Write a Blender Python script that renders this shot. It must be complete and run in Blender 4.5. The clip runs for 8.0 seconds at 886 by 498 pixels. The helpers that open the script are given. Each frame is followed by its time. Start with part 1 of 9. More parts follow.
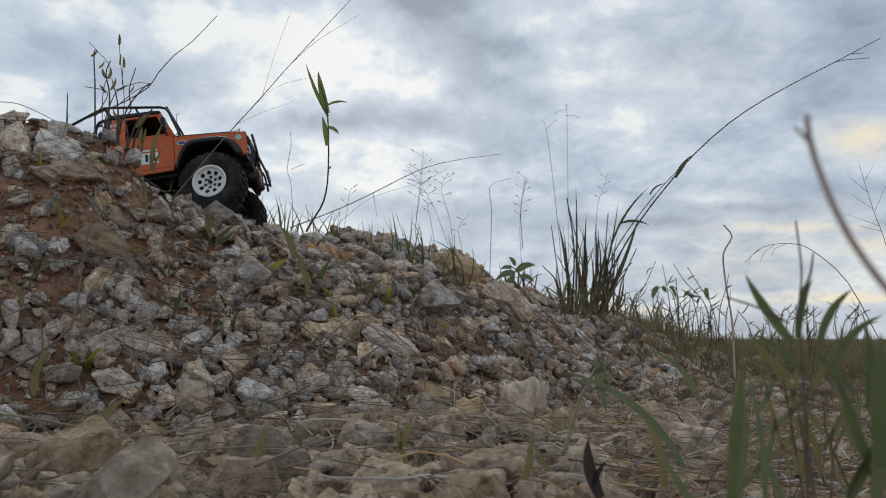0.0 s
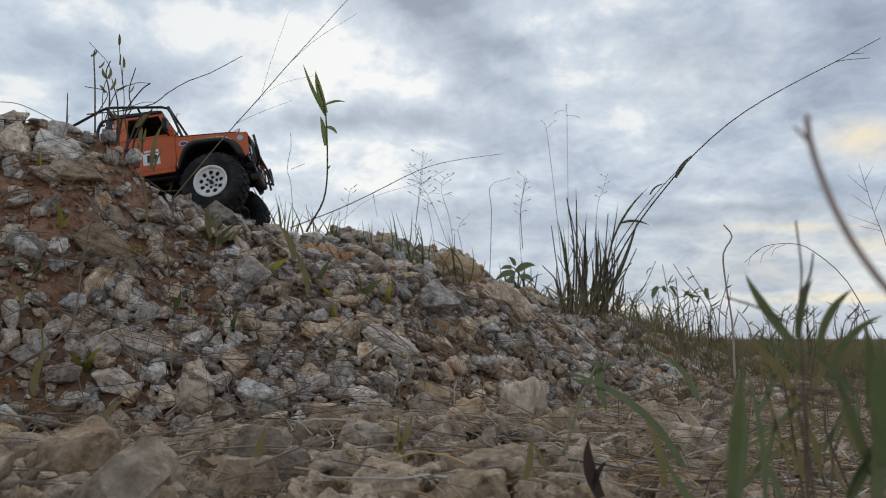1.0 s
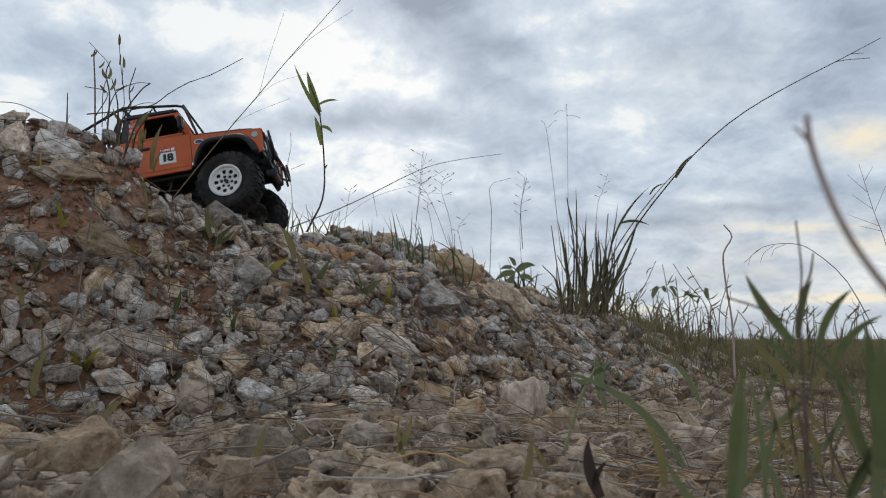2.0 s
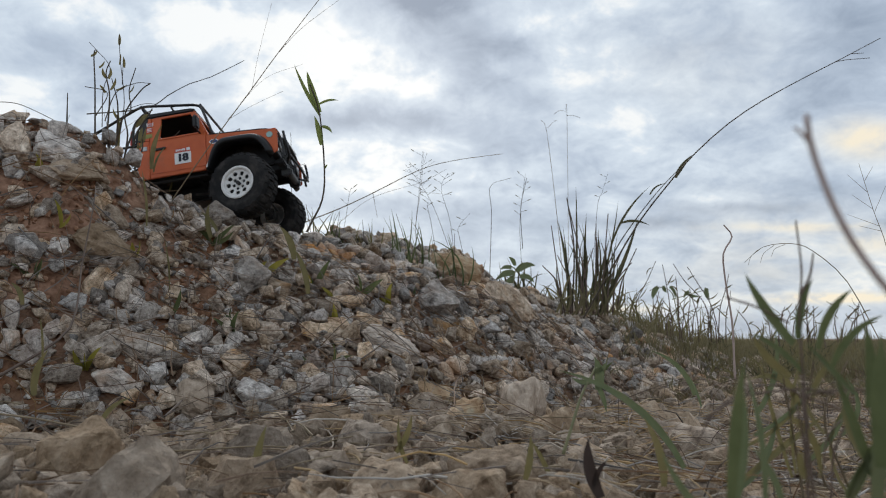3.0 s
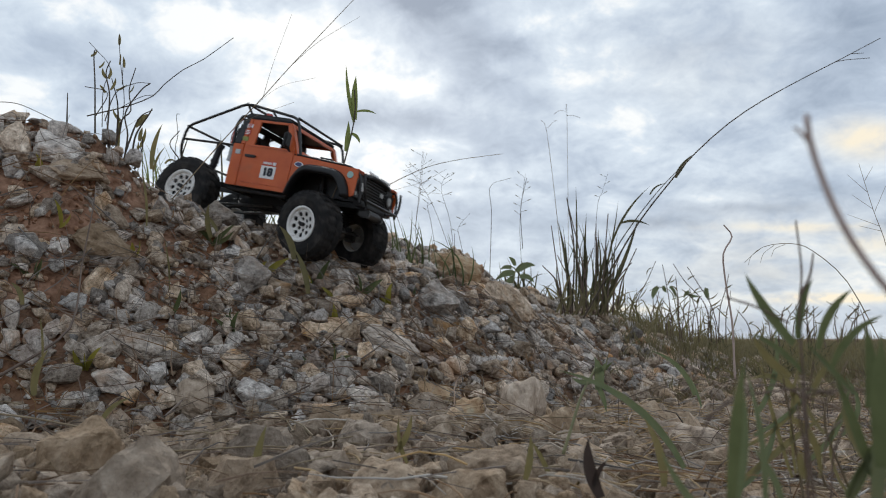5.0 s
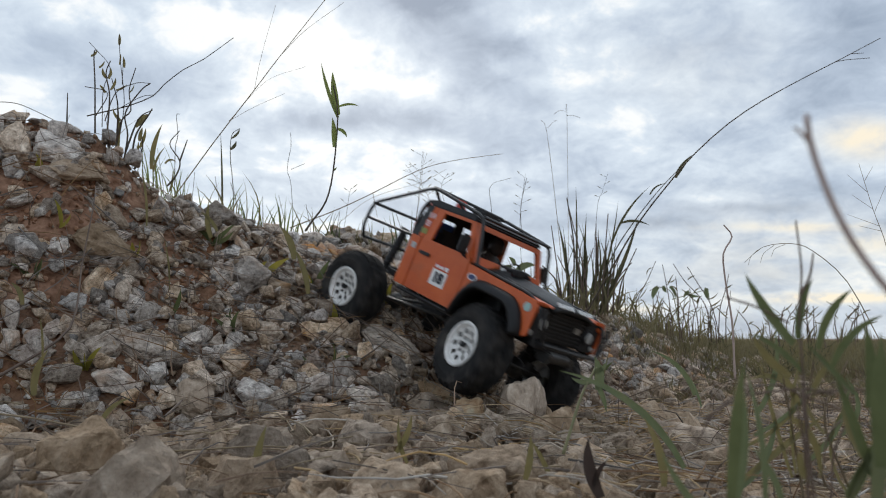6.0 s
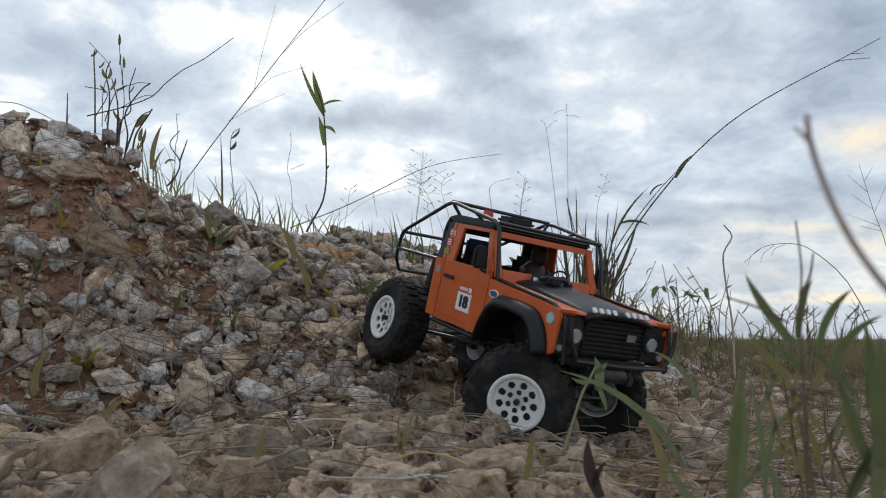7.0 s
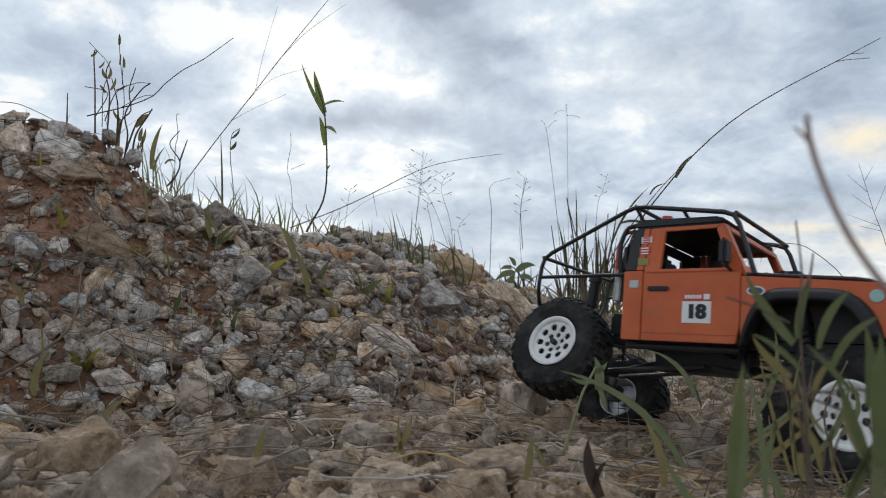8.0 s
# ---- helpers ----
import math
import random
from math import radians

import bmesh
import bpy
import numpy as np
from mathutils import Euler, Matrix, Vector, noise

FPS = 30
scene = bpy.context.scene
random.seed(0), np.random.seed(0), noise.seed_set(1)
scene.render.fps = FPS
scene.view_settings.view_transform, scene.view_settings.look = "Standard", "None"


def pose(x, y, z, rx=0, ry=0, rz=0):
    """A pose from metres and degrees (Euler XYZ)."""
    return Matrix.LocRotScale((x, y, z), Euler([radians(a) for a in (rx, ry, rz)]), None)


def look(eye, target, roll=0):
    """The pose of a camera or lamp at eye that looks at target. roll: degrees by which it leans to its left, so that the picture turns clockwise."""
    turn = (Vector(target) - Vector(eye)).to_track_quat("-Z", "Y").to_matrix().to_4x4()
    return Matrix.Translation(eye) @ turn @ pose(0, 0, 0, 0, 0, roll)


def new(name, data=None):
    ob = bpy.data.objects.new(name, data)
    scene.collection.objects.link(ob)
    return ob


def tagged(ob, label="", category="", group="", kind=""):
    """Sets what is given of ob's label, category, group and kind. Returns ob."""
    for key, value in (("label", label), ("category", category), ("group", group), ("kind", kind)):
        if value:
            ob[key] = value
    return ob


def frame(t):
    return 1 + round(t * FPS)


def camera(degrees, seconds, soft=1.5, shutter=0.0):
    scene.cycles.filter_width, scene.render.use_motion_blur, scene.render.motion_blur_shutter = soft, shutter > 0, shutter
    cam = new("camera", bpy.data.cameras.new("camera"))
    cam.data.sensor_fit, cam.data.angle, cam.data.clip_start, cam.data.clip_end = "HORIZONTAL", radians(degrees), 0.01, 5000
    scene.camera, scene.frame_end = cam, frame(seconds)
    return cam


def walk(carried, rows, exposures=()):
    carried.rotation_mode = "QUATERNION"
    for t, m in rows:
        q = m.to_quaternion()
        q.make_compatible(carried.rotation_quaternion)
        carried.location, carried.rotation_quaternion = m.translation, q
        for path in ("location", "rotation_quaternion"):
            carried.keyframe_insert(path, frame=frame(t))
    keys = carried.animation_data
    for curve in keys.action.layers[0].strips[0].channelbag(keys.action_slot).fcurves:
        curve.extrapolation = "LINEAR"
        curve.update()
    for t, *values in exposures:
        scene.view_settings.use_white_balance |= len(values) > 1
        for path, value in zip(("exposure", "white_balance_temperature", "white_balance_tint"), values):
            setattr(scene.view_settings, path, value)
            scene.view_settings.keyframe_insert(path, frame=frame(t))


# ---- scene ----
cam = camera(64.7, 8.0, soft=1.0, shutter=0.4)
EYE = (0.0, 0.0, 0.11)
VIEW = look(EYE, (0.0, 1.0, 0.2384))
cam.data.dof.use_dof = True
cam.data.dof.focus_distance = 0.85
cam.data.dof.aperture_fstop = 12.5
walk(cam, [(0.0, VIEW), (8.0, VIEW)], exposures=[(0.0, -0.17), (1.5, -0.11), (3.5, 0.0), (4.5, 0.03), (6.0, 0.06), (8.0, 0.03)])


# ---- world and sun ----
def build_world():
    w = bpy.data.worlds.new("overcast_sky")
    scene.world = w
    w.use_nodes = True
    nt = w.node_tree
    nt.nodes.clear()
    N, L = nt.nodes.new, nt.links.new

    def math_node(op, a, b=None, clamp=False):
        n = N("ShaderNodeMath")
        n.operation, n.use_clamp = op, clamp
        for i, v in enumerate((a, b)):
            if v is None:
                continue
            if isinstance(v, (int, float)):
                n.inputs[i].default_value = v
            else:
                L(v, n.inputs[i])
        return n.outputs[0]

    def mix(fac, a, b):
        n = N("ShaderNodeMix")
        n.data_type = "RGBA"
        for key, v in (("Factor", fac), ("A", a), ("B", b)):
            i = {"Factor": 0, "A": 6, "B": 7}[key]
            if isinstance(v, (tuple, float, int)):
                n.inputs[i].default_value = v
            else:
                L(v, n.inputs[i])
        return n.outputs[2]

    def noise_node(vec, scale, detail, rough, dist=0.0):
        n = N("ShaderNodeTexNoise")
        n.inputs["Scale"].default_value = scale
        n.inputs["Detail"].default_value = detail
        n.inputs["Roughness"].default_value = rough
        n.inputs["Distortion"].default_value = dist
        L(vec, n.inputs["Vector"])
        return n.outputs["Fac"]

    def remap(v, a, b):
        n = N("ShaderNodeMapRange")
        n.interpolation_type = "SMOOTHSTEP"
        L(v, n.inputs["Value"])
        n.inputs["From Min"].default_value = a
        n.inputs["From Max"].default_value = b
        return n.outputs["Result"]

    tc = N("ShaderNodeTexCoord")
    gen = tc.outputs["Generated"]
    sep = N("ShaderNodeSeparateXYZ")
    L(gen, sep.inputs[0])
    up = math_node("MAXIMUM", sep.outputs["Z"], 0.0)
    lift = math_node("ADD", up, 0.34)
    com = N("ShaderNodeCombineXYZ")
    L(math_node("DIVIDE", sep.outputs["X"], lift), com.inputs[0])
    L(math_node("DIVIDE", sep.outputs["Y"], lift), com.inputs[1])
    com.inputs[2].default_value = 4.3
    flat = com.outputs[0]
    big = noise_node(flat, 1.9, 3.0, 0.5, 0.3)
    small = noise_node(flat, 6.0, 7.0, 0.6, 0.35)
    # banks of cloud before the lens: soft ellipses in the tangents of the direction, their edges torn by noise
    ahead = math_node("MAXIMUM", sep.outputs["Y"], 0.05)
    front = remap(sep.outputs["Y"], 0.10, 0.25)
    ragged = N("ShaderNodeTexNoise")
    ragged.inputs["Scale"].default_value, ragged.inputs["Detail"].default_value, ragged.inputs["Roughness"].default_value = 9.0, 6.0, 0.62
    L(gen, ragged.inputs["Vector"])
    tear = N("ShaderNodeSeparateColor")
    L(ragged.outputs["Color"], tear.inputs[0])

    def banks(rows, torn):
        u = math_node("ADD", math_node("DIVIDE", sep.outputs["X"], ahead), math_node("MULTIPLY", math_node("SUBTRACT", tear.outputs[0], 0.5), 2 * torn))
        v = math_node("ADD", math_node("DIVIDE", sep.outputs["Z"], ahead), math_node("MULTIPLY", math_node("SUBTRACT", tear.outputs[1], 0.5), torn))
        total = 0.0
        for cu, cv, su, sv, k in rows:
            a = math_node("POWER", math_node("ABSOLUTE", math_node("DIVIDE", math_node("SUBTRACT", u, cu), su)), 2.0)
            b = math_node("POWER", math_node("ABSOLUTE", math_node("DIVIDE", math_node("SUBTRACT", v, cv), sv)), 2.0)
            total = math_node("ADD", math_node("MULTIPLY", math_node("EXPONENT", math_node("MULTIPLY", math_node("ADD", a, b), -1.0)), k), total)
        return math_node("MULTIPLY", total, front)

    light_banks = banks(((-0.223, 0.428, 0.127, 0.067, 0.50), (-0.079, 0.375, 0.076, 0.035, 0.35), (-0.386, 0.476, 0.128, 0.036, 0.28), (-0.616, 0.375, 0.059, 0.031, 0.25), (0.182, 0.410, 0.093, 0.062, 0.20), (0.255, 0.306, 0.117, 0.052, 0.14), (-0.185, 0.259, 0.149, 0.024, 0.22), (0.077, 0.405, 0.024, 0.016, 0.30), (0.141, 0.481, 0.051, 0.020, 0.28), (-0.152, 0.221, 0.074, 0.015, 0.15)), 0.09)
    dark_banks = banks(((-0.020, 0.503, 0.081, 0.045, 0.60), (0.030, 0.423, 0.068, 0.040, 0.36), (0.102, 0.436, 0.055, 0.027, 0.36), (-0.037, 0.327, 0.038, 0.024, 0.48), (-0.124, 0.318, 0.092, 0.024, 0.40), (-0.228, 0.312, 0.067, 0.019, 0.25), (-0.587, 0.428, 0.110, 0.053, 0.32), (-0.424, 0.392, 0.093, 0.044, 0.24), (0.633, 0.463, 0.102, 0.090, 0.34), (0.393, 0.419, 0.093, 0.053, 0.12)), 0.085)
    low_banks = banks(((0.063, 0.297, 0.042, 0.021, 0.25), (0.139, 0.349, 0.050, 0.019, 0.22), (-0.118, 0.191, 0.131, 0.022, 0.22), (0.070, 0.166, 0.123, 0.029, 0.26), (0.275, 0.169, 0.123, 0.011, 0.36), (0.432, 0.189, 0.123, 0.010, 0.32), (0.265, 0.362, 0.067, 0.010, 0.16), (0.511, 0.020, 0.241, 0.021, 0.40), (0.581, 0.216, 0.124, 0.021, 0.18), (0.378, 0.097, 0.203, 0.018, 0.14)), 0.04)
    wisp = noise_node(flat, 11.0, 8.0, 0.66, 0.5)
    cloud = math_node("ADD", math_node("MULTIPLY", math_node("SUBTRACT", big, 0.5), 0.9), math_node("MULTIPLY", math_node("SUBTRACT", small, 0.5), 1.5))
    cloud = math_node("ADD", cloud, math_node("MULTIPLY", math_node("SUBTRACT", wisp, 0.5), 0.8))
    cloud = math_node("ADD", cloud, 0.655)
    cloud = math_node("ADD", cloud, light_banks)
    for shade in (dark_banks, low_banks):
        cloud = math_node("SUBTRACT", cloud, math_node("MULTIPLY", shade, math_node("ADD", remap(small, 0.34, 0.60), 0.45)))
    tone = N("ShaderNodeValToRGB")
    els = tone.color_ramp.elements
    els.new(0.45)
    els.new(0.80)
    for k, (at, c) in enumerate(((0.0, (0.31, 0.385, 0.50)), (0.45, (0.54, 0.635, 0.765)), (0.80, (0.76, 0.86, 0.965)), (1.0, (1.04, 1.07, 1.08)))):
        els[k].position, els[k].color = at, (*c, 1)
    L(math_node("MINIMUM", math_node("MAXIMUM", cloud, 0.0), 1.0), tone.inputs[0])
    # pale warm breaks in the cloud low over the plain
    gaps = banks(((0.627, 0.293, 0.058, 0.026, 0.90), (0.537, 0.161, 0.123, 0.007, 0.50), (0.562, 0.058, 0.093, 0.007, 1.10), (0.255, 0.041, 0.048, 0.007, 0.80), (0.621, 0.137, 0.049, 0.015, 0.40), (0.500, 0.105, 0.211, 0.091, 0.22), (0.384, 0.401, 0.169, 0.098, 0.08)), 0.014)
    thick = mix(math_node("MULTIPLY", gaps, math_node("ADD", remap(small, 0.36, 0.60), 0.45), True), tone.outputs[0], (1.06, 0.96, 0.77, 1))
    sky = N("ShaderNodeTexSky")
    sky.sky_type, sky.sun_disc = "NISHITA", False
    sky.sun_elevation, sky.sun_rotation = radians(24), radians(-6)
    bg_sky = N("ShaderNodeBackground")
    L(sky.outputs[0], bg_sky.inputs[0])
    bg_sky.inputs[1].default_value = 0.08
    bg_cloud = N("ShaderNodeBackground")
    L(thick, bg_cloud.inputs[0])
    bg_cloud.inputs[1].default_value = 0.92
    mixed = N("ShaderNodeMixShader")
    mixed.inputs[0].default_value = 0.94
    L(bg_sky.outputs[0], mixed.inputs[1])
    L(bg_cloud.outputs[0], mixed.inputs[2])
    out = N("ShaderNodeOutputWorld")
    L(mixed.outputs[0], out.inputs["Surface"])


build_world()
sun_data = bpy.data.lights.new("sun", "SUN")
sun_data.energy, sun_data.angle, sun_data.color = 1.2, radians(25), (1.0, 0.96, 0.9)
sun = new("sun", sun_data)
sun.matrix_world = look((-0.3, 3.0, 2.4), (0, 0.6, 0.1))


# ---- materials ----
def material(name, colors, rough=0.8, metal=0.0, scale=30.0, bump=0.0, bump_scale=120.0, random_from=None,
             spread=0.0, tone=(0.35, 1.55), depth=0.002, speck=0.0, detail=6.0, spec=0.5, second=None, second_scale=4.0, second_at=(0.5, 0.65)):
    """Noise over a ramp of colours, a larger stain noise, fine relief, and a change of lightness from piece to piece."""
    m = bpy.data.materials.new(name)
    m.use_nodes = True
    nt = m.node_tree
    N, L = nt.nodes.new, nt.links.new
    bsdf = nt.nodes["Principled BSDF"]
    bsdf.inputs["Roughness"].default_value = rough
    bsdf.inputs["Metallic"].default_value = metal
    bsdf.inputs["Specular IOR Level"].default_value = spec
    tc = N("ShaderNodeTexCoord")
    vec = tc.outputs["Object"]

    def noise_fac(s, d):
        n = N("ShaderNodeTexNoise")
        n.inputs["Scale"].default_value, n.inputs["Detail"].default_value = s, d
        n.inputs["Roughness"].default_value = 0.62
        L(vec, n.inputs["Vector"])
        return n.outputs["Fac"]

    rnd = None
    if random_from == "object":
        rnd = N("ShaderNodeObjectInfo").outputs["Random"]
    elif random_from == "island":
        rnd = N("ShaderNodeNewGeometry").outputs["Random Per Island"]
    if rnd is not None and random_from == "object":
        add = N("ShaderNodeVectorMath")
        add.operation = "ADD"
        comb = N("ShaderNodeCombineXYZ")
        mul = N("ShaderNodeMath")
        mul.operation = "MULTIPLY"
        L(rnd, mul.inputs[0])
        mul.inputs[1].default_value = 37.0
        L(mul.outputs[0], comb.inputs[0])
        L(mul.outputs[0], comb.inputs[1])
        L(vec, add.inputs[0])
        L(comb.outputs[0], add.inputs[1])
        vec = add.outputs[0]
    ramp = N("ShaderNodeValToRGB")
    els = ramp.color_ramp.elements
    while len(els) < len(colors):
        els.new(0.5)
    for i, c in enumerate(colors):
        els[i].position = 0.32 + 0.36 * i / max(1, len(colors) - 1)
        els[i].color = (*c, 1)
    L(noise_fac(scale, detail), ramp.inputs[0])
    col = ramp.outputs[0]

    def mixed(fac, a, b, blend="MIX"):
        n = N("ShaderNodeMix")
        n.data_type, n.blend_type = "RGBA", blend
        for i, v in ((0, fac), (6, a), (7, b)):
            if isinstance(v, (tuple, float)):
                n.inputs[i].default_value = v
            else:
                L(v, n.inputs[i])
        return n.outputs[2]

    def span(v, a, b, c=0.0, d=1.0):
        n = N("ShaderNodeMapRange")
        L(v, n.inputs["Value"])
        for k, x in (("From Min", a), ("From Max", b), ("To Min", c), ("To Max", d)):
            n.inputs[k].default_value = x
        return n.outputs["Result"]

    if speck:
        col = mixed(1.0, col, span(noise_fac(scale * 4.5, 5.0), 0.38, 0.62, 1 - speck, 1 + 0.45 * speck), "MULTIPLY")
    if second is not None:
        col = mixed(span(noise_fac(second_scale, 3.0), *second_at), col, (*second, 1))
    if rnd is not None and spread > 0:
        h = N("ShaderNodeHueSaturation")
        L(col, h.inputs["Color"])
        L(span(rnd, 0, 1, 1 - spread, 1 + spread), h.inputs["Value"])
        wob = N("ShaderNodeMath")
        wob.operation = "FRACT"
        m7 = N("ShaderNodeMath")
        m7.operation = "MULTIPLY"
        L(rnd, m7.inputs[0])
        m7.inputs[1].default_value = 7.31
        L(m7.outputs[0], wob.inputs[0])
        L(span(wob.outputs[0], 0, 1, *tone), h.inputs["Saturation"])
        col = h.outputs[0]
    L(col, bsdf.inputs["Base Color"])
    if bump > 0:
        b = N("ShaderNodeBump")
        b.inputs["Strength"].default_value = bump
        b.inputs["Distance"].default_value = depth
        L(noise_fac(bump_scale, 8.0), b.inputs["Height"])
        L(b.outputs[0], bsdf.inputs["Normal"])
    return m


GREY = [(0.13, 0.095, 0.072), (0.38, 0.31, 0.25), (0.53, 0.445, 0.368), (0.72, 0.635, 0.54)]
TAN = [(0.15, 0.106, 0.072), (0.325, 0.245, 0.176), (0.40, 0.31, 0.23), (0.505, 0.41, 0.316)]
GREY_STONE = dict(tone=(0.45, 1.6), rough=0.9, bump=1.0, depth=0.004, spread=0.48, spec=0.25, detail=9.0, speck=0.26)
TAN_STONE = dict(tone=(0.85, 1.25), rough=0.92, bump=1.0, depth=0.004, spread=0.30, spec=0.2, detail=9.0, speck=0.12)
# stones of their own have coordinates about one unit across, the joined rubble has metres
M_stone = material("grey_limestone", GREY, random_from="object", scale=5.5, bump_scale=13, second=(0.41, 0.25, 0.145), second_scale=1.6,
                   second_at=(0.54, 0.78), **GREY_STONE)
M_rubble = material("grey_rubble", GREY, random_from="island", scale=170, bump_scale=420, second=(0.36, 0.21, 0.13), second_scale=9,
                    second_at=(0.53, 0.77), **GREY_STONE)
M_tan_stone = material("tan_limestone", TAN, random_from="object", scale=5.0, bump_scale=12, **TAN_STONE)
M_tan_rubble = material("tan_rubble", TAN, random_from="island", scale=150, bump_scale=380, **TAN_STONE)
M_ochre_stone = material("ochre_stone", [(0.28, 0.165, 0.09), (0.42, 0.29, 0.175), (0.50, 0.42, 0.30)], rough=0.92, scale=5,
                         bump=1.0, bump_scale=13, spec=0.2, depth=0.004, detail=9.0)
M_soil = material("gravelly_soil", [(0.085, 0.050, 0.034), (0.20, 0.12, 0.078), (0.32, 0.21, 0.14)], rough=0.95, scale=60, bump=1.0,
                  bump_scale=110, depth=0.008, detail=9.0, spec=0.15, second=(0.235, 0.108, 0.055), second_scale=5.0, second_at=(0.47, 0.63))



def redden(m):
    """Red earth in one part of the mound, with a ragged edge."""
    nt = m.node_tree
    N, L = nt.nodes.new, nt.links.new
    bsdf = nt.nodes["Principled BSDF"]
    old = bsdf.inputs["Base Color"].links[0].from_socket
    tc = N("ShaderNodeTexCoord")
    dist = N("ShaderNodeVectorMath")
    dist.operation = "DISTANCE"
    dist.inputs[1].default_value = (-0.56, 0.93, 0.29)
    L(tc.outputs["Object"], dist.inputs[0])
    grain = N("ShaderNodeTexNoise")
    grain.inputs["Scale"].default_value, grain.inputs["Detail"].default_value = 16.0, 7.0
    L(tc.outputs["Object"], grain.inputs["Vector"])
    add = N("ShaderNodeMath")
    add.operation = "MULTIPLY_ADD"
    L(grain.outputs["Fac"], add.inputs[0])
    add.inputs[1].default_value = -0.30
    L(dist.outputs["Value"], add.inputs[2])
    span = N("ShaderNodeMapRange")
    L(add.outputs[0], span.inputs["Value"])
    for k, v in (("From Min", 0.12), ("From Max", -0.02), ("To Min", 0.0), ("To Max", 1.0)):
        span.inputs[k].default_value = v
    ramp = N("ShaderNodeValToRGB")
    ramp.color_ramp.elements[0].color = (0.17, 0.08, 0.045, 1)
    ramp.color_ramp.elements[1].color = (0.46, 0.27, 0.18, 1)
    ramp.color_ramp.elements[0].position, ramp.color_ramp.elements[1].position = 0.35, 0.7
    fine = N("ShaderNodeTexNoise")
    fine.inputs["Scale"].default_value, fine.inputs["Detail"].default_value = 60.0, 9.0
    L(tc.outputs["Object"], fine.inputs["Vector"])
    L(fine.outputs["Fac"], ramp.inputs[0])
    mix = N("ShaderNodeMix")
    mix.data_type = "RGBA"
    L(span.outputs["Result"], mix.inputs[0])
    L(old, mix.inputs[6])
    L(ramp.outputs[0], mix.inputs[7])
    L(mix.outputs[2], bsdf.inputs["Base Color"])


redden(M_soil)

# ---- ground ----
KNOTS = [  # x, foot y, edge y, edge z, back y, back z
    (-1.60, 0.60, 0.92, 0.43, 1.20, 0.26), (-0.90, 0.66, 1.00, 0.44, 1.20, 0.255), (-0.64, 0.70, 1.03, 0.435, 1.20, 0.255),
    (-0.53, 0.74, 1.05, 0.415, 1.20, 0.265), (-0.50, 0.76, 1.08, 0.38, 1.20, 0.27), (-0.46, 0.78, 1.10, 0.345, 1.22, 0.28),
    (-0.40, 0.80, 1.13, 0.312, 1.25, 0.285), (-0.34, 0.82, 1.15, 0.282, 1.35, 0.285), (-0.24, 0.86, 1.17, 0.232, 1.60, 0.335),
    (-0.12, 0.89, 1.21, 0.207, 1.60, 0.325), (0.00, 1.00, 1.32, 0.195, 1.60, 0.30), (0.06, 1.06, 1.36, 0.185, 1.62, 0.285),
    (0.11, 1.10, 1.38, 0.175, 1.62, 0.235), (0.22, 1.22, 1.46, 0.14, 1.70, 0.21), (0.38, 1.40, 1.60, 0.11, 1.85, 0.17),
    (0.60, 1.70, 1.90, 0.09, 2.10, 0.13), (1.00, 2.20, 2.40, 0.04, 2.60, 0.05), (2.00, 3.00, 3.30, 0.01, 3.60, 0.01)]


def height(x, y, rough=True):
    """The lie of the land: a flat stony foreground, a bank of rubble, a shelf behind its edge, and the plain beyond."""
    x0 = min(max(x, KNOTS[0][0]), KNOTS[-1][0])
    for a, b in zip(KNOTS, KNOTS[1:]):
        if x0 <= b[0]:
            break
    k = (x0 - a[0]) / (b[0] - a[0])
    fy, ey, ez, by, bz = (p + (q - p) * k for p, q in zip(a[1:], b[1:]))
    if y < fy - 0.08:
        z = 0.0
    elif y < fy:
        z = 0.02 * ((y - fy + 0.08) / 0.08) ** 2
    elif y < ey:
        z = 0.02 + (ez - 0.02) * (y - fy) / (ey - fy)
    elif y < by:
        s = (y - ey) / (by - ey)
        z = ez + (bz - ez) * s * s * (3 - 2 * s)
    else:
        z = bz * math.exp(-((y - by) / 1.1) ** 2)
    # the bank dies away to one side; a hump where the track runs; lower stones to the other side
    if x < -1.4:
        z *= math.exp(-((x + 1.4) / 0.8) ** 2)
    z += 0.024 * math.exp(-((y - 1.235) / 0.05) ** 2 - ((x + 0.42) / 0.16) ** 4)
    low = min(1.0, max(0.0, (x - 0.07) / 0.12))
    z -= 0.025 * low * low * (3 - 2 * low) * math.exp(-((y - 0.8) / 0.45) ** 4)
    if rough:
        near = math.exp(-max(0.0, math.hypot(x, y) - 2.0) / 3.0)
        p = Vector((x, y, 0.3))
        z += near * (0.016 * noise.noise(p * 5.0) + 0.010 * noise.noise(p * 14.0) + 0.005 * noise.noise(p * 37.0))
        if y > 4:
            z += 0.04 * min(1.0, (y - 4) / 10) * noise.noise(Vector((x * 0.25, y * 0.25, 2.0)))
    return z


def slope_normal(x, y):
    e = 0.012
    return Vector((height(x - e, y) - height(x + e, y), height(x, y - e) - height(x, y + e), 2 * e)).normalized()


def stretch(n, near, far):
    """Coordinates from -far to far, close together about the middle."""
    k = math.asinh(far / near)
    return [near * math.sinh(k * (2 * i / (n - 1) - 1)) for i in range(n)]


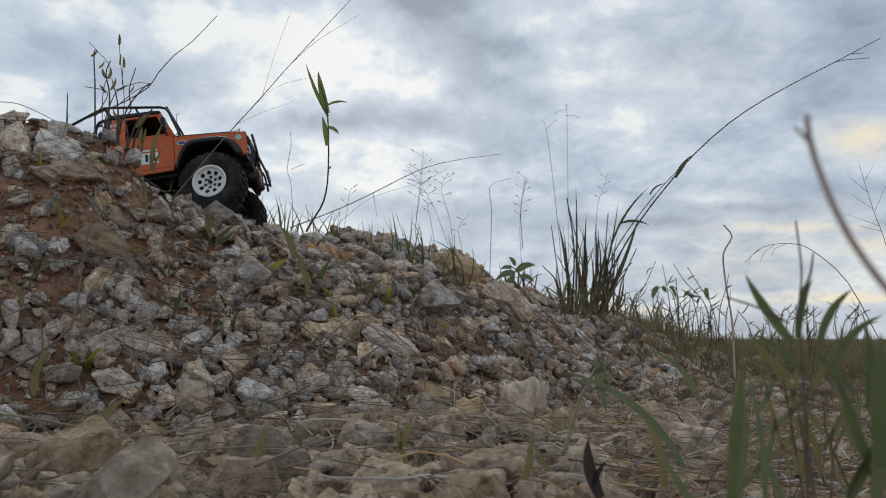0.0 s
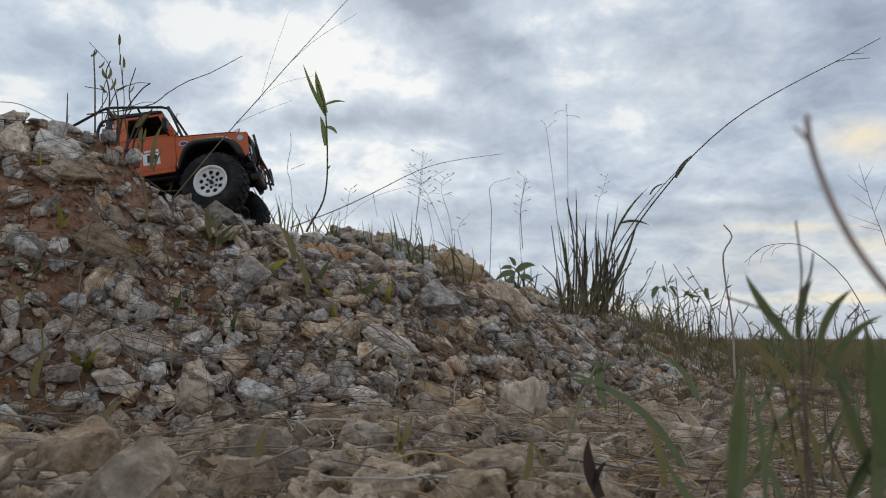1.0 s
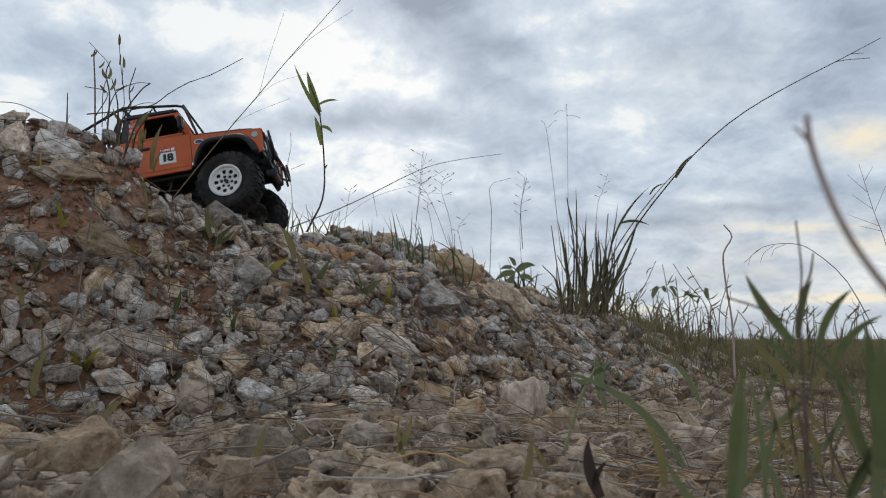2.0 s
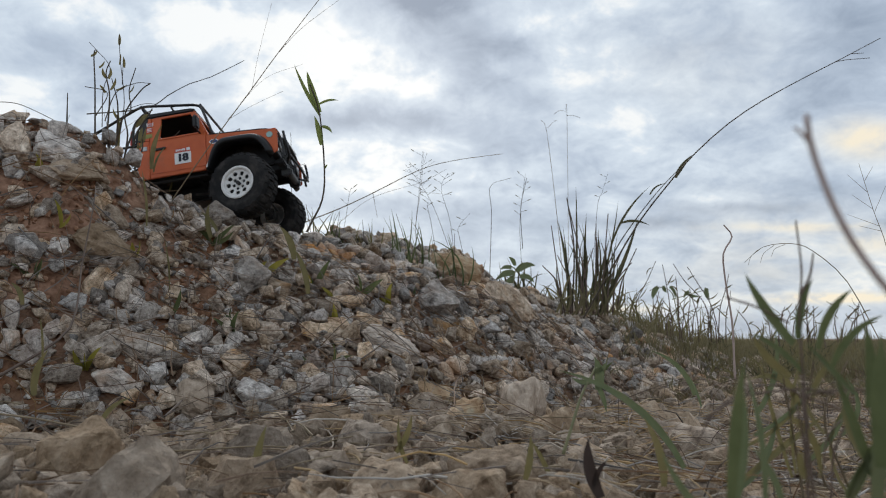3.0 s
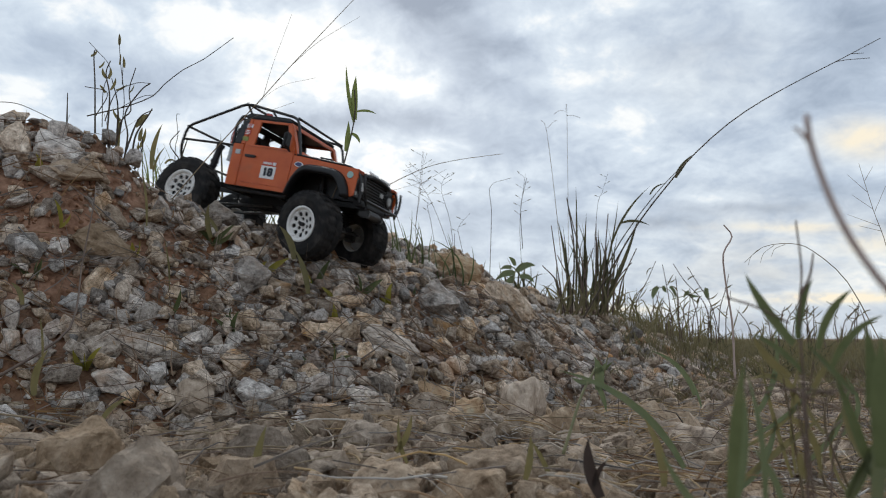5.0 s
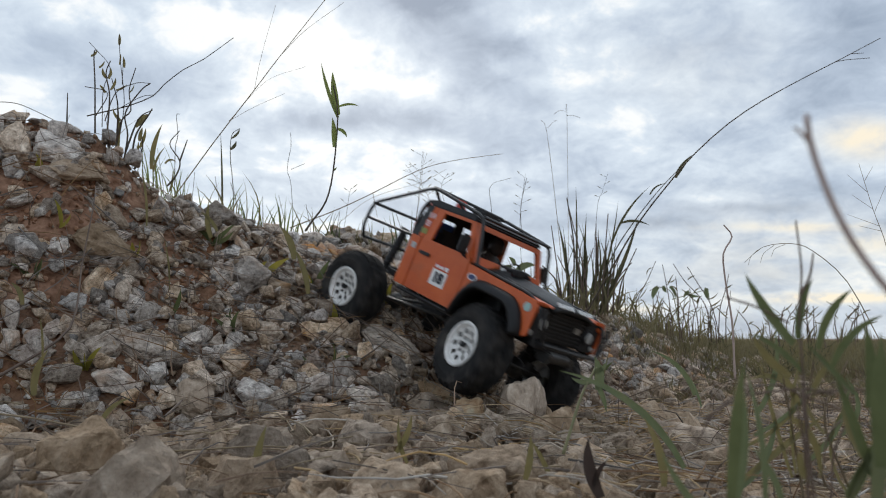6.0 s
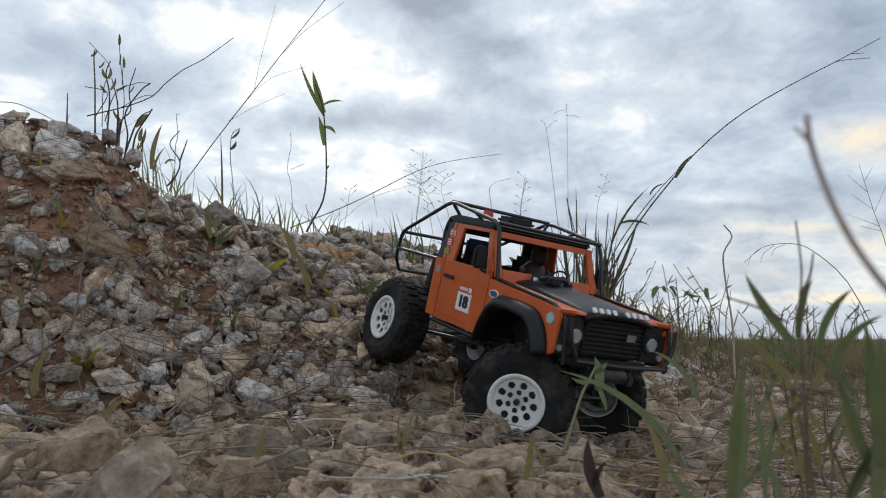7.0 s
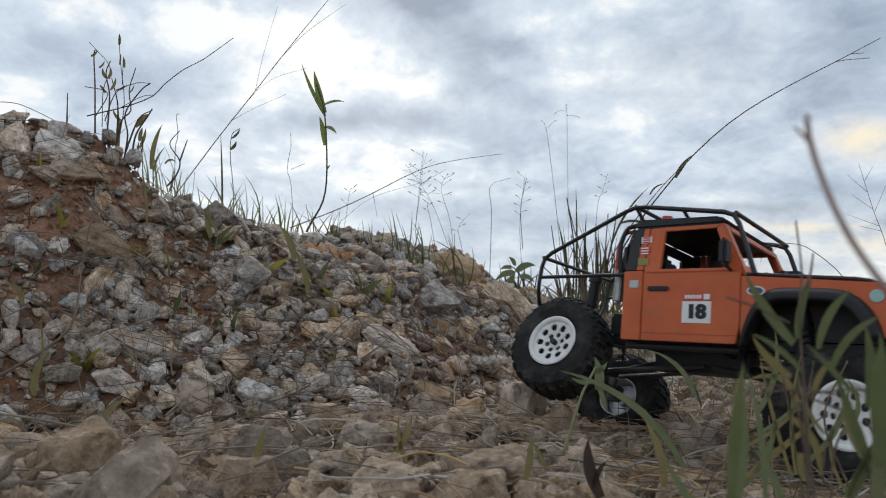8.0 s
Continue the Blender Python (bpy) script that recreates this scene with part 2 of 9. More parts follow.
def build_ground():
    xs = stretch(440, 0.42, 600.0)
    ys = [0.95 + v for v in stretch(440, 0.42, 600.0)]
    verts = [(x, y, height(x, y)) for y in ys for x in xs]
    nx = len(xs)
    faces = [(j * nx + i, j * nx + i + 1, (j + 1) * nx + i + 1, (j + 1) * nx + i)
             for j in range(len(ys) - 1) for i in range(nx - 1)]
    me = bpy.data.meshes.new("ground")
    me.from_pydata(verts, [], faces)
    me.polygons.foreach_set("use_smooth", [True] * len(faces))
    me.materials.append(M_soil)
    return tagged(new("ground", me), "brown and reddish stony soil of a rubble bank and plain", "ground", kind="structure")


def rock_shape(rng, points, cuts=0, bumpy=0.0, flat=0.6):
    """A broken stone about 1 across: the hull of points in a rounded block, worn and pitted where cuts are given."""
    bm = bmesh.new()
    sx, sy, sz = 0.5, rng.uniform(0.32, 0.48), rng.uniform(0.5 * flat, 0.62 * flat)
    for _ in range(points):
        v = Vector((rng.gauss(0, 1), rng.gauss(0, 1), rng.gauss(0, 1))).normalized()
        m = max(abs(v.x), abs(v.y), abs(v.z))
        v = v.lerp(v / m, 0.6) * rng.uniform(0.86, 1.0) * 0.95
        bm.verts.new((v.x * sx, v.y * sy, v.z * sz))
    hull = bmesh.ops.convex_hull(bm, input=bm.verts)
    loose = [v for v in bm.verts if not v.link_faces]
    bmesh.ops.delete(bm, geom=loose, context="VERTS")
    if cuts:
        bmesh.ops.bevel(bm, geom=bm.edges[:], offset=0.014, segments=1, affect="EDGES", clamp_overlap=True)
        bmesh.ops.triangulate(bm, faces=bm.faces)
        for _ in range(cuts):
            long_edges = [e for e in bm.edges if e.calc_length() > 0.07]
            bmesh.ops.subdivide_edges(bm, edges=long_edges, cuts=1)
            bmesh.ops.triangulate(bm, faces=bm.faces)
        off = Vector((rng.uniform(0, 50), rng.uniform(0, 50), rng.uniform(0, 50)))
        bm.normal_update()
        for v in bm.verts:
            d = noise.noise(v.co * 4 + off) * 0.05 + noise.noise(v.co * 11 + off) * 0.028 + noise.noise(v.co * 23 + off) * 0.012
            v.co += v.normal * d * bumpy
    bmesh.ops.triangulate(bm, faces=bm.faces)
    bmesh.ops.recalc_face_normals(bm, faces=bm.faces)
    me = bpy.data.meshes.new("stone")
    bm.to_mesh(me)
    bm.free()
    return me


rng_rock = random.Random(11)
COARSE = [rock_shape(rng_rock, 13, flat=0.85) for _ in range(26)]
MIDDLE = [rock_shape(rng_rock, 14, cuts=1, bumpy=0.7, flat=0.85) for _ in range(16)]
FINE = [rock_shape(rng_rock, 14, cuts=2, bumpy=0.9, flat=0.8) for _ in range(14)]
LARGE = [rock_shape(rng_rock, 17, cuts=4, bumpy=1.0, flat=0.8) for _ in range(9)]


def arrays(me):
    v = np.zeros(len(me.vertices) * 3)
    me.vertices.foreach_get("co", v)
    f = np.zeros(len(me.polygons) * 3, dtype=np.int64)
    me.polygons.foreach_get("vertices", f)
    return v.reshape(-1, 3), f.reshape(-1, 3)


def joined(name, pieces, mat):
    """One mesh out of many placed shapes: pieces are (vertices, triangles, 4x4 matrix)."""
    vs, fs, base = [], [], 0
    for v, f, m in pieces:
        a = np.array(m)
        vs.append(v @ a[:3, :3].T + a[:3, 3])
        fs.append(f + base)
        base += len(v)
    v, f = np.concatenate(vs), np.concatenate(fs)
    me = bpy.data.meshes.new(name)
    me.vertices.add(len(v))
    me.vertices.foreach_set("co", v.ravel())
    me.loops.add(f.size)
    me.loops.foreach_set("vertex_index", f.ravel().astype(np.int32))
    me.polygons.add(len(f))
    me.polygons.foreach_set("loop_start", np.arange(0, f.size, 3, dtype=np.int32))
    me.update(calc_edges=True)
    me.validate()
    me.materials.append(mat)
    return me


def rest_pose(rng, x, y, size, sink=0.22, tumble=0.5):
    """A stone of that size lying on the slope, a little sunk, turned at random."""
    n = slope_normal(x, y)
    turn = n.to_track_quat("Z", "Y").to_matrix().to_4x4()
    spin = Euler((rng.gauss(0, tumble), rng.gauss(0, tumble), rng.uniform(0, 6.28))).to_matrix().to_4x4()
    s = size
    long, thin = (0.98, 0.90) if y < foot_at(x)[0] - 0.02 else (1.22, 0.46)
    at = Vector((x, y, height(x, y))) + n * (size * (0.25 - sink))
    return Matrix.Translation(at) @ turn @ spin @ Matrix.Diagonal((long * s, s * rng.uniform(0.8, 1.1), s * rng.uniform(thin, thin + 0.35), 1))


def in_view(x, y, margin=0.12):
    return y > 0.30 and abs(x) < 0.66 * y + margin


def foot_at(x):
    for a, b in zip(KNOTS, KNOTS[1:]):
        if x <= b[0]:
            break
    k = min(max((x - a[0]) / (b[0] - a[0]), 0), 1)
    return a[1] + (b[1] - a[1]) * k, a[2] + (b[2] - a[2]) * k, a[4] + (b[4] - a[4]) * k


ground = build_ground()


def scatter_rubble():
    rng = random.Random(5)
    coarse = [arrays(m) for m in COARSE]
    middle = [arrays(m) for m in MIDDLE]
    grey, tan, near = [], [], []
    # gravel of three sizes over the bank and its shelf, stones on the flat below it
    for count, lo, hi in ((21000, 0.005, 0.012), (10500, 0.012, 0.022), (3300, 0.022, 0.044)):
        made = 0
        while made < count:
            y = rng.uniform(0.35, 2.3)
            x = rng.uniform(-1.1, 1.5)
            if not in_view(x, y):
                continue
            fy, ey, by = foot_at(x)
            if y > by + 0.25 or (x > 0.45 and rng.random() < min(0.9, (x - 0.45) * 0.9)):
                continue
            flat_part = y < fy - 0.03 + rng.gauss(0, 0.04)
            if not flat_part and 14 * noise.noise(Vector((x * 4.2, y * 4.2, 7))) > 4.2 and hi < 0.03 and rng.random() < 0.22:
                continue
            if ((x + 0.56) / 0.11) ** 2 + ((y - 0.935) / 0.055) ** 2 < 1 and rng.random() < 0.72:
                continue
            size = rng.uniform(lo, hi) * (0.9 if flat_part else 1.0)
            m = rest_pose(rng, x, y, size, sink=rng.uniform(-0.10, 0.26) if flat_part else rng.uniform(-0.16, 0.16), tumble=0.35 if flat_part else 0.36)
            pool = middle if size > 0.014 else coarse
            v, f = pool[rng.randrange(len(pool))]
            (tan if flat_part else grey).append((v, f, m))
            made += 1
    # loose stones round about, thinning out
    for _ in range(6500):
        x, y = rng.uniform(-2.4, 2.2), rng.uniform(-1.0, 2.6)
        if in_view(x, y) or rng.random() < max(0.0, math.hypot(x, y - 0.8) - 1.2) * 0.7:
            continue
        fy, ey, by = foot_at(x)
        v, f = coarse[rng.randrange(len(coarse))]
        (tan if y < fy else grey).append((v, f, rest_pose(rng, x, y, rng.uniform(0.015, 0.05), sink=0.1)))
    ob = tagged(new("bank_rubble", joined("bank_rubble", grey, M_rubble)), "grey and beige broken limestone rubble on the bank", "rubble", kind="stuff")
    ob = tagged(new("ground_gravel", joined("ground_gravel", tan, M_tan_rubble)), "tan broken limestone gravel on the flat ground", "gravel", kind="stuff")


def part_stones():
    """The larger stones of the bank and the flat, each an object of its own under the ground."""
    rng = random.Random(8)
    for me in MIDDLE + FINE:
        me.materials.clear()
    shapes = {}
    for key, mat in (("bank", M_stone), ("flat", M_tan_stone)):
        shapes[key] = []
        for me in FINE:
            c = me.copy()
            c.materials.append(mat)
            shapes[key].append(c)
    taken = []
    made = tries = 0
    while made < 290 and tries < 20000:
        tries += 1
        y, x = rng.uniform(0.42, 1.5), rng.uniform(-0.9, 0.75)
        if not in_view(x, y, 0.02):
            continue
        fy, ey, by = foot_at(x)
        if y > by:
            continue
        flat_part = y < fy - 0.02
        size = rng.uniform(0.03, 0.062) if not flat_part else rng.uniform(0.035, 0.085)
        if any((x - a) ** 2 + (y - b) ** 2 < (0.42 * (size + c)) ** 2 for a, b, c in taken):
            continue
        taken.append((x, y, size))
        ob = new("stone", rng.choice(shapes["flat" if flat_part else "bank"]))
        ob.parent = ground
        ob.matrix_basis = rest_pose(rng, x, y, size, sink=0.12 if not flat_part else 0.27, tumble=0.32 if not flat_part else 0.18)
        made += 1


# ---- toy truck ----
def part(name, bm, mat, parent, label="", smooth=False):
    """Links a bmesh as one mesh object under a thing or a part."""
    bmesh.ops.recalc_face_normals(bm, faces=bm.faces)
    me = bpy.data.meshes.new(name)
    bm.to_mesh(me)
    bm.free()
    if smooth:
        me.polygons.foreach_set("use_smooth", [True] * len(me.polygons))
    me.materials.append(mat)
    ob = new(name, me)
    ob.parent = parent
    return tagged(ob, label)


def prism(bm, outline, y0, y1, bevel=0.0):
    """A plate: the outline in x and z, from y0 to y1."""
    a = [bm.verts.new((x, y0, z)) for x, z in outline]
    b = [bm.verts.new((x, y1, z)) for x, z in outline]
    faces = [bm.faces.new(a), bm.faces.new(b[::-1])]
    n = len(outline)
    for i in range(n):
        faces.append(bm.faces.new((a[i], b[i], b[(i + 1) % n], a[(i + 1) % n])))
    if bevel:
        edges = {e for f in faces for e in f.edges}
        bmesh.ops.bevel(bm, geom=list(edges), offset=bevel, segments=2, affect="EDGES", clamp_overlap=True)
    return bm


def block(bm, lo, hi, bevel=0.0, turn=None):
    """A block between two corners, its edges rounded."""
    c = (Vector(lo) + Vector(hi)) / 2
    d = Vector(hi) - Vector(lo)
    m = Matrix.Translation(c) @ (turn or Matrix.Identity(4)) @ Matrix.Diagonal((*d, 1))
    r = bmesh.ops.create_cube(bm, size=1, matrix=m)
    if bevel:
        edges = {e for v in r["verts"] for e in v.link_edges}
        bmesh.ops.bevel(bm, geom=list(edges), offset=bevel, segments=2, affect="EDGES", clamp_overlap=True)
    return bm


def disc(bm, at, axis, r, depth, segs=20, r2=None):
    turn = Vector(axis).normalized().to_track_quat("Z", "Y").to_matrix().to_4x4()
    bmesh.ops.create_cone(bm, cap_ends=True, segments=segs, radius1=r, radius2=r if r2 is None else r2, depth=depth,
                          matrix=Matrix.Translation(at) @ turn)
    return bm


def tube(bm, points, r, segs=8, r_end=None, bend=0.0, caps=True):
    """A round bar along the points; bend rounds the corners."""
    pts = [Vector(p) for p in points]
    if bend:
        out = [pts[0]]
        for a, b, c in zip(pts, pts[1:], pts[2:]):
            u, v = (a - b), (c - b)
            k = min(bend, u.length * 0.45, v.length * 0.45)
            p, q = b + u.normalized() * k, b + v.normalized() * k
            out += [p, p.lerp(b, 0.55).lerp(b.lerp(q, 0.45), 0.5), q]
        pts = out + [pts[-1]]
    rings, side = [], None
    for i, p in enumerate(pts):
        d = (pts[min(i + 1, len(pts) - 1)] - pts[max(i - 1, 0)]).normalized()
        if side is None:
            side = d.orthogonal().normalized()
        side = (side - d * side.dot(d)).normalized()
        up = d.cross(side)
        rad = r if r_end is None else r + (r_end - r) * i / (len(pts) - 1)
        rings.append([bm.verts.new(p + (side * math.cos(k) + up * math.sin(k)) * rad)
                      for k in (2 * math.pi * j / segs for j in range(segs))])
    for a, b in zip(rings, rings[1:]):
        for j in range(segs):
            bm.faces.new((a[j], a[(j + 1) % segs], b[(j + 1) % segs], b[j]))
    if caps:
        bm.faces.new(rings[0][::-1])
        bm.faces.new(rings[-1])
    return bm


def curve_through(points, n):
    """A smooth run of places through the points."""
    pts = [Vector(p) for p in points]
    if len(pts) < 3:
        return [pts[0].lerp(pts[-1], i / n) for i in range(n + 1)]
    ext = [2 * pts[0] - pts[1]] + pts + [2 * pts[-1] - pts[-2]]
    out = []
    for k in range(1, len(ext) - 2):
        p0, p1, p2, p3 = ext[k - 1:k + 3]
        m = max(2, n // (len(pts) - 1))
        for i in range(m):
            t = i / m
            out.append(0.5 * (2 * p1 + (p2 - p0) * t + (2 * p0 - 5 * p1 + 4 * p2 - p3) * t * t + (3 * p1 - p0 - 3 * p2 + p3) * t ** 3))
    return out + [pts[-1]]


def tumble(bm, waist=0.168, lean=0.13):
    """Leans the sides in above the waist."""
    for v in bm.verts:
        if v.co.z > waist:
            v.co.y -= math.copysign((v.co.z - waist) * lean, v.co.y)
    return bm


def mirrored(bm):
    for v in bm.verts:
        v.co.y = -v.co.y
    bmesh.ops.reverse_faces(bm, faces=bm.faces)
    return bm


M_orange = material("orange_paint", [(0.50, 0.085, 0.016), (0.56, 0.105, 0.02), (0.60, 0.125, 0.03)], rough=0.42, scale=25, bump=0.06,
                    bump_scale=500, second=(0.40, 0.10, 0.035), second_scale=16, second_at=(0.60, 0.80))
M_black = material("matt_black_plastic", [(0.010, 0.010, 0.011), (0.018, 0.018, 0.019)], rough=0.55, scale=60, bump=0.15, bump_scale=700,
                   second=(0.05, 0.042, 0.034), second_scale=25, second_at=(0.62, 0.82))
M_gloss = material("polished_black_plastic", [(0.008, 0.008, 0.009), (0.013, 0.013, 0.014)], rough=0.42, spec=0.3, scale=60, bump=0.08, bump_scale=700,
                   second=(0.026, 0.023, 0.02), second_scale=22, second_at=(0.66, 0.86))
M_bar = material("black_steel_bar", [(0.009, 0.009, 0.010), (0.016, 0.016, 0.017)], rough=0.38, scale=80, bump=0.05)
M_rubber = material("dusty_tyre_rubber", [(0.012, 0.012, 0.013), (0.022, 0.021, 0.020)], rough=0.85, scale=70, bump=0.3, bump_scale=500,
                    second=(0.075, 0.066, 0.060), second_scale=40, second_at=(0.48, 0.78), spec=0.25)
M_white = material("white_plastic", [(0.66, 0.65, 0.62), (0.78, 0.77, 0.75)], rough=0.45, scale=60, bump=0.05,
                   second=(0.45, 0.40, 0.33), second_scale=45, second_at=(0.60, 0.82))
M_steel = material("dull_steel", [(0.30, 0.30, 0.30), (0.45, 0.45, 0.44)], rough=0.42, metal=0.9, scale=90, bump=0.1)
M_dark_steel = material("oily_dark_steel", [(0.05, 0.05, 0.05), (0.11, 0.105, 0.10)], rough=0.45, metal=0.7, scale=90, bump=0.1)
M_lens = material("lamp_lens", [(0.30, 0.30, 0.29), (0.42, 0.42, 0.40)], rough=0.15, scale=200)
M_label_white = material("white_sticker", [(0.74, 0.74, 0.73), (0.80, 0.80, 0.79)], rough=0.5, scale=40)
M_label_red = material("red_sticker", [(0.50, 0.05, 0.035), (0.56, 0.07, 0.05)], rough=0.5, scale=60)
M_label_blue = material("blue_sticker", [(0.03, 0.05, 0.14), (0.05, 0.07, 0.18)], rough=0.5, scale=60)
M_label_teal = material("teal_sticker", [(0.25, 0.45, 0.44), (0.35, 0.52, 0.50)], rough=0.5, scale=60)
M_label_green = material("olive_sticker", [(0.20, 0.22, 0.05), (0.30, 0.30, 0.08)], rough=0.5, scale=60)
M_navy = material("dark_navy_ink", [(0.010, 0.012, 0.022), (0.016, 0.018, 0.03)], rough=0.6, scale=60)
M_doll = material("dark_doll_plastic", [(0.035, 0.028, 0.024), (0.07, 0.05, 0.04)], rough=0.6, scale=60)
M_blue = material("blue_plastic", [(0.02, 0.07, 0.28), (0.03, 0.10, 0.36)], rough=0.4, scale=60)

TYRE_R = 0.0590
CAR_ROWS = [
    (0, pose(-0.5413, 1.2922, 0.2924, -12.1, -10.4, 5.6)), (1, pose(-0.5380, 1.2965, 0.2927, -10.4, -10.1, 4.3)),
    (1.5, pose(-0.5191, 1.3030, 0.2966, -9.6, -11.2, 2.4)), (2.8, pose(-0.4841, 1.2950, 0.2954, -10.6, -10.6, -0.9)),
    (3, pose(-0.4741, 1.2945, 0.2954, -9.3, -9.3, -2.5)), (3.2, pose(-0.4483, 1.3050, 0.2990, -8.4, -0.5, -3.6)),
    (3.3, pose(-0.4125, 1.3040, 0.2980, -7.1, 1.2, -7.1)), (3.5, pose(-0.3838, 1.2950, 0.2900, -2.7, 4.6, -12.8)),
    (4, pose(-0.3689, 1.2980, 0.2905, -2.5, 8.2, -14.6)), (4.5, pose(-0.3621, 1.2951, 0.2895, -1.6, 9.5, -14.9)),
    (4.8, pose(-0.3560, 1.2940, 0.2885, -1.6, 9.9, -15.6)), (5.4, pose(-0.2300, 1.2450, 0.2420, -5.0, 24.0, -34.0)),
    (5.8, pose(-0.0907, 1.1572, 0.1630, -8.6, 39.4, -46.7)), (6, pose(-0.0189, 1.0734, 0.0784, -9.8, 21.8, -44.8)),
    (6.2, pose(0.0221, 1.0076, 0.0515, -11.9, 20.8, -50.1)), (6.5, pose(0.0392, 0.9629, 0.0368, -9.8, 14.6, -56.1)),
    (7, pose(0.0550, 0.9424, 0.0351, -5.2, 14.2, -58.3)), (7.2, pose(0.0839, 0.9094, 0.0228, -7.5, 9.2, -57.2)),
    (7.5, pose(0.1880, 0.8452, 0.0157, 2.0, 8.9, -49.9)), (8, pose(0.2805, 0.7936, 0.0062, -6.5, 2.3, -42.5))]
FRONT_X, REAR_X, TRACK = 0.139, -0.133, 0.082
# time, height of the right and of the left wheel's centre over the truck's base, steering to the left in degrees
FRONT_ROWS = [(0, 0.052, 0.054, -6), (1, 0.054, 0.049, -6), (1.5, 0.053, 0.046, -7), (2.8, 0.046, 0.045, -8), (3.2, 0.052, 0.045, -10),
              (3.5, 0.047, 0.052, -14), (4.5, 0.044, 0.054, -15), (5.4, 0.044, 0.050, -10), (5.8, 0.044, 0.050, -8), (6, 0.060, 0.040, -14),
              (6.2, 0.048, 0.050, -8), (6.5, 0.042, 0.048, 42), (7.2, 0.045, 0.046, 44), (7.5, 0.037, 0.044, 42), (8, 0.036, 0.044, 40)]
REAR_ROWS = [(0, 0.060, 0.050, 0), (3, 0.062, 0.050, 0), (3.5, 0.078, 0.040, 0), (4.5, 0.086, 0.036, 0), (5.4, 0.060, 0.045, 0),
             (5.8, 0.046, 0.052, 0), (6, 0.051, 0.050, 0), (6.2, 0.046, 0.052, 0), (6.5, 0.062, 0.045, 0), (7.2, 0.064, 0.040, 0),
             (7.5, 0.080, 0.026, 0), (8, 0.081, 0.026, 0)]


def plain_text(words, size, depth):
    c = bpy.data.curves.new("number", "FONT")
    c.body, c.size, c.extrude = words, size, depth
    c.align_x, c.align_y = "CENTER", "CENTER"
    c.offset = size * 0.03
    ob = new("number", c)
    me = bpy.data.meshes.new_from_object(ob.evaluated_get(bpy.context.evaluated_depsgraph_get()))
    bpy.data.objects.remove(ob)
    # heavier strokes: the figures three times over, a little apart
    bm = bmesh.new()
    for dx in (-0.045, 0.0, 0.045):
        first = len(bm.verts)
        bm.from_mesh(me)
        bm.verts.ensure_lookup_table()
        for v in bm.verts[first:]:
            v.co += Vector((dx * size, 0, dx * 0.004 * size))
    bm.to_mesh(me)
    bm.free()
    return me


